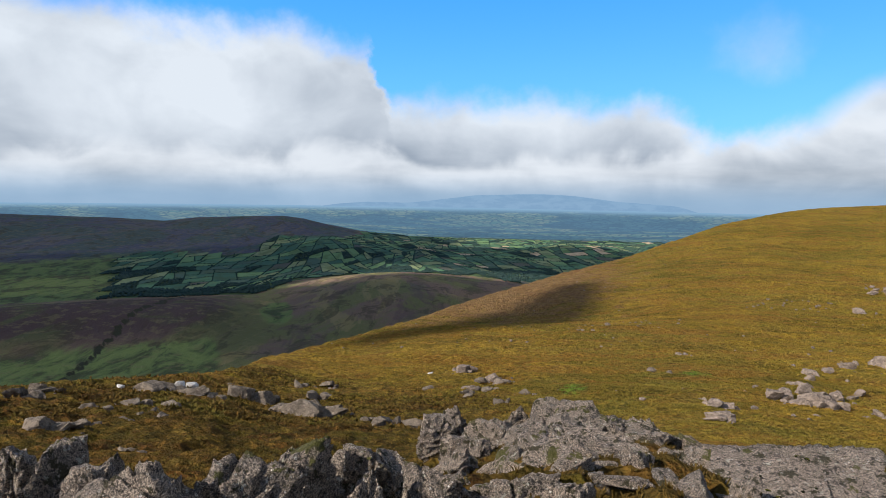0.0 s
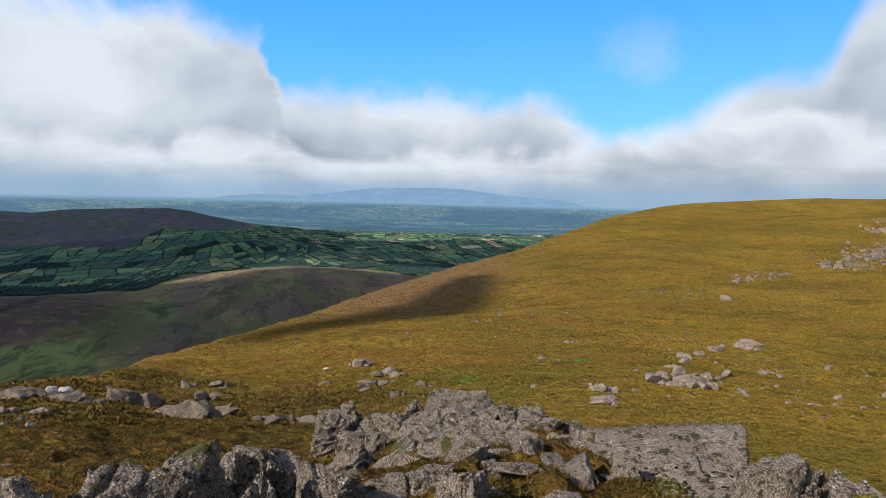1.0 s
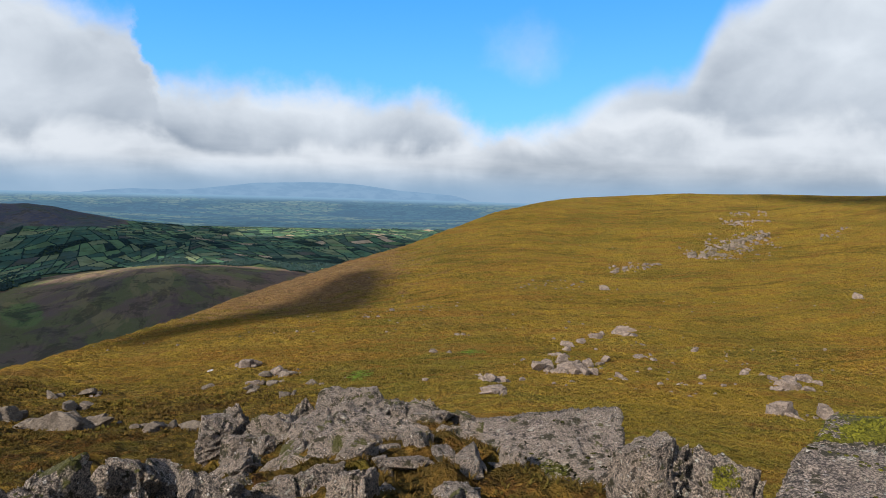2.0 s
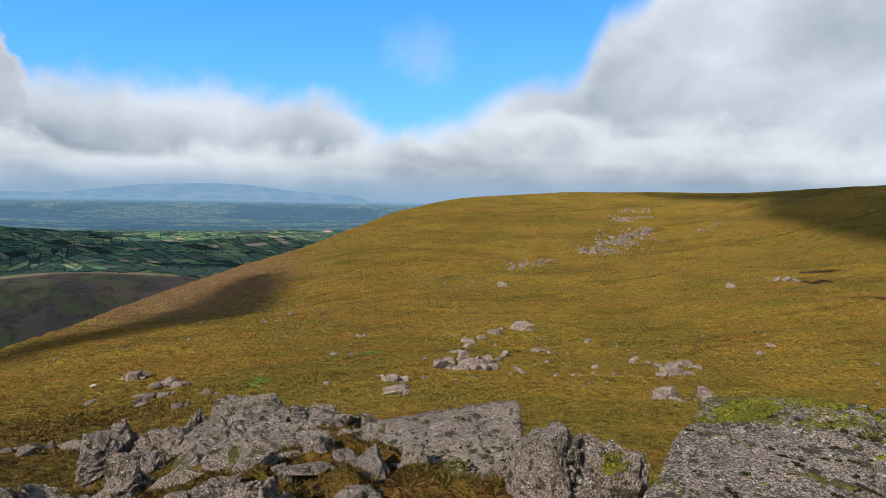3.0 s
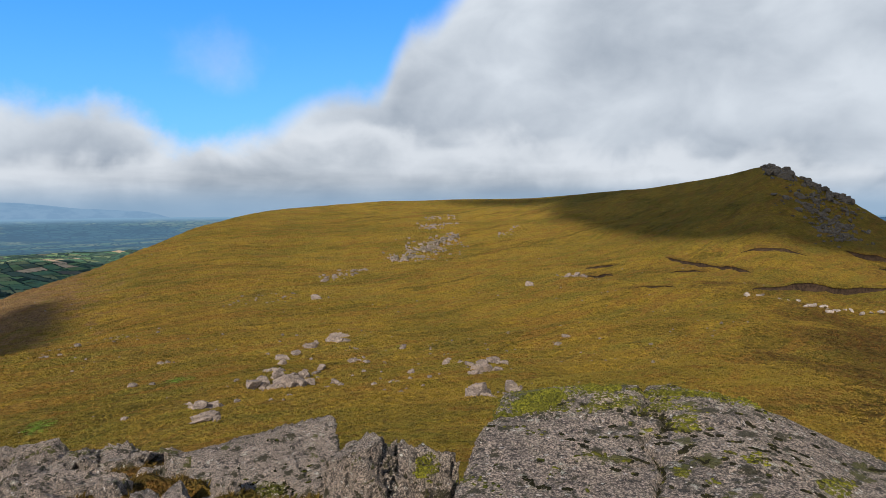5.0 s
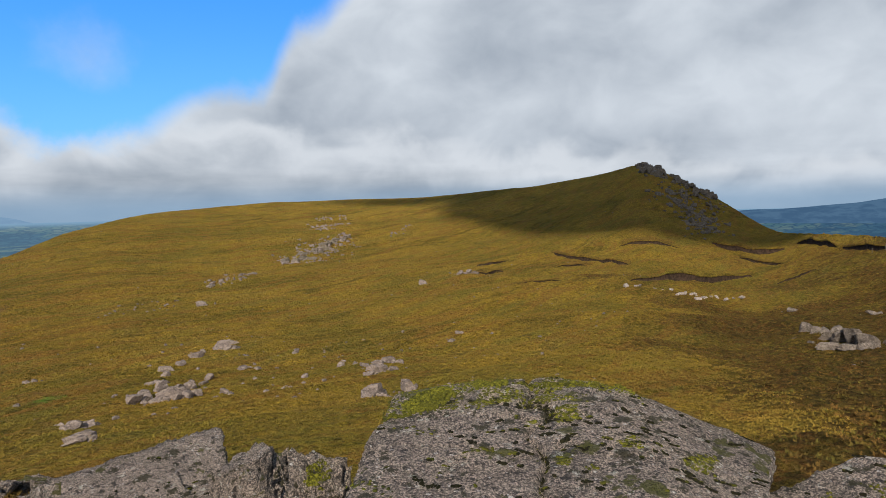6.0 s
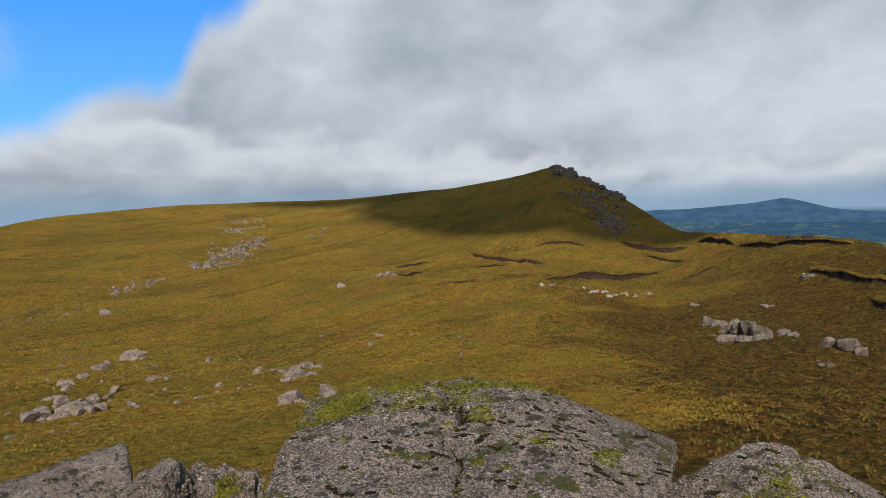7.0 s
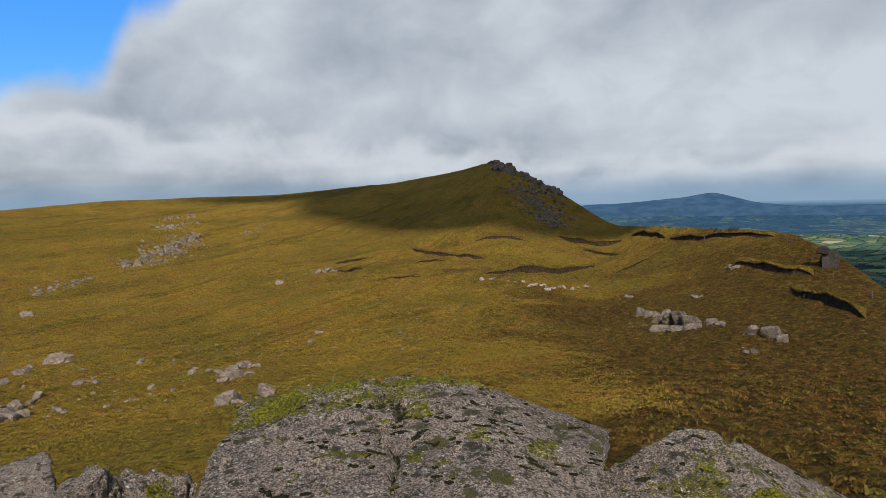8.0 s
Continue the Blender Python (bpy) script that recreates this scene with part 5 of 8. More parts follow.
on_ground(-13.68, 21.71, (0.59, 0.52, 0.44), 293, yaw=50, tilt=24, lean=8, level=4, sink=0.2, label=HEATHER, group=SCATTER, mat=ROCK_FAR, rough=0.045, shard=False)
stone(-14.50, 21.58, 0.29, 3094, HEATHER, SCATTER, mat=ROCK_FAR)
stone(-13.82, 22.43, 0.34, 3095, HEATHER, SCATTER, mat=ROCK_FAR)
on_ground(-14.47, 23.30, (0.82, 0.48, 0.47), 296, yaw=7, tilt=-22, lean=13, level=4, sink=0.2, label=HEATHER, group=SCATTER, mat=ROCK_FAR, rough=0.045, shard=False)
on_ground(-14.21, 23.43, (0.60, 0.52, 0.34), 297, yaw=52, tilt=-0, lean=-3, level=3, sink=0.2, label=HEATHER, group=SCATTER, mat=ROCK_FAR, rough=0.045, shard=True)
on_ground(-13.91, 23.49, (0.52, 0.46, 0.30), 298, yaw=9, tilt=-22, lean=-4, level=3, sink=0.2, label=HEATHER, group=SCATTER, mat=ROCK_FAR, rough=0.045, shard=True)
stone(-13.84, 23.17, 0.26, 3099, HEATHER, SCATTER, mat=ROCK_FAR, heap="strewn_stones")
stone(-14.38, 23.19, 0.27, 3100, HEATHER, SCATTER, mat=ROCK_FAR, heap="strewn_stones")
on_ground(-10.80, 17.27, (0.91, 0.63, 0.57), 301, yaw=-2, tilt=23, lean=-9, level=4, sink=0.2, label=HEATHER, group=SCATTER, mat=ROCK_FAR, rough=0.045, shard=False)
on_ground(-10.38, 17.35, (0.69, 0.57, 0.40), 302, yaw=23, tilt=-9, lean=-11, level=4, sink=0.2, label=HEATHER, group=SCATTER, mat=ROCK_FAR, rough=0.045, shard=True)
on_ground(-10.28, 17.46, (0.62, 0.52, 0.36), 303, yaw=47, tilt=-23, lean=-2, level=4, sink=0.2, label=HEATHER, group=SCATTER, mat=ROCK_FAR, rough=0.045, shard=True)
on_ground(-10.12, 17.75, (0.58, 0.43, 0.43), 304, yaw=8, tilt=23, lean=3, level=4, sink=0.2, label=HEATHER, group=SCATTER, mat=ROCK_FAR, rough=0.045, shard=True)
stone(-9.59, 17.16, 0.27, 3105, HEATHER, SCATTER, mat=ROCK_FAR)
on_ground(-10.31, 18.23, (0.59, 0.39, 0.34), 306, yaw=24, tilt=-15, lean=-6, level=4, sink=0.2, label=HEATHER, group=SCATTER, mat=ROCK_FAR, rough=0.045, shard=True)
on_ground(-10.18, 18.46, (0.33, 0.29, 0.24), 307, yaw=12, tilt=22, lean=-5, level=3, sink=0.2, label=HEATHER, group=SCATTER, mat=ROCK_FAR, rough=0.045, shard=True)
on_ground(-9.96, 18.48, (0.43, 0.27, 0.25), 308, yaw=56, tilt=-1, lean=3, level=3, sink=0.2, label=HEATHER, group=SCATTER, mat=ROCK_FAR, rough=0.045, shard=False)
stone(-9.94, 18.22, 0.22, 3109, HEATHER, SCATTER, mat=ROCK_FAR, heap="strewn_stones")
stone(-10.08, 18.44, 0.23, 3110, HEATHER, SCATTER, mat=ROCK_FAR, heap="strewn_stones")
on_ground(-11.65, 21.23, (0.62, 0.41, 0.32), 311, yaw=37, tilt=-17, lean=-6, level=4, sink=0.2, label=HEATHER, group=SCATTER, mat=ROCK_FAR, rough=0.045, shard=False)
on_ground(-11.30, 21.29, (0.41, 0.24, 0.23), 312, yaw=3, tilt=12, lean=13, level=3, sink=0.2, label=HEATHER, group=SCATTER, mat=ROCK_FAR, rough=0.045, shard=True)
on_ground(-11.06, 21.36, (0.43, 0.35, 0.25), 313, yaw=49, tilt=-14, lean=9, level=3, sink=0.2, label=HEATHER, group=SCATTER, mat=ROCK_FAR, rough=0.045, shard=True)
stone(-11.20, 22.36, 0.27, 3114, HEATHER, SCATTER, mat=ROCK_FAR, heap="strewn_stones")
stone(-12.18, 21.77, 0.29, 3115, HEATHER, SCATTER, mat=ROCK_FAR, heap="strewn_stones")
on_ground(-10.62, 22.05, (0.66, 0.49, 0.38), 316, yaw=20, tilt=-10, lean=-12, level=4, sink=0.2, label=HEATHER, group=SCATTER, mat=ROCK_FAR, rough=0.045, shard=True)
on_ground(-10.35, 22.34, (0.45, 0.25, 0.26), 317, yaw=21, tilt=9, lean=-11, level=3, sink=0.2, label=HEATHER, group=SCATTER, mat=ROCK_FAR, rough=0.045, shard=True)
stone(-10.63, 22.59, 0.12, 3118, HEATHER, SCATTER, mat=ROCK_FAR, heap="strewn_stones")
stone(-10.49, 22.53, 0.19, 3119, HEATHER, SCATTER, mat=ROCK_FAR, heap="strewn_stones")
on_ground(-10.17, 22.43, (0.54, 0.43, 0.31), 320, yaw=43, tilt=-11, lean=3, level=4, sink=0.2, label=HEATHER, group=SCATTER, mat=ROCK_FAR, rough=0.045, shard=False)
on_ground(-9.95, 22.83, (0.33, 0.29, 0.19), 321, yaw=59, tilt=-2, lean=2, level=3, sink=0.2, label=HEATHER, group=SCATTER, mat=ROCK_FAR, rough=0.045, shard=True)
stone(-10.45, 22.74, 0.19, 3122, HEATHER, SCATTER, mat=ROCK_FAR, heap="strewn_stones")
stone(-10.06, 23.07, 0.24, 3123, HEATHER, SCATTER, mat=ROCK_FAR, heap="strewn_stones")
on_ground(-9.43, 22.26, (0.46, 0.38, 0.26), 324, yaw=25, tilt=17, lean=4, level=3, sink=0.2, label=HEATHER, group=SCATTER, mat=ROCK_FAR, rough=0.045, shard=True)
on_ground(-9.12, 22.20, (0.38, 0.30, 0.22), 325, yaw=1, tilt=19, lean=-2, level=3, sink=0.2, label=HEATHER, group=SCATTER, mat=ROCK_FAR, rough=0.045, shard=False)
stone(-9.61, 21.60, 0.20, 3126, HEATHER, SCATTER, mat=ROCK_FAR, heap="strewn_stones")
stone(-9.92, 22.26, 0.16, 3127, HEATHER, SCATTER, mat=ROCK_FAR, heap="strewn_stones")
on_ground(-9.69, 19.54, (0.38, 0.25, 0.22), 328, yaw=22, tilt=-5, lean=7, level=3, sink=0.2, label=HEATHER, group=SCATTER, mat=ROCK_FAR, rough=0.045, shard=True)
on_ground(-9.36, 19.49, (0.22, 0.20, 0.13), 329, yaw=21, tilt=-24, lean=7, level=3, sink=0.2, label=HEATHER, group=SCATTER, mat=ROCK_FAR, rough=0.045, shard=True)
stone(-9.66, 19.40, 0.15, 3130, HEATHER, SCATTER, mat=ROCK_FAR, heap="strewn_stones")
stone(-9.99, 19.26, 0.15, 3131, HEATHER, SCATTER, mat=ROCK_FAR, heap="strewn_stones")
on_ground(-9.48, 20.13, (0.44, 0.36, 0.25), 332, yaw=17, tilt=-3, lean=-12, level=3, sink=0.2, label=HEATHER, group=SCATTER, mat=ROCK_FAR, rough=0.045, shard=True)
on_ground(-9.23, 20.06, (0.26, 0.21, 0.15), 333, yaw=43, tilt=-2, lean=12, level=3, sink=0.2, label=HEATHER, group=SCATTER, mat=ROCK_FAR, rough=0.045, shard=True)
stone(-8.95, 20.28, 0.17, 3134, HEATHER, SCATTER, mat=ROCK_FAR, heap="strewn_stones")
stone(-9.94, 20.39, 0.17, 3135, HEATHER, SCATTER, mat=ROCK_FAR, heap="strewn_stones")
on_ground(-8.73, 20.08, (0.39, 0.32, 0.22), 336, yaw=50, tilt=-3, lean=2, level=3, sink=0.2, label=HEATHER, group=SCATTER, mat=ROCK_FAR, rough=0.045, shard=True)
on_ground(-8.55, 20.03, (0.27, 0.21, 0.16), 337, yaw=35, tilt=18, lean=-8, level=3, sink=0.2, label=HEATHER, group=SCATTER, mat=ROCK_FAR, rough=0.045, shard=True)
stone(-8.91, 20.07, 0.14, 3138, HEATHER, SCATTER, mat=ROCK_FAR, heap="strewn_stones")
stone(-8.75, 20.15, 0.12, 3139, HEATHER, SCATTER, mat=ROCK_FAR, heap="strewn_stones")
stone(-8.83, 20.47, 0.13, 3140, HEATHER, SCATTER, mat=ROCK_FAR, heap="strewn_stones")
on_ground(-9.37, 21.05, (0.44, 0.31, 0.25), 341, yaw=51, tilt=-3, lean=7, level=3, sink=0.2, label=HEATHER, group=SCATTER, mat=ROCK_FAR, rough=0.045, shard=True)
stone(-9.41, 20.90, 0.09, 3142, HEATHER, SCATTER, mat=ROCK_FAR, heap="strewn_stones")
stone(-9.38, 21.17, 0.11, 3143, HEATHER, SCATTER, mat=ROCK_FAR, heap="strewn_stones")
on_ground(-3.69, 26.81, (0.37, 0.33, 0.28), 344, yaw=-3, tilt=21, lean=0, level=3, sink=0.2, label=HEATHER, group=SCATTER, mat=ROCK_FAR, rough=0.045, shard=False)
on_ground(-3.46, 26.78, (0.34, 0.27, 0.19), 345, yaw=-14, tilt=-12, lean=4, level=3, sink=0.2, label=HEATHER, group=SCATTER, mat=ROCK_FAR, rough=0.045, shard=True)
stone(-3.67, 26.99, 0.13, 3146, HEATHER, SCATTER, mat=ROCK_FAR, heap="strewn_stones")
on_ground(-7.22, 14.60, (0.26, 0.18, 0.15), 347, yaw=14, tilt=-8, lean=-2, level=3, sink=0.2, label=HEATHER, group=SCATTER, mat=ROCK_FAR, rough=0.045, shard=True)
on_ground(-7.05, 14.66, (0.21, 0.13, 0.12), 348, yaw=24, tilt=11, lean=1, level=3, sink=0.2, label=HEATHER, group=SCATTER, mat=ROCK_FAR, rough=0.045, shard=True)
stone(-7.24, 14.37, 0.06, 3149, HEATHER, SCATTER, mat=ROCK_FAR, heap="strewn_stones")
stone(-6.93, 14.67, 0.05, 3150, HEATHER, SCATTER, mat=ROCK_FAR, heap="strewn_stones")
on_ground(-6.39, 13.72, (0.32, 0.22, 0.18), 351, yaw=30, tilt=-1, lean=2, level=3, sink=0.2, label=HEATHER, group=SCATTER, mat=ROCK_FAR, rough=0.045, shard=False)
stone(-6.37, 13.83, 0.06, 3152, HEATHER, SCATTER, mat=ROCK_FAR, heap="strewn_stones")
stone(-6.42, 13.53, 0.07, 3153, HEATHER, SCATTER, mat=ROCK_FAR, heap="strewn_stones")
on_ground(-0.71, 39.42, (0.74, 0.43, 0.43), 354, yaw=21, tilt=19, lean=-13, level=3, sink=0.2, label=HEATHER, group=SCATTER, mat=ROCK_FAR, rough=0.045, shard=False)
stone(-0.72, 39.32, 0.10, 3155, HEATHER, SCATTER, mat=ROCK_FAR, heap="strewn_stones")
on_ground(-10.38, 31.90, (0.52, 0.41, 0.30), 356, yaw=44, tilt=17, lean=10, level=3, sink=0.2, label=HEATHER, group=SCATTER, mat=ROCK_FAR, rough=0.045, shard=False)
stone(-10.20, 31.92, 0.14, 3157, HEATHER, SCATTER, mat=ROCK_FAR, heap="strewn_stones")
stone(-9.93, 31.73, 0.08, 3158, HEATHER, SCATTER, mat=ROCK_FAR, heap="strewn_stones")
stone(-10.66, 31.79, 0.14, 3159, HEATHER, SCATTER, mat=ROCK_FAR, heap="strewn_stones")
on_ground(1.47, 36.80, (0.78, 0.51, 0.58), 360, yaw=7, tilt=3, lean=-7, level=3, sink=0.2, label=HEATHER, group=SCATTER, mat=ROCK_FAR, rough=0.045, shard=True)
on_ground(1.84, 36.75, (0.58, 0.50, 0.43), 361, yaw=-26, tilt=20, lean=8, level=3, sink=0.2, label=HEATHER, group=SCATTER, mat=ROCK_FAR, rough=0.045, shard=False)
stone(2.01, 36.83, 0.25, 3162, HEATHER, SCATTER, mat=ROCK_FAR, heap="strewn_stones")
stone(1.94, 37.24, 0.18, 3163, HEATHER, SCATTER, mat=ROCK_FAR, heap="strewn_stones")
on_ground(2.73, 42.90, (0.90, 0.52, 0.52), 364, yaw=-7, tilt=-9, lean=-12, level=3, sink=0.2, label=HEATHER, group=SCATTER, mat=ROCK_FAR, rough=0.045, shard=True)
on_ground(3.23, 42.92, (0.56, 0.44, 0.32), 365, yaw=-20, tilt=15, lean=12, level=3, sink=0.2, label=HEATHER, group=SCATTER, mat=ROCK_FAR, rough=0.045, shard=True)
stone(2.73, 43.87, 0.30, 3166, HEATHER, SCATTER, mat=ROCK_FAR, heap="strewn_stones")
stone(3.21, 43.68, 0.34, 3167, HEATHER, SCATTER, mat=ROCK_FAR, heap="strewn_stones")
stone(3.54, 43.89, 0.25, 3168, HEATHER, SCATTER, mat=ROCK_FAR, heap="strewn_stones")
on_ground(3.86, 42.16, (0.92, 0.82, 0.53), 369, yaw=-27, tilt=11, lean=1, level=3, sink=0.2, label=HEATHER, group=SCATTER, mat=ROCK_FAR, rough=0.045, shard=False)
on_ground(4.37, 42.33, (0.71, 0.59, 0.41), 370, yaw=-15, tilt=-3, lean=15, level=3, sink=0.2, label=HEATHER, group=SCATTER, mat=ROCK_FAR, rough=0.045, shard=False)
stone(4.89, 42.47, 0.26, 3171, HEATHER, SCATTER, mat=ROCK_FAR, heap="strewn_stones")
on_ground(2.84, 37.48, (0.82, 0.73, 0.47), 372, yaw=-4, tilt=19, lean=-0, level=4, sink=0.2, label=HEATHER, group=SCATTER, mat=ROCK_FAR, rough=0.045, shard=False)
on_ground(3.22, 37.39, (0.56, 0.34, 0.32), 373, yaw=-4, tilt=5, lean=-10, level=3, sink=0.2, label=HEATHER, group=SCATTER, mat=ROCK_FAR, rough=0.045, shard=True)
stone(2.06, 37.14, 0.19, 3174, HEATHER, SCATTER, mat=ROCK_FAR, heap="strewn_stones")
stone(3.06, 37.00, 0.29, 3175, HEATHER, SCATTER, mat=ROCK_FAR, heap="strewn_stones")
on_ground(2.90, 31.10, (0.75, 0.60, 0.43), 376, yaw=11, tilt=-14, lean=2, level=4, sink=0.2, label=HEATHER, group=SCATTER, mat=ROCK_FAR, rough=0.045, shard=False)
on_ground(3.30, 31.13, (0.60, 0.49, 0.34), 377, yaw=28, tilt=-8, lean=-13, level=3, sink=0.2, label=HEATHER, group=SCATTER, mat=ROCK_FAR, rough=0.045, shard=True)
stone(2.96, 31.13, 0.17, 3178, HEATHER, SCATTER, mat=ROCK_FAR, heap="strewn_stones")
stone(2.91, 31.43, 0.18, 3179, HEATHER, SCATTER, mat=ROCK_FAR, heap="strewn_stones")
stone(2.51, 31.32, 0.28, 3180, HEATHER, SCATTER, mat=ROCK_FAR, heap="strewn_stones")
on_ground(4.82, 36.52, (0.78, 0.65, 0.45), 381, yaw=22, tilt=13, lean=-2, level=3, sink=0.2, label=HEATHER, group=SCATTER, mat=ROCK_FAR, rough=0.045, shard=True)
stone(5.13, 36.17, 0.12, 3182, HEATHER, SCATTER, mat=ROCK_FAR, heap="strewn_stones")
on_ground(16.86, 47.29, (0.62, 0.54, 0.46), 383, yaw=-44, tilt=20, lean=-0, level=3, sink=0.2, label=HEATHER, group=SCATTER, mat=ROCK_FAR, rough=0.045, shard=False)
stone(17.42, 47.37, 0.16, 3184, HEATHER, SCATTER, mat=ROCK_FAR, heap="strewn_stones")
on_ground(1.53, 34.96, (0.58, 0.49, 0.33), 385, yaw=-7, tilt=-14, lean=-7, level=3, sink=0.2, label=HEATHER, group=SCATTER, mat=ROCK_FAR, rough=0.045, shard=True)
stone(1.18, 35.36, 0.16, 3186, HEATHER, SCATTER, mat=ROCK_FAR, heap="strewn_stones")
on_ground(13.57, 31.60, (0.97, 0.88, 0.64), 387, yaw=-54, tilt=22, lean=-5, level=4, sink=0.2, label=SLOPE, group=SCATTER, mat=ROCK_PINK, rough=0.045, shard=True)
on_ground(14.13, 31.60, (0.75, 0.53, 0.44), 388, yaw=-41, tilt=18, lean=-5, level=4, sink=0.2, label=SLOPE, group=SCATTER, mat=ROCK_PINK, rough=0.045, shard=True)
on_ground(14.32, 31.14, (0.62, 0.46, 0.36), 389, yaw=-17, tilt=-19, lean=-3, level=3, sink=0.2, label=SLOPE, group=SCATTER, mat=ROCK_PINK, rough=0.045, shard=False)
stone(13.89, 31.69, 0.35, 3190, SLOPE, SCATTER, mat=ROCK_PINK)
stone(14.68, 32.57, 0.36, 3191, SLOPE, SCATTER, mat=ROCK_PINK)
stone(13.70, 31.00, 0.41, 3192, SLOPE, SCATTER, mat=ROCK_PINK)
on_ground(11.50, 26.79, (0.81, 0.68, 0.49), 393, yaw=-8, tilt=9, lean=1, level=4, sink=0.2, label=SLOPE, group=SCATTER, mat=ROCK_PINK, rough=0.045, shard=True)
on_ground(11.91, 26.95, (0.65, 0.51, 0.36), 394, yaw=-22, tilt=-11, lean=-13, level=4, sink=0.2, label=SLOPE, group=SCATTER, mat=ROCK_PINK, rough=0.045, shard=False)
on_ground(12.05, 26.58, (0.60, 0.41, 0.34), 395, yaw=-53, tilt=-13, lean=-7, level=3, sink=0.2, label=SLOPE, group=SCATTER, mat=ROCK_PINK, rough=0.045, shard=False)
stone(11.43, 27.08, 0.19, 3196, SLOPE, SCATTER, mat=ROCK_PINK, heap="strewn_stones")
stone(12.11, 26.36, 0.24, 3197, SLOPE, SCATTER, mat=ROCK_PINK, heap="strewn_stones")
stone(11.34, 26.90, 0.18, 3198, SLOPE, SCATTER, mat=ROCK_PINK, heap="strewn_stones")
on_ground(3.42, 43.28, (1.11, 0.88, 0.64), 399, yaw=2, tilt=-1, lean=-13, level=4, sink=0.2, label=SLOPE, group=SCATTER, mat=ROCK_PINK, rough=0.045, shard=False)
on_ground(4.00, 43.52, (0.56, 0.43, 0.32), 400, yaw=-36, tilt=-17, lean=-4, level=3, sink=0.2, label=SLOPE, group=SCATTER, mat=ROCK_PINK, rough=0.045, shard=False)
stone(2.64, 43.80, 0.22, 3201, SLOPE, SCATTER, mat=ROCK_PINK, heap="strewn_stones")
stone(4.94, 44.00, 0.33, 3202, SLOPE, SCATTER, mat=ROCK_PINK, heap="strewn_stones")
on_ground(1.77, 48.85, (1.22, 1.07, 0.70), 403, yaw=18, tilt=-9, lean=10, level=4, sink=0.2, label=SLOPE, group=SCATTER, mat=ROCK_PINK, rough=0.045, shard=False)
on_ground(2.57, 48.87, (0.85, 0.54, 0.49), 404, yaw=13, tilt=-16, lean=13, level=3, sink=0.2, label=SLOPE, group=SCATTER, mat=ROCK_PINK, rough=0.045, shard=True)
stone(1.00, 47.76, 0.26, 3205, SLOPE, SCATTER, mat=ROCK_PINK, heap="strewn_stones")
stone(2.28, 48.28, 0.45, 3206, SLOPE, SCATTER, mat=ROCK_PINK, heap="strewn_stones")
stone(1.15, 49.48, 0.49, 3207, SLOPE, SCATTER, mat=ROCK_PINK, heap="strewn_stones")
on_ground(1.73, 38.26, (0.87, 0.50, 0.50), 408, yaw=-2, tilt=17, lean=-6, level=3, sink=0.2, label=SLOPE, group=SCATTER, mat=ROCK_PINK, rough=0.045, shard=True)
on_ground(2.12, 37.97, (0.60, 0.50, 0.35), 409, yaw=20, tilt=-21, lean=-12, level=3, sink=0.2, label=SLOPE, group=SCATTER, mat=ROCK_PINK, rough=0.045, shard=True)
stone(2.16, 38.97, 0.18, 3210, SLOPE, SCATTER, mat=ROCK_PINK, heap="strewn_stones")
stone(1.43, 39.06, 0.15, 3211, SLOPE, SCATTER, mat=ROCK_PINK, heap="strewn_stones")
on_ground(19.59, 37.49, (1.13, 0.94, 0.65), 412, yaw=-55, tilt=-1, lean=-6, level=4, sink=0.2, label=SLOPE, group=SCATTER, mat=ROCK_PINK, rough=0.045, shard=True)
on_ground(20.11, 37.34, (0.59, 0.42, 0.43), 413, yaw=-45, tilt=2, lean=-15, level=3, sink=0.2, label=SLOPE, group=SCATTER, mat=ROCK_PINK, rough=0.045, shard=True)
stone(20.51, 37.69, 0.17, 3214, SLOPE, SCATTER, mat=ROCK_PINK, heap="strewn_stones")
on_ground(19.92, 35.62, (1.01, 0.58, 0.58), 415, yaw=-35, tilt=14, lean=0, level=4, sink=0.2, label=SLOPE, group=SCATTER, mat=ROCK_PINK, rough=0.045, shard=True)
on_ground(20.25, 35.41, (0.83, 0.63, 0.48), 416, yaw=-37, tilt=8, lean=-6, level=3, sink=0.2, label=SLOPE, group=SCATTER, mat=ROCK_PINK, rough=0.045, shard=False)
stone(19.68, 34.92, 0.18, 3217, SLOPE, SCATTER, mat=ROCK_PINK, heap="strewn_stones")
stone(20.03, 35.86, 0.34, 3218, SLOPE, SCATTER, mat=ROCK_PINK, heap="strewn_stones")
on_ground(20.86, 35.29, (0.99, 0.63, 0.57), 419, yaw=-36, tilt=-19, lean=6, level=4, sink=0.2, label=SLOPE, group=SCATTER, mat=ROCK_PINK, rough=0.045, shard=True)
stone(20.67, 35.94, 0.18, 3220, SLOPE, SCATTER, mat=ROCK_PINK, heap="strewn_stones")
stone(21.22, 35.35, 0.19, 3221, SLOPE, SCATTER, mat=ROCK_PINK, heap="strewn_stones")
stone(21.37, 35.55, 0.14, 3222, SLOPE, SCATTER, mat=ROCK_PINK, heap="strewn_stones")
on_ground(23.76, 40.02, (0.96, 0.79, 0.71), 423, yaw=-54, tilt=24, lean=-13, level=3, sink=0.2, label=SLOPE, group=SCATTER, mat=ROCK_PINK, rough=0.045, shard=True)
on_ground(24.07, 40.05, (0.79, 0.73, 0.46), 424, yaw=-3, tilt=10, lean=11, level=3, sink=0.2, label=SLOPE, group=SCATTER, mat=ROCK_PINK, rough=0.045, shard=True)
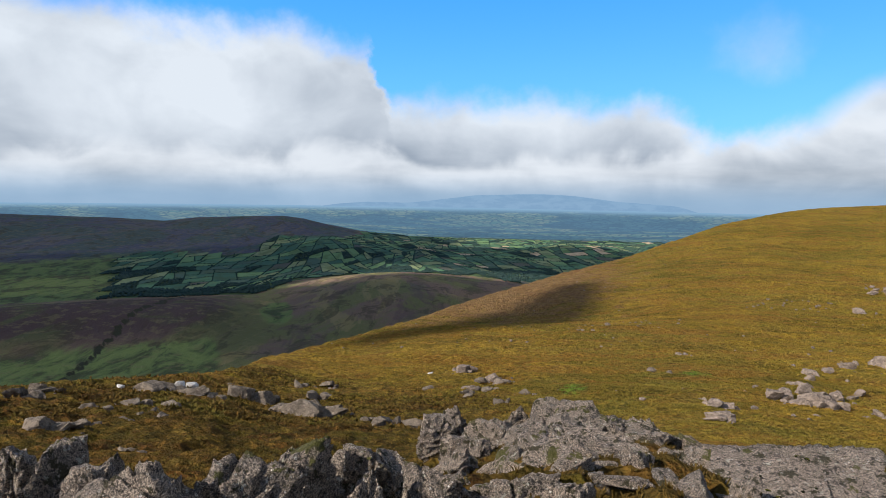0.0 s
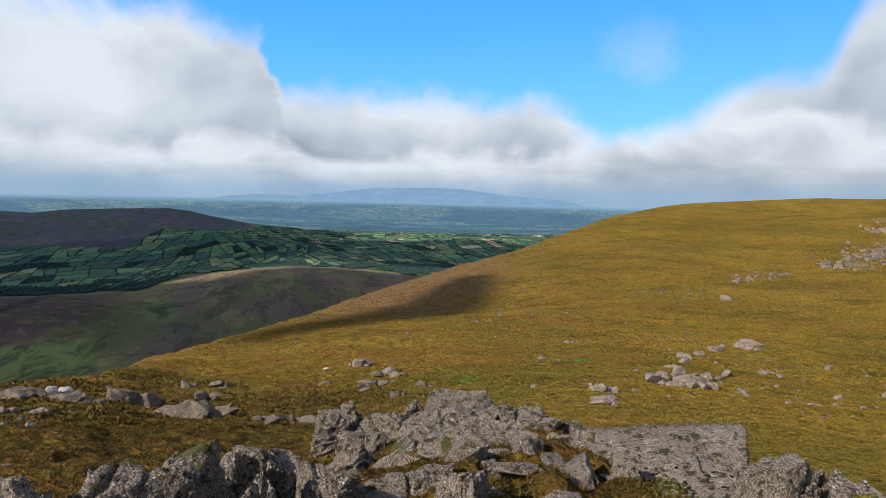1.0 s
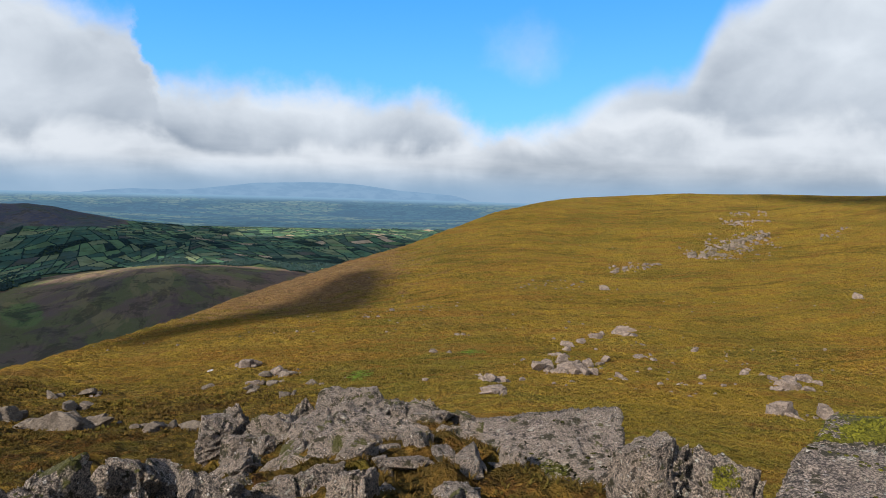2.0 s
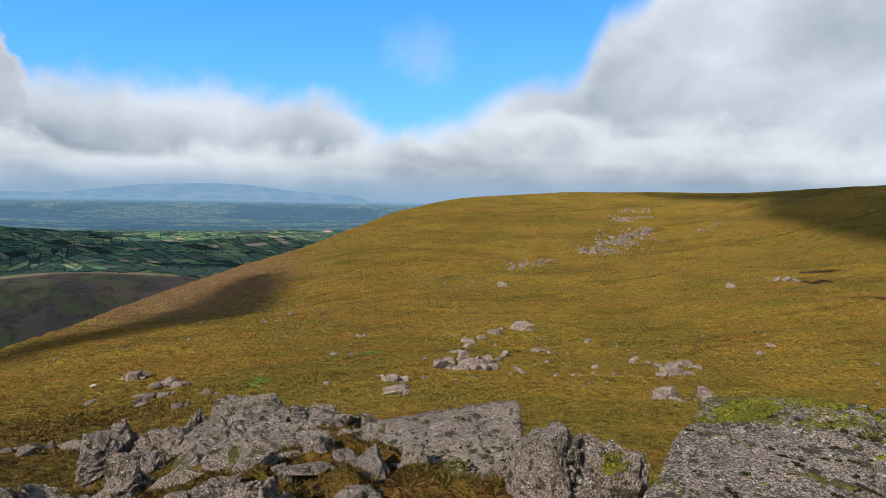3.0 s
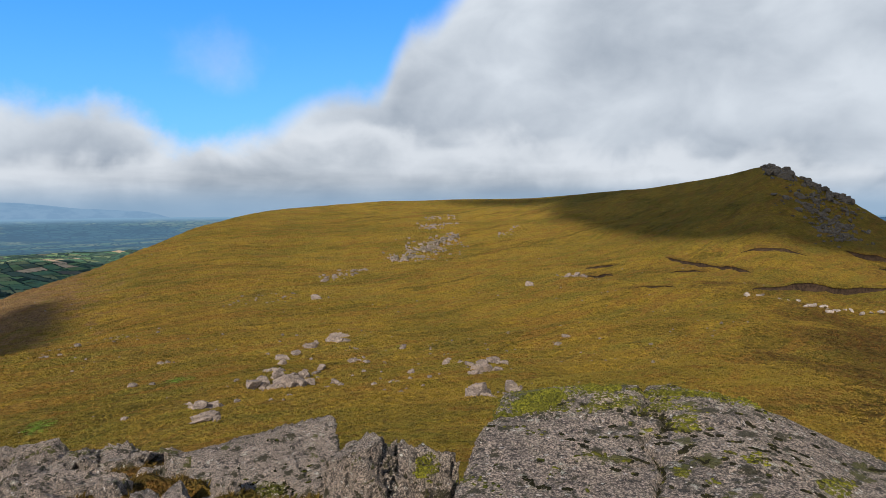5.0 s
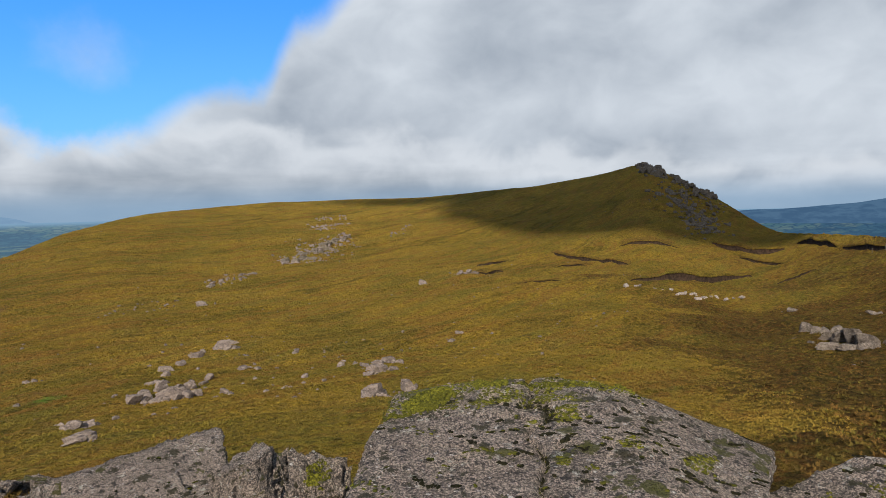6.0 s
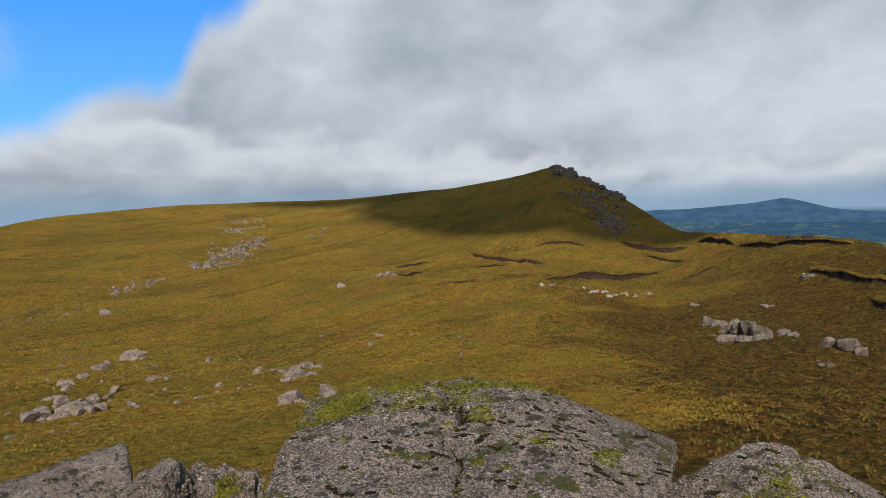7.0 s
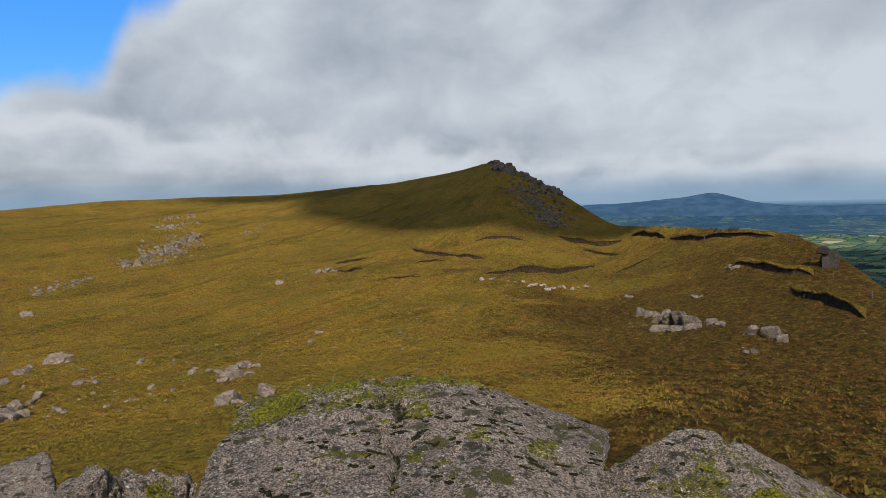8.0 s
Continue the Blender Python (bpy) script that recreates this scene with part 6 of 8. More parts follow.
on_ground(24.59, 39.77, (0.91, 0.62, 0.63), 425, yaw=-39, tilt=23, lean=-1, level=3, sink=0.2, label=SLOPE, group=SCATTER, mat=ROCK_PINK, rough=0.045, shard=False)
stone(24.38, 39.23, 0.44, 3226, SLOPE, SCATTER, mat=ROCK_PINK, heap="strewn_stones")
stone(25.10, 38.79, 0.46, 3227, SLOPE, SCATTER, mat=ROCK_PINK, heap="strewn_stones")
stone(23.52, 40.64, 0.48, 3228, SLOPE, SCATTER, mat=ROCK_PINK, heap="strewn_stones")
on_ground(23.22, 41.19, (0.84, 0.51, 0.48), 429, yaw=-39, tilt=-9, lean=-8, level=3, sink=0.2, label=SLOPE, group=SCATTER, mat=ROCK_PINK, rough=0.045, shard=True)
stone(22.48, 41.17, 0.18, 3230, SLOPE, SCATTER, mat=ROCK_PINK, heap="strewn_stones")
stone(23.29, 41.23, 0.18, 3231, SLOPE, SCATTER, mat=ROCK_PINK, heap="strewn_stones")
stone(23.16, 41.49, 0.15, 3232, SLOPE, SCATTER, mat=ROCK_PINK, heap="strewn_stones")
on_ground(28.12, 48.94, (0.84, 0.68, 0.48), 433, yaw=-43, tilt=4, lean=8, level=3, sink=0.2, label=SLOPE, group=SCATTER, mat=ROCK_PINK, rough=0.045, shard=False)
on_ground(25.13, 44.95, (0.98, 0.60, 0.56), 434, yaw=-31, tilt=-16, lean=8, level=3, sink=0.2, label=SLOPE, group=SCATTER, mat=ROCK_PINK, rough=0.045, shard=True)
on_ground(25.63, 44.81, (0.75, 0.63, 0.43), 435, yaw=-24, tilt=-14, lean=-7, level=3, sink=0.2, label=SLOPE, group=SCATTER, mat=ROCK_PINK, rough=0.045, shard=False)
stone(25.04, 44.71, 0.29, 3236, SLOPE, SCATTER, mat=ROCK_PINK, heap="strewn_stones")
stone(25.08, 45.08, 0.30, 3237, SLOPE, SCATTER, mat=ROCK_PINK, heap="strewn_stones")
on_ground(24.58, 44.99, (0.75, 0.66, 0.43), 438, yaw=-56, tilt=-9, lean=-12, level=3, sink=0.2, label=SLOPE, group=SCATTER, mat=ROCK_PINK, rough=0.045, shard=True)
stone(24.16, 45.02, 0.10, 3239, SLOPE, SCATTER, mat=ROCK_PINK, heap="strewn_stones")
stone(24.46, 45.42, 0.17, 3240, SLOPE, SCATTER, mat=ROCK_PINK, heap="strewn_stones")
on_ground(31.15, 51.90, (1.21, 1.07, 0.69), 441, yaw=-64, tilt=5, lean=-7, level=3, sink=0.2, label=SLOPE, group=SCATTER, mat=ROCK_PINK, rough=0.045, shard=True)
stone(31.43, 52.31, 0.27, 3242, SLOPE, SCATTER, mat=ROCK_PINK, heap="strewn_stones")
stone(31.43, 52.75, 0.19, 3243, SLOPE, SCATTER, mat=ROCK_PINK, heap="strewn_stones")
on_ground(34.98, 55.46, (1.28, 0.95, 0.74), 444, yaw=-62, tilt=9, lean=-3, level=3, sink=0.2, label=SLOPE, group=SCATTER, mat=ROCK_PINK, rough=0.045, shard=True)
stone(35.13, 54.56, 0.33, 3245, SLOPE, SCATTER, mat=ROCK_PINK, heap="strewn_stones")
on_ground(28.85, 44.13, (0.86, 0.58, 0.63), 446, yaw=-59, tilt=2, lean=3, level=3, sink=0.2, label=SLOPE, group=SCATTER, mat=ROCK_PINK, rough=0.045, shard=True)
stone(29.13, 44.61, 0.24, 3247, SLOPE, SCATTER, mat=ROCK_PINK, heap="strewn_stones")
stone(28.45, 43.83, 0.14, 3248, SLOPE, SCATTER, mat=ROCK_PINK, heap="strewn_stones")
on_ground(26.72, 43.08, (0.55, 0.45, 0.41), 449, yaw=-60, tilt=3, lean=-7, level=3, sink=0.2, label=SLOPE, group=SCATTER, mat=ROCK_PINK, rough=0.045, shard=True)
on_ground(26.01, 40.40, (0.77, 0.46, 0.44), 450, yaw=-22, tilt=-1, lean=-12, level=3, sink=0.2, label=SLOPE, group=SCATTER, mat=ROCK_PINK, rough=0.045, shard=True)
stone(25.70, 40.97, 0.12, 3251, SLOPE, SCATTER, mat=ROCK_PINK, heap="strewn_stones")
stone(25.53, 40.16, 0.21, 3252, SLOPE, SCATTER, mat=ROCK_PINK, heap="strewn_stones")
stone(26.16, 40.96, 0.19, 3253, SLOPE, SCATTER, mat=ROCK_PINK, heap="strewn_stones")
on_ground(22.85, 36.25, (0.67, 0.49, 0.49), 454, yaw=-28, tilt=3, lean=2, level=3, sink=0.2, label=SLOPE, group=SCATTER, mat=ROCK_PINK, rough=0.045, shard=False)
stone(23.05, 36.59, 0.15, 3255, SLOPE, SCATTER, mat=ROCK_PINK, heap="strewn_stones")
stone(22.96, 36.68, 0.14, 3256, SLOPE, SCATTER, mat=ROCK_PINK, heap="strewn_stones")
on_ground(21.98, 36.02, (0.82, 0.75, 0.47), 457, yaw=-49, tilt=11, lean=8, level=3, sink=0.2, label=SLOPE, group=SCATTER, mat=ROCK_PINK, rough=0.045, shard=False)
stone(21.73, 36.61, 0.21, 3258, SLOPE, SCATTER, mat=ROCK_PINK, heap="strewn_stones")
stone(21.99, 36.45, 0.22, 3259, SLOPE, SCATTER, mat=ROCK_PINK, heap="strewn_stones")
on_ground(39.05, 57.63, (1.83, 1.49, 1.05), 460, yaw=-60, tilt=22, lean=-2, level=4, sink=0.2, label=SLOPE, group=SCATTER, mat=ROCK_PINK, rough=0.045, shard=True)
on_ground(39.38, 56.62, (1.10, 1.00, 0.66), 461, yaw=-3, tilt=-0, lean=-11, level=3, sink=0.2, label=SLOPE, group=SCATTER, mat=ROCK_PINK, rough=0.045, shard=True)
on_ground(39.73, 56.30, (1.12, 0.95, 0.64), 462, yaw=-66, tilt=16, lean=-2, level=3, sink=0.2, label=SLOPE, group=SCATTER, mat=ROCK_PINK, rough=0.045, shard=True)
stone(37.38, 57.93, 0.60, 3263, SLOPE, SCATTER, mat=ROCK_PINK)
on_ground(32.83, 45.37, (0.82, 0.67, 0.61), 464, yaw=-8, tilt=23, lean=9, level=3, sink=0.2, label=SLOPE, group=SCATTER, mat=ROCK_PINK, rough=0.045, shard=False)
on_ground(33.25, 45.18, (0.57, 0.52, 0.42), 465, yaw=-8, tilt=21, lean=5, level=3, sink=0.2, label=SLOPE, group=SCATTER, mat=ROCK_PINK, rough=0.045, shard=True)
stone(33.67, 45.31, 0.29, 3266, SLOPE, SCATTER, mat=ROCK_PINK, heap="strewn_stones")
stone(32.63, 45.05, 0.17, 3267, SLOPE, SCATTER, mat=ROCK_PINK, heap="strewn_stones")
stone(32.28, 45.29, 0.25, 3268, SLOPE, SCATTER, mat=ROCK_PINK, heap="strewn_stones")
on_ground(33.53, 44.48, (0.74, 0.71, 0.40), 469, yaw=-69, tilt=8, lean=-1, level=3, sink=0.2, label=SLOPE, group=SCATTER, mat=ROCK_PINK, rough=0.045, shard=True)
stone(33.78, 44.74, 0.23, 3270, SLOPE, SCATTER, mat=ROCK_PINK, heap="strewn_stones")
stone(33.95, 44.41, 0.24, 3271, SLOPE, SCATTER, mat=ROCK_PINK, heap="strewn_stones")
on_ground(24.06, 35.06, (0.61, 0.40, 0.35), 472, yaw=-60, tilt=-6, lean=13, level=3, sink=0.2, label=SLOPE, group=SCATTER, mat=ROCK_PINK, rough=0.045, shard=True)
stone(23.90, 34.78, 0.16, 3273, SLOPE, SCATTER, mat=ROCK_PINK, heap="strewn_stones")
stone(23.83, 35.50, 0.11, 3274, SLOPE, SCATTER, mat=ROCK_PINK, heap="strewn_stones")
stone(24.42, 35.01, 0.13, 3275, SLOPE, SCATTER, mat=ROCK_PINK, heap="strewn_stones")
on_ground(41.68, 49.27, (0.80, 0.54, 0.46), 476, yaw=-5, tilt=-1, lean=2, level=3, sink=0.2, label=SLOPE, group=SCATTER, mat=ROCK_PINK, rough=0.045, shard=False)
on_ground(25.24, 23.95, (0.99, 0.90, 0.57), 477, yaw=-73, tilt=-9, lean=1, level=4, sink=0.2, label=SLOPE, group=SCATTER, mat=ROCK_PINK, rough=0.045, shard=False)
on_ground(25.54, 23.55, (0.69, 0.53, 0.39), 478, yaw=-67, tilt=4, lean=2, level=4, sink=0.2, label=SLOPE, group=SCATTER, mat=ROCK_PINK, rough=0.045, shard=True)
stone(24.95, 24.00, 0.33, 3279, SLOPE, SCATTER, mat=ROCK_PINK, heap="strewn_stones")
on_ground(24.86, 22.46, (0.73, 0.51, 0.42), 480, yaw=-35, tilt=4, lean=14, level=4, sink=0.2, label=SLOPE, group=SCATTER, mat=ROCK_PINK, rough=0.045, shard=True)
on_ground(25.06, 22.25, (0.49, 0.43, 0.28), 481, yaw=-47, tilt=-23, lean=10, level=3, sink=0.2, label=SLOPE, group=SCATTER, mat=ROCK_PINK, rough=0.045, shard=True)
stone(24.25, 22.63, 0.21, 3282, SLOPE, SCATTER, mat=ROCK_PINK, heap="strewn_stones")
stone(24.96, 21.97, 0.16, 3283, SLOPE, SCATTER, mat=ROCK_PINK, heap="strewn_stones")
on_ground(28.75, 24.22, (0.97, 0.87, 0.72), 484, yaw=-75, tilt=2, lean=-14, level=4, sink=0.2, label=SLOPE, group=SCATTER, mat=ROCK_PINK, rough=0.045, shard=False)
on_ground(29.02, 23.89, (0.61, 0.40, 0.35), 485, yaw=-19, tilt=17, lean=-13, level=4, sink=0.2, label=SLOPE, group=SCATTER, mat=ROCK_PINK, rough=0.045, shard=True)
stone(29.77, 24.00, 0.27, 3286, SLOPE, SCATTER, mat=ROCK_PINK, heap="strewn_stones")
stone(27.97, 24.51, 0.28, 3287, SLOPE, SCATTER, mat=ROCK_PINK, heap="strewn_stones")
stone(28.07, 24.13, 0.30, 3288, SLOPE, SCATTER, mat=ROCK_PINK, heap="strewn_stones")
on_ground(36.41, 33.46, (1.19, 0.84, 0.68), 489, yaw=-54, tilt=-9, lean=4, level=4, sink=0.2, label=SLOPE, group=SCATTER, mat=ROCK_PINK, rough=0.045, shard=True)
on_ground(36.70, 33.31, (1.03, 0.88, 0.51), 490, yaw=-57, tilt=-18, lean=-13, level=4, sink=0.2, label=SLOPE, group=SCATTER, mat=ROCK_PINK, rough=0.045, shard=True)
on_ground(37.07, 32.62, (0.96, 0.61, 0.45), 491, yaw=-36, tilt=-14, lean=10, level=3, sink=0.2, label=SLOPE, group=SCATTER, mat=ROCK_PINK, rough=0.045, shard=True)
stone(37.10, 35.59, 0.42, 3292, SLOPE, SCATTER, mat=ROCK_PINK)
stone(38.15, 32.08, 0.53, 3293, SLOPE, SCATTER, mat=ROCK_PINK)
on_ground(36.78, 35.34, (0.89, 0.69, 0.51), 494, yaw=-80, tilt=-12, lean=5, level=3, sink=0.2, label=SLOPE, group=SCATTER, mat=ROCK_PINK, rough=0.045, shard=True)
on_ground(37.21, 35.26, (0.50, 0.33, 0.29), 495, yaw=-33, tilt=-17, lean=-2, level=3, sink=0.2, label=SLOPE, group=SCATTER, mat=ROCK_PINK, rough=0.045, shard=True)
stone(37.20, 36.37, 0.31, 3296, SLOPE, SCATTER, mat=ROCK_PINK, heap="strewn_stones")
stone(37.53, 34.70, 0.31, 3297, SLOPE, SCATTER, mat=ROCK_PINK, heap="strewn_stones")
on_ground(33.26, 31.47, (0.88, 0.50, 0.50), 498, yaw=-59, tilt=9, lean=-7, level=3, sink=0.2, label=SLOPE, group=SCATTER, mat=ROCK_PINK, rough=0.045, shard=True)
on_ground(33.61, 31.18, (0.55, 0.47, 0.31), 499, yaw=-60, tilt=-17, lean=2, level=3, sink=0.2, label=SLOPE, group=SCATTER, mat=ROCK_PINK, rough=0.045, shard=True)
stone(34.26, 31.61, 0.25, 3300, SLOPE, SCATTER, mat=ROCK_PINK, heap="strewn_stones")
on_ground(39.55, 35.39, (1.34, 0.83, 0.77), 501, yaw=-21, tilt=-4, lean=-4, level=4, sink=0.2, label=SLOPE, group=SCATTER, mat=ROCK_PINK, rough=0.045, shard=False)
on_ground(39.81, 35.01, (0.89, 0.64, 0.51), 502, yaw=-50, tilt=-22, lean=-1, level=3, sink=0.2, label=SLOPE, group=SCATTER, mat=ROCK_PINK, rough=0.045, shard=False)
on_ground(40.06, 34.47, (0.73, 0.41, 0.42), 503, yaw=-21, tilt=15, lean=10, level=3, sink=0.2, label=SLOPE, group=SCATTER, mat=ROCK_PINK, rough=0.045, shard=False)
stone(39.67, 34.91, 0.41, 3304, SLOPE, SCATTER, mat=ROCK_PINK, heap="strewn_stones")
stone(39.20, 36.18, 0.44, 3305, SLOPE, SCATTER, mat=ROCK_PINK, heap="strewn_stones")
on_ground(30.65, 35.28, (0.66, 0.52, 0.49), 506, yaw=-36, tilt=21, lean=-14, level=3, sink=0.2, label=SLOPE, group=SCATTER, mat=ROCK_PINK, rough=0.045, shard=True)
on_ground(37.36, 38.49, (0.71, 0.61, 0.54), 507, yaw=-57, tilt=3, lean=13, level=3, sink=0.2, label=SLOPE, group=SCATTER, mat=ROCK_PINK, rough=0.045, shard=False)
stone(37.84, 38.84, 0.13, 3308, SLOPE, SCATTER, mat=ROCK_PINK, heap="strewn_stones")
stone(37.25, 38.75, 0.18, 3309, SLOPE, SCATTER, mat=ROCK_PINK, heap="strewn_stones")
on_ground(37.85, 37.35, (0.72, 0.60, 0.41), 510, yaw=-35, tilt=10, lean=-5, level=3, sink=0.2, label=SLOPE, group=SCATTER, mat=ROCK_PINK, rough=0.045, shard=False)
on_ground(96.75, 77.51, (1.61, 0.97, 0.99), 511, yaw=-69, tilt=21, lean=11, level=3, sink=0.2, label=SLOPE, group=SCATTER, mat=ROCK_PINK, rough=0.045, shard=True)
stone(97.80, 78.32, 0.40, 3312, SLOPE, SCATTER, mat=ROCK_PINK, heap="strewn_stones")
stone(96.31, 76.14, 0.52, 3313, SLOPE, SCATTER, mat=ROCK_PINK, heap="strewn_stones")
stone(96.71, 76.93, 0.49, 3314, SLOPE, SCATTER, mat=ROCK_PINK, heap="strewn_stones")
on_ground(112.73, 77.85, (1.59, 1.06, 1.18), 515, yaw=-47, tilt=3, lean=-12, level=3, sink=0.2, label=SLOPE, group=SCATTER, mat=ROCK_PINK, rough=0.045, shard=True)
on_ground(112.60, 76.23, (1.68, 1.46, 0.96), 516, yaw=-72, tilt=13, lean=-10, level=3, sink=0.2, label=SLOPE, group=SCATTER, mat=ROCK_PINK, rough=0.045, shard=False)
stone(112.95, 80.30, 0.42, 3317, SLOPE, SCATTER, mat=ROCK_PINK, heap="strewn_stones")
stone(112.04, 75.08, 0.85, 3318, SLOPE, SCATTER, mat=ROCK_PINK, heap="strewn_stones")
on_ground(108.88, 77.56, (1.83, 1.40, 0.93), 519, yaw=-51, tilt=15, lean=-5, level=3, sink=0.2, label=SLOPE, group=SCATTER, mat=ROCK_PINK, rough=0.045, shard=True)
on_ground(110.14, 76.99, (1.30, 0.86, 0.75), 520, yaw=-66, tilt=13, lean=13, level=3, sink=0.2, label=SLOPE, group=SCATTER, mat=ROCK_PINK, rough=0.045, shard=True)
stone(109.70, 80.47, 0.66, 3321, SLOPE, SCATTER, mat=ROCK_PINK, heap="strewn_stones")
stone(108.97, 78.79, 0.52, 3322, SLOPE, SCATTER, mat=ROCK_PINK, heap="strewn_stones")
on_ground(56.03, 39.87, (0.92, 0.64, 0.53), 523, yaw=-59, tilt=-7, lean=-5, level=3, sink=0.2, label=SLOPE, group=SCATTER, mat=ROCK_PINK, rough=0.045, shard=True)
stone(56.10, 40.17, 0.13, 3324, SLOPE, SCATTER, mat=ROCK_PINK, heap="strewn_stones")
stone(55.68, 40.05, 0.20, 3325, SLOPE, SCATTER, mat=ROCK_PINK, heap="strewn_stones")
on_ground(63.00, 97.96, (1.62, 1.36, 0.93), 526, yaw=-46, tilt=5, lean=5, level=3, sink=0.2, label=SLOPE, group=SCATTER, mat=ROCK_PINK, rough=0.045, shard=True)
on_ground(63.62, 97.55, (0.76, 0.58, 0.44), 527, yaw=-16, tilt=-13, lean=-1, level=3, sink=0.2, label=SLOPE, group=SCATTER, mat=ROCK_PINK, rough=0.045, shard=False)
stone(62.85, 96.73, 0.61, 3328, SLOPE, SCATTER, mat=ROCK_PINK, heap="strewn_stones")
stone(64.70, 96.49, 0.56, 3329, SLOPE, SCATTER, mat=ROCK_PINK, heap="strewn_stones")
on_ground(22.20, 60.18, (0.65, 0.48, 0.39), 530, yaw=-16, tilt=-24, lean=-9, level=3, sink=0.2, label=SLOPE, group=SCATTER, mat=ROCK_PINK, rough=0.045, shard=False)
on_ground(22.78, 60.04, (0.63, 0.61, 0.33), 531, yaw=11, tilt=11, lean=-6, level=3, sink=0.2, label=SLOPE, group=SCATTER, mat=ROCK_PINK, rough=0.045, shard=False)
stone(22.84, 60.39, 0.28, 3332, SLOPE, SCATTER, mat=ROCK_PINK, heap="strewn_stones")
stone(23.14, 59.49, 0.22, 3333, SLOPE, SCATTER, mat=ROCK_PINK, heap="strewn_stones")
on_ground(16.07, 49.05, (0.73, 0.62, 0.42), 534, yaw=10, tilt=22, lean=-8, level=3, sink=0.2, label=SLOPE, group=SCATTER, mat=ROCK_PINK, rough=0.045, shard=True)
stone(16.47, 48.97, 0.11, 3335, SLOPE, SCATTER, mat=ROCK_PINK, heap="strewn_stones")
stone(16.12, 49.45, 0.23, 3336, SLOPE, SCATTER, mat=ROCK_PINK, heap="strewn_stones")
on_ground(42.19, 49.88, (0.86, 0.65, 0.40), 537, yaw=-11, tilt=-20, lean=7, level=3, sink=0.2, label=SLOPE, group=SCATTER, mat=ROCK_PINK, rough=0.045, shard=True)
stone(42.95, 49.61, 0.19, 3338, SLOPE, SCATTER, mat=ROCK_PINK, heap="strewn_stones")
stone(42.06, 49.79, 0.13, 3339, SLOPE, SCATTER, mat=ROCK_PINK, heap="strewn_stones")
on_ground(72.96, 9.86, (1.15, 0.62, 1.50), 540, yaw=-79, tilt=28, lean=9, level=3, sink=0.2, label=SLOPE, group=SCATTER, mat=ROCK_FAR, rough=0.045, shard=False)
on_ground(73.11, 9.03, (1.03, 0.41, 0.95), 541, yaw=-67, tilt=-34, lean=-13, level=3, sink=0.2, label=SLOPE, group=SCATTER, mat=ROCK_FAR, rough=0.045, shard=True)
stone(74.72, 8.13, 0.31, 3342, SLOPE, SCATTER, mat=ROCK_FAR, heap="strewn_stones")
stone(72.25, 9.26, 0.50, 3343, SLOPE, SCATTER, mat=ROCK_FAR, heap="strewn_stones")
stone(68.01, 8.19, 0.38, 3346, SLOPE, SCATTER, mat=ROCK_FAR, heap="strewn_stones")
stone(67.77, 2.83, 0.50, 3350, SLOPE, SCATTER, mat=ROCK_FAR)
stone(64.83, 2.57, 0.70, 3351, SLOPE, SCATTER, mat=ROCK_FAR)
stone(66.41, 8.52, 0.77, 3355, SLOPE, SCATTER, mat=ROCK_FAR)
stone(55.47, 5.29, 0.35, 3359, SLOPE, SCATTER, mat=ROCK_FAR, heap="strewn_stones")
stone(55.90, 3.85, 0.37, 3360, SLOPE, SCATTER, mat=ROCK_FAR, heap="strewn_stones")
stone(55.28, 1.62, 0.44, 3364, SLOPE, SCATTER, mat=ROCK_FAR)
stone(54.82, 4.27, 0.50, 3365, SLOPE, SCATTER, mat=ROCK_FAR)
stone(49.58, -0.40, 0.42, 3369, SLOPE, SCATTER, mat=ROCK_FAR, heap="strewn_stones")
stone(51.52, -0.30, 0.46, 3370, SLOPE, SCATTER, mat=ROCK_FAR, heap="strewn_stones")
stone(49.85, -0.87, 0.62, 3374, SLOPE, SCATTER, mat=ROCK_FAR)
on_ground(64.24, 1.70, (1.10, 0.87, 0.63), 575, yaw=-98, tilt=-9, lean=-5, level=3, sink=0.2, label=SLOPE, group=SCATTER, mat=ROCK_FAR, rough=0.045, shard=False)
stone(63.65, 1.40, 0.30, 3376, SLOPE, SCATTER, mat=ROCK_FAR, heap="strewn_stones")
stone(65.01, 0.72, 0.28, 3377, SLOPE, SCATTER, mat=ROCK_FAR, heap="strewn_stones")
on_ground(96.17, 14.65, (1.43, 1.01, 0.77), 578, yaw=-83, tilt=-17, lean=11, level=3, sink=0.2, label=SLOPE, group=SCATTER, mat=ROCK_FAR, rough=0.045, shard=True)
stone(97.31, 16.05, 0.25, 3379, SLOPE, SCATTER, mat=ROCK_FAR, heap="strewn_stones")
stone(95.84, 14.35, 0.21, 3380, SLOPE, SCATTER, mat=ROCK_FAR, heap="strewn_stones")
on_ground(105.05, 38.62, (1.08, 0.62, 0.62), 581, yaw=-98, tilt=-4, lean=1, level=3, sink=0.2, label=PALE, group=SCATTER, mat=ROCK_FAR, rough=0.045, shard=True)
on_ground(53.12, 38.82, (0.92, 0.64, 0.40), 582, yaw=-29, tilt=-9, lean=13, level=3, sink=0.2, label=PALE, group=SCATTER, mat=ROCK_FAR, rough=0.045, shard=False)
stone(52.77, 38.60, 0.25, 3383, PALE, SCATTER, mat=ROCK_FAR, heap="strewn_stones")
on_ground(103.62, 1.65, (1.27, 0.66, 0.72), 584, yaw=-117, tilt=28, lean=7, level=3, sink=0.2, label=SLOPE, group=SCATTER, mat=ROCK_FAR, rough=0.045, shard=True)
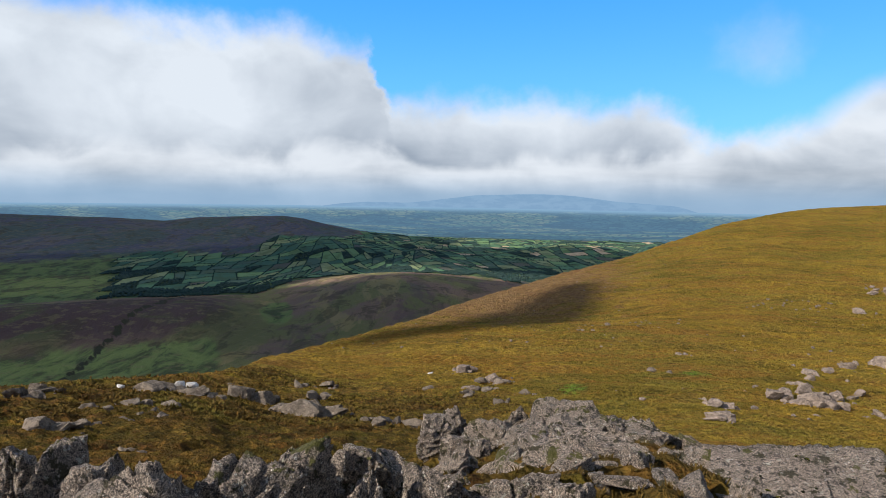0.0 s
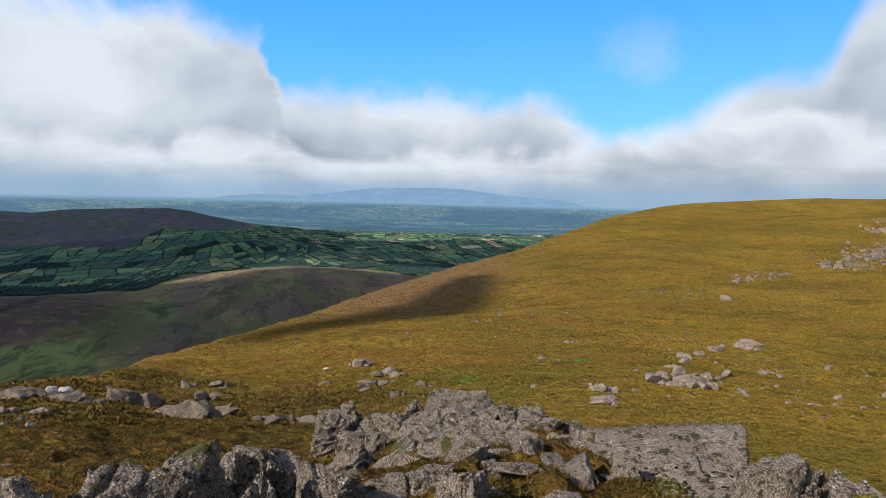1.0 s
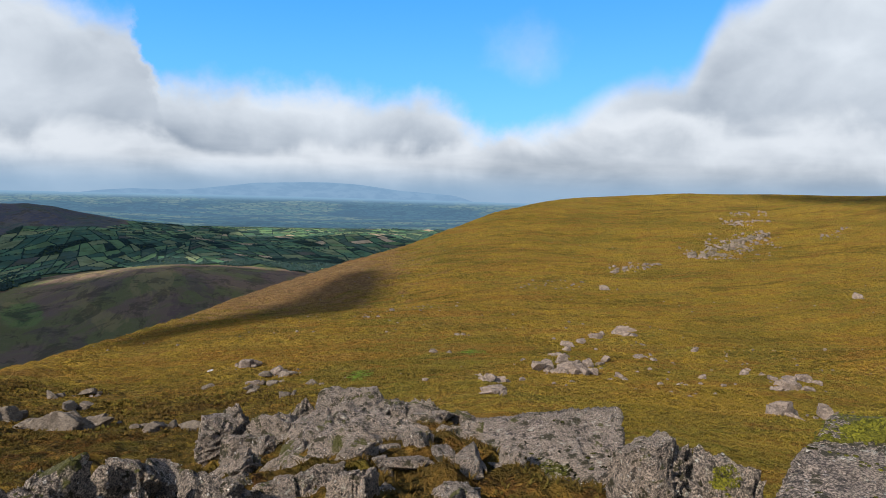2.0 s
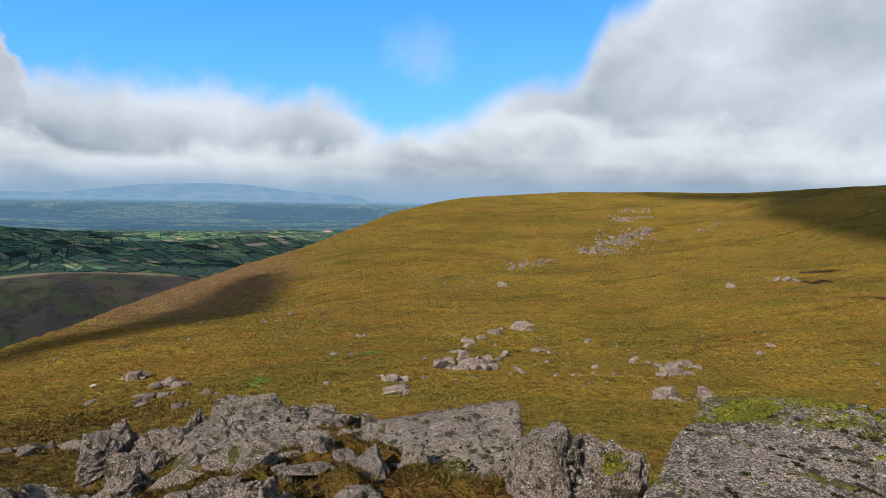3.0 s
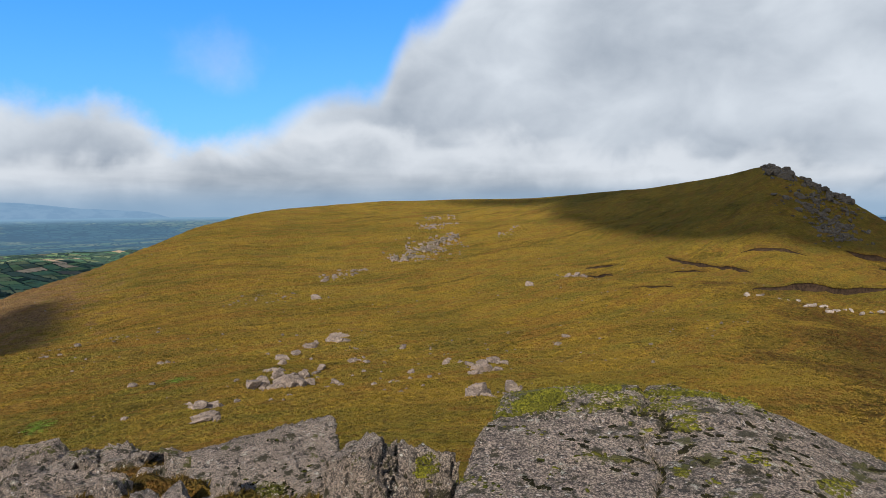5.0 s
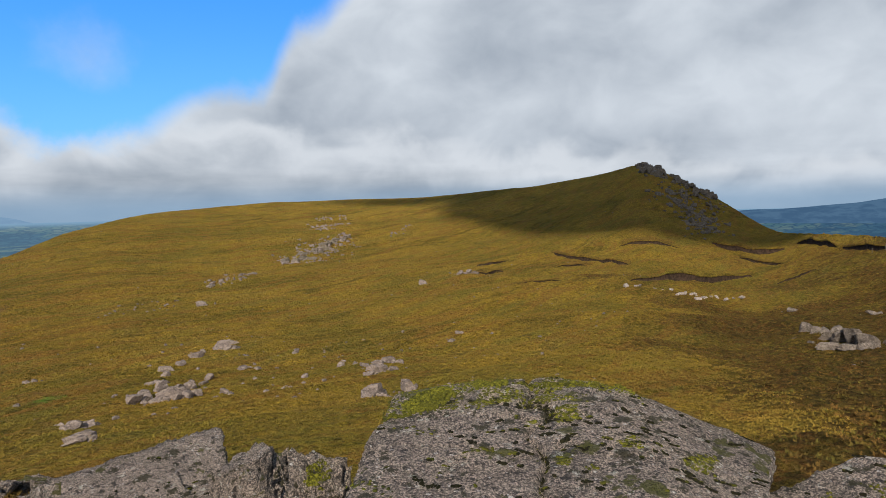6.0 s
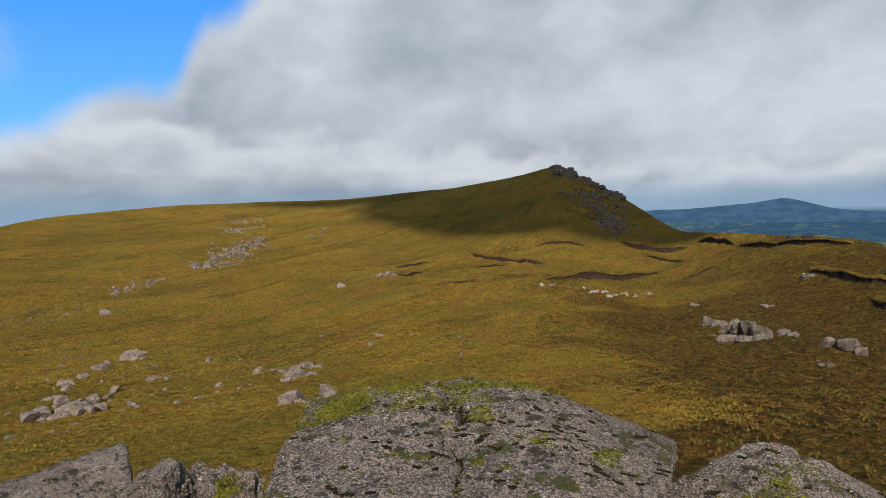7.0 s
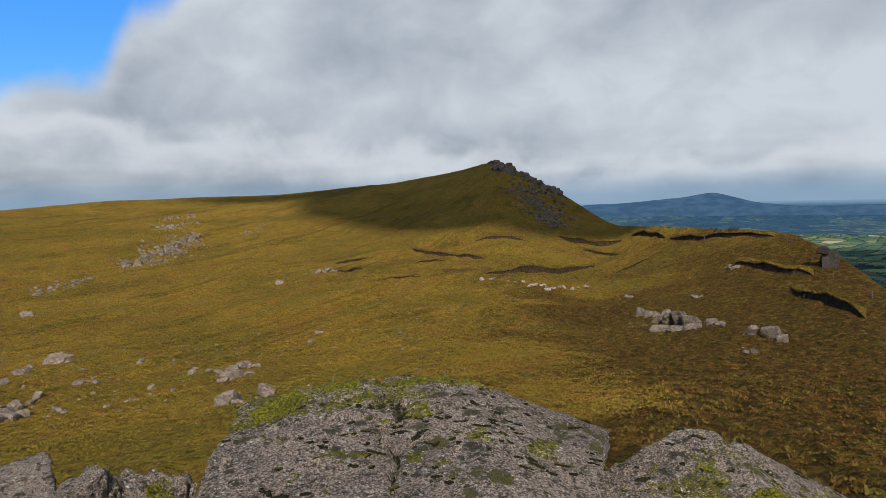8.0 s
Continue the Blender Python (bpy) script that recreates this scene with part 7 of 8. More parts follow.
on_ground(103.54, 0.83, (1.16, 0.66, 0.62), 585, yaw=-111, tilt=-26, lean=-9, level=3, sink=0.2, label=SLOPE, group=SCATTER, mat=ROCK_FAR, rough=0.045, shard=True)
stone(104.06, 0.58, 0.63, 3386, SLOPE, SCATTER, mat=ROCK_FAR, heap="strewn_stones")
stone(106.35, 1.57, 0.50, 3387, SLOPE, SCATTER, mat=ROCK_FAR, heap="strewn_stones")
on_ground(88.11, 5.42, (1.16, 1.09, 0.62), 588, yaw=-89, tilt=-21, lean=-4, level=3, sink=0.2, label=SLOPE, group=SCATTER, mat=ROCK_FAR, rough=0.045, shard=True)
on_ground(88.00, 4.62, (0.75, 0.63, 0.43), 589, yaw=-53, tilt=14, lean=-7, level=3, sink=0.2, label=SLOPE, group=SCATTER, mat=ROCK_FAR, rough=0.045, shard=True)
stone(88.11, 6.43, 0.32, 3390, SLOPE, SCATTER, mat=ROCK_FAR, heap="strewn_stones")


# pale boulders at the edge of the drop, and the bigger blocks of the clusters on the slope
for x, y, size, seed in ((-11.24, 27.8, 0.55, 41), (-11.0, 28.6, 0.62, 42), (-12.99, 26.2, 0.30, 43), (-0.73, 47.6, 0.55, 44)):
    ob = stone(x, y, size, seed, "white quartz boulder lying at the edge of the heather", SCATTER, sink=0.1, mat=ROCK_PALE)
    ob.data = WHITE_STONE
for x, y, size, seed, turn in ((21.5, 36.6, (2.0, 1.3, 1.0), 801, -30), (20.6, 38.3, (1.3, 1.0, 0.8), 802, -50), (22.4, 39.6, (0.9, 0.8, 1.2), 803, 10), (23.0, 37.4, (1.2, 1.0, 0.7), 804, -20),
                               (22.2, 37.6, (1.0, 0.9, 0.8), 805, 40), (29.6, 51.3, (1.6, 0.9, 0.7), 806, -40), (41.2, 59.5, (2.4, 1.1, 0.8), 807, -30), (25.8, 24.0, (1.25, 1.0, 1.05), 808, -35),
                               (26.5, 24.2, (0.9, 0.7, 0.5), 809, -10), (29.9, 25.3, (0.9, 0.7, 0.8), 810, 15), (13.9, 32.0, (1.5, 0.9, 0.5), 811, -25), (12.1, 27.6, (1.3, 0.8, 0.45), 812, -15),
                               (36.8, 34.0, (1.9, 0.8, 0.6), 813, -30), (38.2, 35.6, (1.6, 0.9, 0.6), 814, -50)):
    on_ground(x, y, size, seed, yaw=turn, tilt=seed % 9 - 4, lean=seed % 7 - 3, level=4, sink=0.25, label=SLOPE, group=SCATTER, mat=ROCK_PINK, rough=0.06)
# leaning slabs of the two dark clusters on the heath
for x, y, size, seed, turn, tilt in ((67.5, 7.4, (1.5, 0.6, 1.5), 821, -60, 34), (66.6, 6.2, (1.7, 0.6, 2.2), 822, -75, 38), (65.6, 5.0, (2.2, 0.7, 2.2), 823, -110, 33), (64.9, 4.2, (2.0, 0.9, 1.6), 824, -100, 24),
                                     (64.0, 6.6, (2.6, 1.0, 0.7), 825, -95, 10), (63.2, 5.0, (2.4, 1.1, 0.7), 826, -80, -12), (62.8, 3.8, (1.9, 0.9, 0.8), 829, -70, 14),
                                     (57.6, -0.9, (1.3, 0.6, 1.4), 827, -60, 34), (56.9, -2.2, (1.5, 0.7, 1.5), 828, -105, 30), (56.2, -2.9, (1.0, 0.6, 0.9), 830, -80, 25)):
    on_ground(x, y, size, seed, yaw=turn, tilt=tilt, lean=seed % 9 - 4, level=4, sink=0.2, label="leaning slab of dark grey rock among heather", group=SCATTER, mat=ROCK_FAR, rough=0.06)
# the crag that breaks out of the slope
rng = random.Random(88)
for k in range(20):
    f = (k + rng.random()) / 20
    x, y = 112 + 42 * f + rng.gauss(0, 1.2), 134 + 23 * f + rng.gauss(0, 1.4)
    on_ground(x, y, (rng.uniform(2.0, 4.4), rng.uniform(1.6, 2.6), rng.uniform(0.9, 1.6)), 840 + k, sink=0.3, yaw=rng.uniform(-70, 10), tilt=rng.uniform(-8, 8), lean=rng.uniform(-8, 8), level=4,
              label="grey block of the crag in the slope", group="stones of the rocky bands", mat=ROCK_DARK, rough=0.09)


# ---- stony bands, tor and scree ----
def band(x0, y0, x1, y1, count, width, lo, hi, seed, label="broken grey rock breaking through the grass", heap="rocky_band", mat=ROCK_FAR):
    rng = random.Random(seed)
    for k in range(count):
        f = rng.random()
        w = rng.gauss(0, width) * (0.4 + 1.2 * math.sin(math.pi * f))
        dx, dy = x1 - x0, y1 - y0
        ln = math.hypot(dx, dy)
        x, y = x0 + dx * f - dy / ln * w, y0 + dy * f + dx / ln * w
        stone(x, y, rng.uniform(lo, hi) * (1.3 if rng.random() < 0.2 else 0.9), seed * 1000 + k, label, "stones of the rocky bands", heap=heap, mat=mat)


band(110, 133.5, 157, 158, 50, 2.6, 0.7, 1.7, 1)
band(110, 133.5, 157, 158, 190, 3.2, 0.3, 1.1, 11)
band(76, 116, 96, 127, 60, 1.2, 0.25, 1.1, 2)
band(157, 174, 177, 177, 50, 2.0, 0.3, 1.4, 3)
band(180, 197, 198, 199, 40, 2.0, 0.3, 1.3, 4)
band(166, 146, 188, 156, 26, 1.2, 0.3, 1.2, 5)
band(48, 99, 64, 107, 24, 2.2, 0.2, 0.7, 6)
band(15, 74, 35, 92, 40, 1.6, 0.15, 0.6, 7)
# streaks of stones up the slope beside the near cluster
band(38, 52, 48, 68, 26, 1.2, 0.12, 0.42, 21, mat=ROCK_PINK)
band(43, 47, 52, 52, 16, 0.8, 0.12, 0.4, 22, mat=ROCK_PINK)


def make_rubble():
    """Broken blocks wedged between the boulders of the outcrop."""
    rng = random.Random(31)
    for k in range(130):
        az, d = rng.gauss(14, 12), rng.uniform(5.2, 11.5)
        if not -36 < az < 36:
            continue
        v = bearing(az) * d
        ob = stone(v.x, v.y, rng.uniform(0.16, 0.55), 7000 + k, "broken grey stone wedged among the boulders", "rubble of the outcrop", sink=0.2)
        ob.data = RUBBLE[k % len(RUBBLE)]
    for k in range(60):
        az, d = rng.uniform(-36, -5), rng.uniform(4.6, 9.0)
        v = bearing(az) * d
        ob = stone(v.x, v.y, rng.uniform(0.12, 0.4), 7300 + k, "broken grey stone among boulders and heather", "rubble of the outcrop", sink=0.2)
        ob.data = RUBBLE[k % len(RUBBLE)]


RUBBLE = [rock_mesh("stone", (1, 0.85, 0.7), 950 + k, 4 if k < 5 else 3, rough=0.07, shard=k % 3 > 0) for k in range(12)]
make_rubble()


def polar_stone(az, d, size, seed, label, group, **kw):
    v = bearing(az) * d
    return stone(v.x, v.y, size, seed, label, group, **kw)


def make_tor():
    """Stacked crags along the skyline of the tor, and the blocks that have come off them."""
    rng = random.Random(77)
    label, group = "dark weathered crag block on the tor", "blocks of the tor"
    shapes = [rock_mesh("crag_block", (1, 0.8, 0.9), 640 + k, 4, mat=ROCK_DARK, rough=0.07, shard=k % 3 == 0) for k in range(10)]

    def block(az, share, size, tall, seed):
        d = float(np.interp(az, AZ_GRID, CREST_D)) * share
        v = bearing(az) * d
        ob = new("crag_block", shapes[seed % 10])
        sx, sz = size * rng.uniform(0.8, 1.3), size * tall * rng.uniform(0.8, 1.15)
        ob.matrix_world = pose(v.x, v.y, float(land(v.x, v.y)) + 0.22 * sz, rng.uniform(-9, 9), rng.uniform(-9, 9), rng.uniform(0, 360)) @ Matrix.Diagonal((sx, size, sz, 1))
        tagged(ob, label, "rock", group)
    for k in range(26):   # the summit crag
        az = rng.uniform(69.5, 71.5)
        block(az, rng.uniform(0.93, 0.995), rng.uniform(2.0, 4.2) * (1.0 if az > 70 else 0.7), 0.8, k)
    for k in range(34):   # stepping down the skyline
        az = rng.uniform(71.3, 75.8)
        block(az, rng.uniform(0.95, 0.995), rng.uniform(1.5, 3.4), 0.85, 30 + k)
    for k in range(30):   # and the face under it
        az = rng.gauss(73.0, 1.2)
        block(az, rng.uniform(0.80, 0.95), rng.uniform(1.4, 3.0), 0.7, 70 + k)
    for k in range(190):   # tumbled down its near flank
        az = rng.gauss(73.6, 1.6)
        d = float(np.interp(az, AZ_GRID, CREST_D)) * rng.uniform(0.72, 0.985)
        if 70.2 < az < 77.5 and rng.random() < 0.85:
            polar_stone(az, d, rng.uniform(0.5, 1.5) * (1.7 if rng.random() < 0.25 else 1.0), 5200 + k, label, group, sink=0.2, heap="tor")
    for k in range(170):   # a patch of scree at its foot
        polar_stone(rng.gauss(74.6, 0.75), rng.gauss(212, 13), rng.uniform(0.5, 1.7), 5400 + k, "grey scree block at the foot of the tor", "scree under the tor", heap="scree")


make_tor()
for (heap, label), (vs, fs) in HEAPS.items():
    me = bpy.data.meshes.new(heap)
    me.from_pydata(vs, [], fs)
    me.materials.append(ROCK_DARK if heap in ("tor", "scree") else ROCK_PINK)
    tagged(new(heap, me), label, "rocks", kind="stuff")


def make_loose_stones():
    """Small pale stones strewn over the slope."""
    rng = np.random.RandomState(12)
    pts = []
    while len(pts) < 420:
        az, d = rng.uniform(-12, 70), 35 * (6.5 ** rng.rand())
        x, y = math.sin(radians(az)) * d, math.cos(radians(az)) * d
        if float(fbm(np.array(x), np.array(y), 18, 3, 41)) > 0.05 and d < float(np.interp(az, AZ_GRID, CREST_D)) * 0.98:
            pts.append((x, y, float(land(x, y)) + 0.03, d))
    co = np.array([p[:3] for p in pts])
    me = clumps("loose_stones", co, np.tile([0, 0, 1.0], (len(co), 1)), 0.15, ROCK_PINK, 8, squash=0.7, smooth_faces=False)
    tagged(new("loose_stones", me), "small pale stones strewn over the grassy slope", "stones", kind="stuff")


make_loose_stones()


# ---- peat banks ----
def peat_bank(x0, y0, x1, y1, height, bow, seed):
    """A bank of bare black peat that faces the viewpoint, with a turf lip."""
    rng = random.Random(seed)
    n = 90
    top = new("peat_bank")
    top.location = ((x0 + x1) / 2, (y0 + y1) / 2, float(land((x0 + x1) / 2, (y0 + y1) / 2)))
    tagged(top, "eroded bank of black peat under a grass lip", "peat bank", "peat banks")
    face, turf = [], []
    for k in range(n + 1):
        f = k / n
        x, y = x0 + (x1 - x0) * f, y0 + (y1 - y0) * f
        to = -Vector((x, y, 0)).normalized()
        wob = bow * math.sin(math.pi * f) + 2.2 * noise.noise((f * 3, seed * 1.7, 0.0)) + 0.35 * noise.noise((f * 11, seed * 1.3, 3.0))
        b = Vector((x, y, 0)) + to * wob
        h = height * (math.sin(math.pi * min(max(f, 0.0), 1.0)) ** 0.5) * (0.66 + 0.4 * noise.noise((f * 4, seed * 1.9, 7.0)) + 0.06 * noise.noise((f * 17, seed * 1.9, 2.0)))
        h = max(h, 0.03)

        def at(out, up):
            q = b + to * out
            return (q.x - top.location.x, q.y - top.location.y, float(land(q.x, q.y)) + up - top.location.z)
        j = 0.22 * noise.noise((f * 23, seed, 1.0))
        face += [at(0.75, -0.12), at(0.45 + j, 0.05), at(0.22 + j, h * 0.35), at(0.12 - j, h * 0.72), at(0.14, h * 0.94)]
        turf += [at(0.14, h * 0.9), at(0.34 + j, h * 0.92), at(0.30 + j, h * 1.06), at(-0.2, h * 1.2), at(-1.6, h * 0.95), at(-4.0, h * 0.4), at(-7.5, -0.2)]

    def strip(name, vs, w, mat):
        qs = [(i * w + j, i * w + j + 1, (i + 1) * w + j + 1, (i + 1) * w + j) for i in range(n) for j in range(w - 1)]
        ob = new(name, sheet(name, vs, qs, mat))
        ob.parent = top
        return ob
    tagged(strip("peat_face", face, 5, PEAT), "bare black peat face")
    lip = strip("turf_lip", turf, 7, MOOR).data
    for key, value in (("olive", 0.7), ("heath", 0.35)):
        a = lip.attributes.new(key, "FLOAT", "POINT")
        a.data.foreach_set("value", [value] * len(lip.vertices))


peat_bank(109.5, 41.8, 142, 29, 1.92, 2.6, 1)
peat_bank(142, 74, 129, 49, 1.36, 1.0, 2)
peat_bank(176, 46, 184, 30, 2.04, 1.0, 3)
peat_bank(186, 28, 158, 16, 1.81, -1.0, 4)
peat_bank(156, 15, 122, -5, 1.81, 2.0, 5)
peat_bank(107, 1, 90, -8, 1.69, 1.0, 6)
peat_bank(85, -5.0, 67, -10.0, 1.53, 0.5, 7)
peat_bank(125, 84, 131, 79, 0.90, 0.4, 8)
peat_bank(167, 37, 158, 26, 1.13, 0.5, 9)
peat_bank(112, 76, 117, 72, 0.68, 0.3, 10)
peat_bank(118, 62, 128, 57, 0.68, 0.6, 11)
peat_bank(150, 60, 158, 48, 1.01, 0.6, 12)
peat_bank(128, 22, 138, 17, 0.68, 0.4, 13)
peat_bank(96, 58, 104, 52, 0.51, 0.4, 14)
band(74, 9, 63, 2, 18, 1.3, 0.45, 1.25, 10, SLOPE, "")


def pale_stones():
    """Flat pale stones strewn below the main peat bank."""
    rng = random.Random(19)
    line = ((101.7, 41.1), (105.3, 37.0), (103.7, 31.6), (106.3, 27.6), (108.3, 23.8))
    for k in range(26):
        f = min(3.99, max(0.0, rng.choice((0.1, 0.3, 1.0, 1.5)) + rng.uniform(0, 0.3) if k < 6 else rng.uniform(1.7, 4.0)))
        i = int(f)
        x = line[i][0] + (line[i + 1][0] - line[i][0]) * (f - i) + rng.gauss(0, 1.0)
        y = line[i][1] + (line[i + 1][1] - line[i][1]) * (f - i) + rng.gauss(0, 0.4)
        ob = stone(x, y, rng.uniform(0.45, 1.1), 8100 + k, PALE, SCATTER, sink=0.05, mat=ROCK_PALE)
        ob.scale.z *= 0.75


pale_stones()


# ---- rock tower and fence posts on the far rim ----
def make_rim():
    v = bearing(96.0) * 96
    z = float(land(v.x, v.y))
    rock(v.x, v.y, z + 0.7, (2.5, 2.2, 3.0), 71, 20, 0, 3, level=4, label="dark square crag standing on the rim of the hill", name="crag", mat=CRAG)
    rock(v.x - 0.3, v.y + 0.6, z + 2.2, (2.2, 1.5, 1.0), 74, 35, 6, 0, level=4, label="dark block lying on top of the crag", mat=CRAG)
    v = bearing(88.2) * 138
    rock(v.x, v.y, float(land(v.x, v.y)) + 0.5, (1.9, 1.6, 2.2), 72, 0, 0, 0, level=4, label="dark boulder standing on the grassy rim", mat=CRAG)
    v = bearing(89.3) * 138
    rock(v.x, v.y, float(land(v.x, v.y)) + 0.2, (3.0, 2.0, 1.2), 73, 0, 0, 0, level=4, label="low boulder on the grassy rim", mat=CRAG)
    bm = bmesh.new()
    bmesh.ops.create_cone(bm, cap_ends=True, segments=8, radius1=0.045, radius2=0.04, depth=1.1)
    bmesh.ops.bevel(bm, geom=[e for e in bm.edges if abs(e.verts[0].co.z - e.verts[1].co.z) < 0.01 and e.verts[0].co.z > 0], offset=0.015, segments=1, affect="EDGES")
    me = bpy.data.meshes.new("fence_post")
    bm.to_mesh(me)
    bm.free()
    me.materials.append(POST)
    rng = random.Random(5)
    spots = [(86.4, 140), (87.2, 139), (87.6, 139), (93.2, 112), (93.5, 110), (94.9, 99), (95.6, 93), (96.3, 89), (98.8, 80)]
    for az, d in spots:
        v = bearing(az) * d
        ob = new("fence_post", me)
        ob.matrix_world = pose(v.x, v.y, float(land(v.x, v.y)) + 0.5, rng.uniform(-5, 5), rng.uniform(-5, 5), 0)
        tagged(ob, "thin weathered grey timber fence post", "fence post", "fence posts on the rim")


make_rim()


# ---- fields, hedges and woods in the valley ----
def cut_fields(quad, size, rng, leaves, lines):
    """Cuts a piece of land in two again and again; each last piece is a field, each cut a hedge."""
    a, b, c, d = quad
    w, h = ((b - a).length + (c - d).length) / 2, ((d - a).length + (c - b).length) / 2
    if w * h < size * size * rng.uniform(0.6, 2.4) or (w < size * 0.6 and h < size * 0.6):
        leaves.append(quad)
        return
    f, g = rng.uniform(0.34, 0.66), rng.uniform(-0.15, 0.15)
    if w * rng.uniform(0.7, 1.4) > h:
        p, q = a.lerp(b, f + g), d.lerp(c, f - g)
        halves = (a, p, q, d), (p, b, c, q)
    else:
        p, q = a.lerp(d, f + g), b.lerp(c, f - g)
        halves = (a, b, q, p), (p, q, c, d)
    lines.append((p, q))
    for half in halves:
        cut_fields(half, size, rng, leaves, lines)


def make_fields(az_lo, az_hi, d_lo, d_hi, turn, size, seed):
    rng = random.Random(seed)
    mid, spin = bearing((az_lo + az_hi) / 2), Matrix.Rotation(radians(turn), 2)
    far, wide = d_hi * 1.05, d_hi * math.tan(radians((az_hi - az_lo) / 2)) * 1.1
    axis, side = Vector(mid.xy), Vector((mid.y, -mid.x))

    def real(q):   # the valley's fields are longer down the valley than across it
        v = spin @ q
        return axis * (v.y * 2.1 + (d_lo + far) / 2) + side * v.x
    reach = max(wide, (far - d_lo) / 4.2) * 1.35
    leaves, lines = [], []
    cut_fields(tuple(Vector(q) * reach for q in ((-1, -1), (1, -1), (1, 1), (-1, 1))), size, rng, leaves, lines)

    def inside(v):
        az, d = math.degrees(math.atan2(v.x, v.y)), v.length
        return az_lo < az < az_hi and d_lo < d < d_hi and float(farmed_share(np.array(az), np.array(d))) > 0.5
    verts, quads, tones, trees = [], [], [], []
    for quad in leaves:
        c = sum(quad, Vector((0, 0))) / 4
        if not inside(real(c)):
            continue
        v = real(c)
        wooded = (v.length < 1750 and float(fbm(np.array(v.x), np.array(v.y), 330, 3, 21)) > 0.2) or rng.random() < 0.07
        if wooded:
            for k in range(90):
                f, g = rng.random(), rng.random()
                q = real(quad[0].lerp(quad[1], f).lerp(quad[3].lerp(quad[2], f), g))
                trees.append((q.x, q.y, rng.uniform(1.8, 3.4)))
            continue
        tone = rng.random() * (0.93 if rng.random() < 0.5 else 1.0)
        n, steps = len(verts), 5
        shrink = [c + (q - c) * 0.955 for q in quad]
        for r in range(steps + 1):
            for t in range(steps + 1):
                q = real(shrink[0].lerp(shrink[1], t / steps).lerp(shrink[3].lerp(shrink[2], t / steps), r / steps))
                verts.append((q.x, q.y, 0.0))
                tones.append(tone)
        quads += [(n + r * (steps + 1) + t, n + r * (steps + 1) + t + 1, n + (r + 1) * (steps + 1) + t + 1, n + (r + 1) * (steps + 1) + t) for r in range(steps) for t in range(steps)]
    for p, q in lines:
        a, b = real(p), real(q)
        length, leafy = (b - a).length, rng.random()
        for k in range(int(length / 3.6)):
            v = a.lerp(b, (k + rng.random()) / max(1, int(length / 3.6)))
            if rng.random() < 0.15 or not inside(v):
                continue
            trees.append((v.x + rng.gauss(0, 0.6), v.y + rng.gauss(0, 0.6), rng.uniform(0.7, 1.5) * (1.0 + 1.2 * leafy * (rng.random() < 0.3))))
    co = np.array(verts)
    co[:, 2] = land(co[:, 0], co[:, 1]) + 1.6
    me = sheet("fields", co.tolist(), quads, FIELDS)
    a = me.attributes.new("tone", "FLOAT", "POINT")
    a.data.foreach_set("value", tones)
    tagged(new("fields", me), "patchwork of green pastures and tan stubble fields", "fields", kind="stuff")
    t = np.array(trees)
    z = land(t[:, 0], t[:, 1])
    rs = np.random.RandomState(seed)
    u, faces = ball(1)
    blob = u[None] * (t[:, 2, None, None] * np.array([1.0, 1.0, 0.85])) * rs.uniform(0.7, 1.3, (len(t), len(u), 1))
    blob += np.stack([t[:, 0], t[:, 1], z + t[:, 2] * 0.5 + 1.2], -1)[:, None]
    me = bpy.data.meshes.new("hedgerows")
    me.from_pydata(blob.reshape(-1, 3).tolist(), [], (np.arange(len(t))[:, None, None] * len(u) + np.array(faces)).reshape(-1, 3).tolist())
    me.materials.append(CONIFER)
    tagged(new("hedgerows", me), "dark hedgerows and small woods between the fields", "woodland", kind="stuff")


make_fields(-30, 24, 1280, 3080, 24, 42, 3)
make_fields(82, 108, 900, 3080, -15, 44, 4)


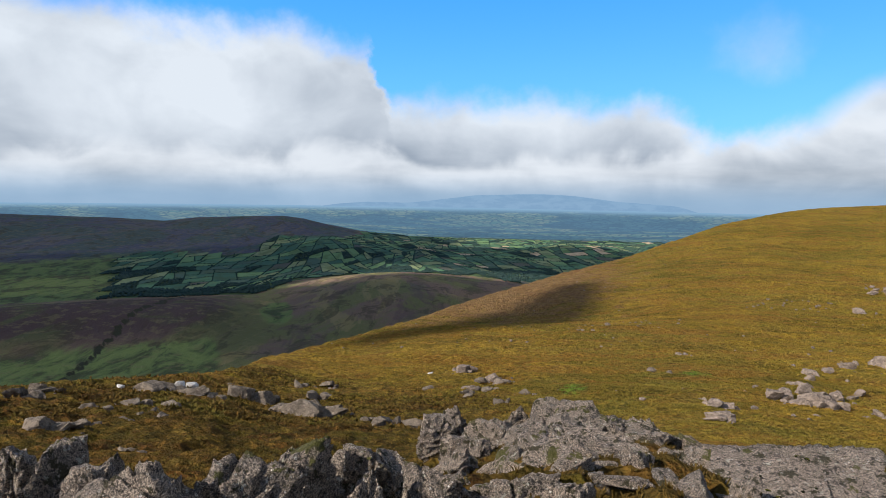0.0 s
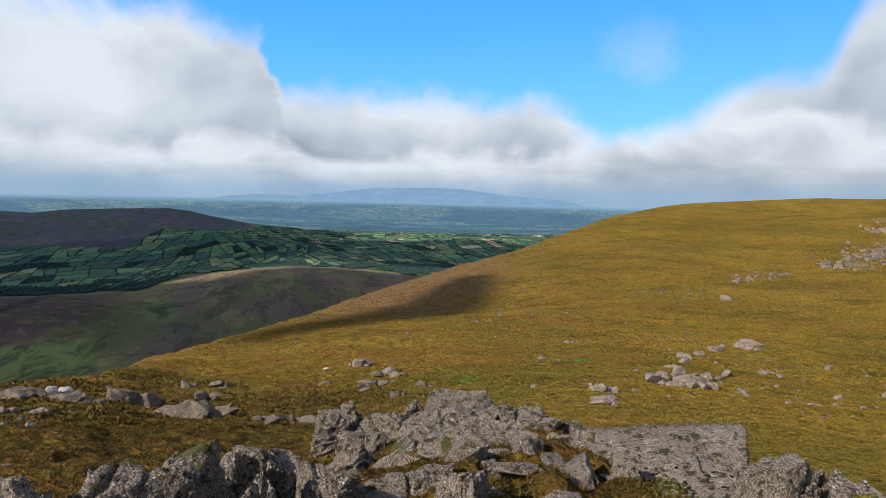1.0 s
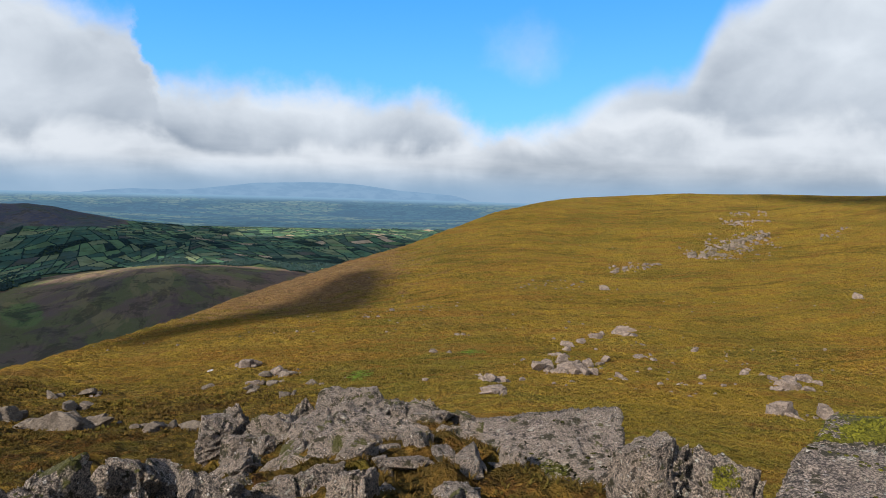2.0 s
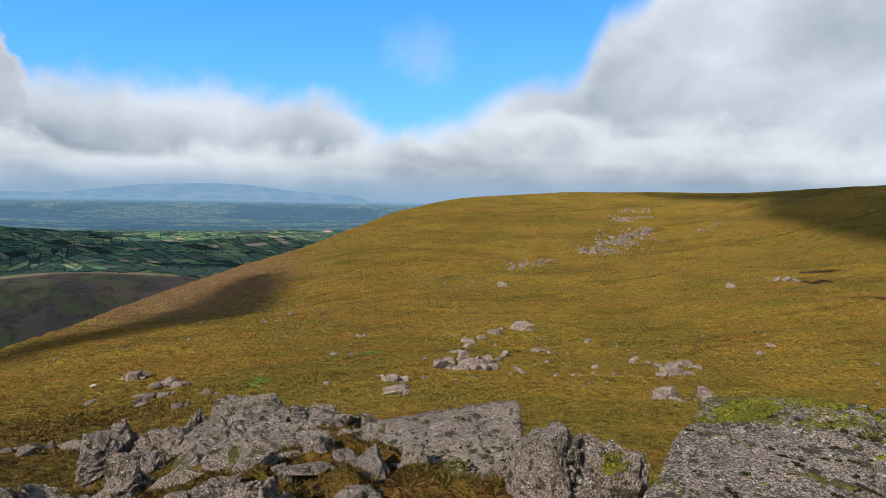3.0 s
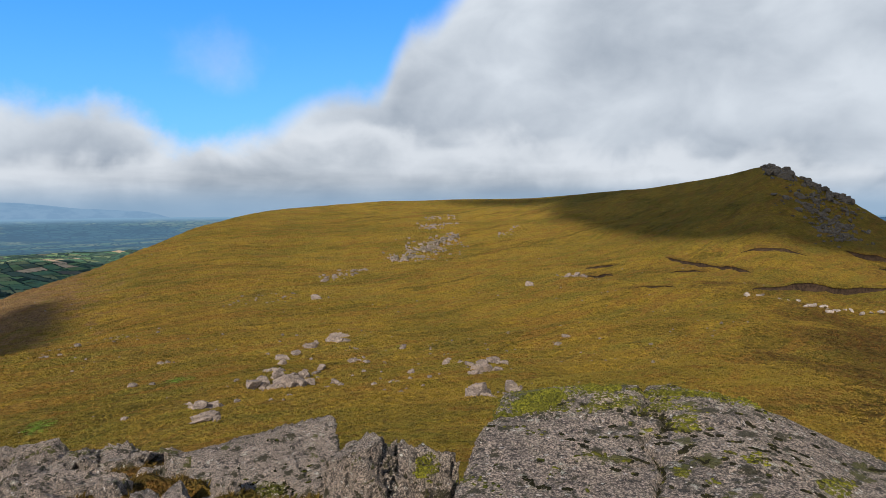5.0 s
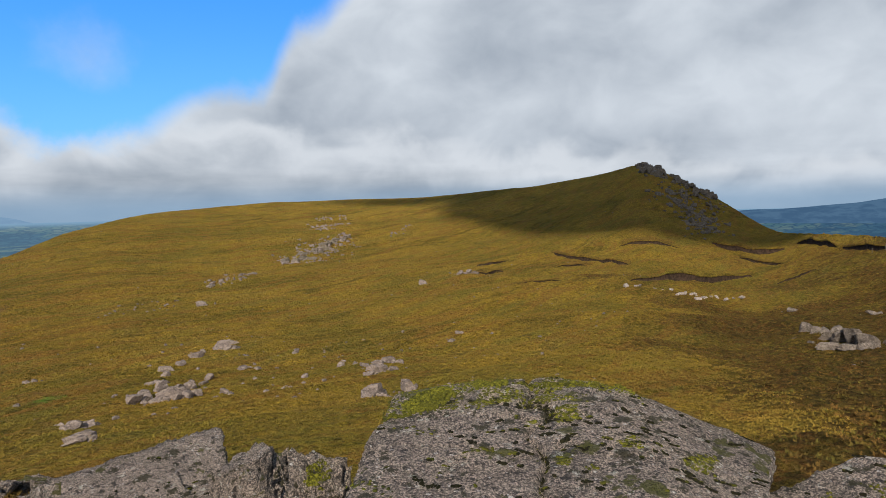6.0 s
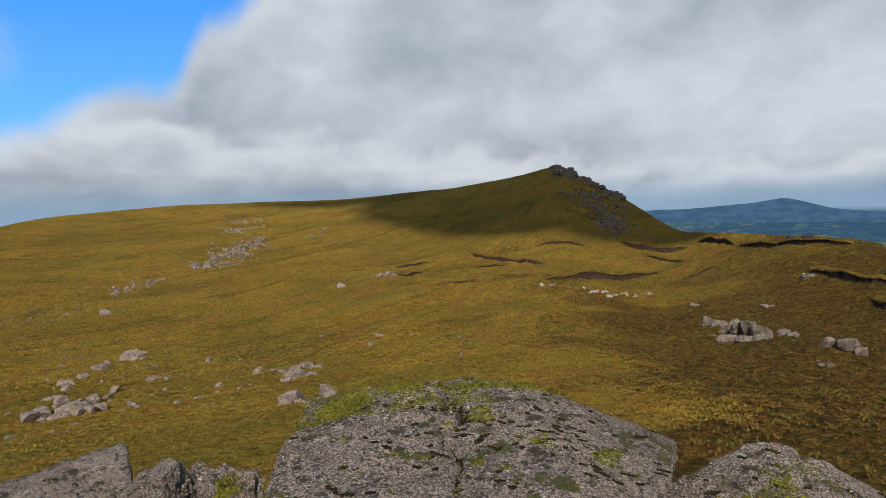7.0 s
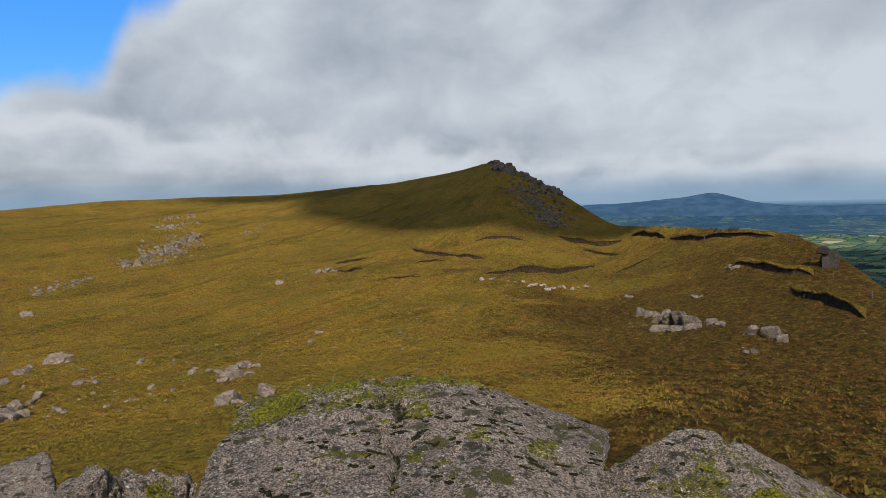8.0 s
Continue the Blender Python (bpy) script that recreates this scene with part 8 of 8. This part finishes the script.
# ---- grass and heather ----
def make_tufts(name, count, az_lo, az_hi, d_lo, d_hi, blades, height, width, seed, heather, label, mat, simple=False):
    rng = np.random.RandomState(seed)
    n = int(count * 2.2)
    az = rng.uniform(az_lo, az_hi, n)
    d = np.sqrt(rng.uniform(d_lo ** 2, d_hi ** 2, n))
    x, y = np.sin(np.radians(az)) * d, np.cos(np.radians(az)) * d
    share = heather_share(az, d) + 0.5 * fbm(x, y, 5.0, 3, 51)
    keep = (share > 0.45) if heather else (share < 0.55)
    keep &= d < np.interp(az, AZ_GRID, CREST_D) * 1.0
    keep &= (fbm(x, y, 2.2, 3, 61) > -0.3) & (lush_share(az, d) < 0.3) & (bracken_share(az, d) < 0.2 + 0.6 * rng.rand(n))
    x, y = x[keep][:count], y[keep][:count]
    z = turf(x, y)
    n = len(x)
    size = rng.uniform(0.55, 1.35, n) * (1 + 0.7 * fbm(x, y, 4.0, 2, 71))
    k = n * blades
    bx, by, bz, bs = (np.repeat(v, blades) for v in (x, y, z, size))
    turn = rng.uniform(0, 2 * np.pi, k)
    lean = rng.uniform(0.35, 1.5, k)
    hh = height * bs * rng.uniform(0.6, 1.2, k)
    ww = width * bs * rng.uniform(0.7, 1.3, k)
    foot = rng.uniform(0, 0.35, k) * height * bs
    px, py = bx + np.cos(turn) * foot, by + np.sin(turn) * foot
    dx, dy = np.cos(turn + rng.uniform(-0.6, 0.6, k)), np.sin(turn + rng.uniform(-0.6, 0.6, k))
    sx, sy = -np.sin(turn), np.cos(turn)
    shape = ((-1.2, -0.1, 0), (1.2, -0.1, 0), (0, 0.95, 0.9)) if simple else ((-1, -0.1, 0), (1, -0.1, 0), (-0.8, 0.62, 0.35), (0.8, 0.62, 0.35), (0, 0.95, 1.0))
    v = np.empty((k, len(shape), 3))
    for i, (side, up, out) in enumerate(shape):
        v[:, i, 0] = px + sx * ww * side * 0.5 + dx * hh * lean * out
        v[:, i, 1] = py + sy * ww * side * 0.5 + dy * hh * lean * out
        v[:, i, 2] = bz + hh * up * (1.05 - 0.35 * lean)
    base = np.arange(k)[:, None] * len(shape)
    tris = np.concatenate([base + np.array(f) for f in (((0, 1, 2),) if simple else ((0, 1, 3), (0, 3, 2), (2, 3, 4)))])
    me = bpy.data.meshes.new(name)
    me.from_pydata(v.reshape(-1, 3).tolist(), [], tris.tolist())
    me.materials.append(mat)
    olive = np.repeat(olive_share(np.degrees(np.arctan2(bx, by))) * (0.0 if heather else 1.0), len(shape))
    a = me.attributes.new("olive", "FLOAT", "POINT")
    a.data.foreach_set("value", olive.astype(np.float32))
    tagged(new(name, me), label, "grass" if not heather else "heather", kind="stuff")


HEATHER_LABEL, GRASS_LABEL = "springy brown and green heather covering the ground", "dry golden moor grass in tussocks"
make_tufts("heather", 22000, -38, 40, 4.5, 24, 8, 0.045, 0.009, 1, True, HEATHER_LABEL, HEATHER_TUFT)
make_tufts("heather", 21000, -38, 20, 22, 70, 6, 0.11, 0.06, 2, True, HEATHER_LABEL, HEATHER_TUFT, True)
make_tufts("heather", 27000, 58, 106, 8, 120, 6, 0.11, 0.06, 3, True, HEATHER_LABEL, HEATHER_TUFT, True)
make_tufts("moor_grass", 16000, 10, 106, 9, 26, 7, 0.055, 0.011, 4, False, GRASS_LABEL, GRASS_TUFT)
make_tufts("moor_grass", 50000, -12, 104, 24, 58, 6, 0.075, 0.045, 5, False, GRASS_LABEL, GRASS_TUFT, True)
make_tufts("moor_grass", 42000, -12, 104, 55, 115, 4, 0.11, 0.11, 7, False, GRASS_LABEL, GRASS_TUFT, True)
make_tufts("moor_grass", 40000, -4, 100, 110, 270, 3, 0.18, 0.2, 6, False, GRASS_LABEL, GRASS_TUFT, True)


# ---- clouds that pass before the sun ----
def cloud(sx, sy, sz, away, a, b, turn, seed):
    """A cloud whose shadow falls round (sx, sy, sz); a and b are the half axes of its shadow."""
    u, faces = ball(5)
    c = Vector((sx, sy, sz)) + bearing(SUN_AZ, SUN_EL) * away
    thick = 0.16 * min(a, b)
    p = u * np.array([a, b, thick])
    lump = 1 + 0.35 * fbm3(u + seed, 0.7, 4, seed)
    p = p * lump[:, None]
    p[:, 2] = np.where(p[:, 2] < 0, p[:, 2] * 0.4, p[:, 2])
    me = bpy.data.meshes.new("cloud")
    me.from_pydata(p.tolist(), [], faces)
    me.materials.append(CLOUD)
    me.polygons.foreach_set("use_smooth", [True] * len(me.polygons))
    ob = new("cloud", me)
    ob.matrix_world = pose(*c, 0, 0, turn)
    tagged(ob, "drifting white cloud that shades the land below", "cloud", "clouds", "structure")


cloud(12, 103, -18, 600, 36, 10, 58, 1)
cloud(255, 101, -3, 1300, 112, 66, 53, 2)
cloud(250, 197, 1, 1300, 46, 13, -51, 9)
cloud(40, 1130, -200, 3800, 420, 250, 43, 3)
cloud(-760, 1500, -200, 3900, 720, 420, 43, 6)
cloud(-470, 850, -200, 3800, 520, 400, 20, 7)
cloud(1750, -150, -200, 3900, 900, 640, 90, 8)
cloud(330, 2050, -200, 4000, 620, 420, -20, 4)
cloud(-1250, 2500, -180, 4000, 1200, 1000, 20, 5)
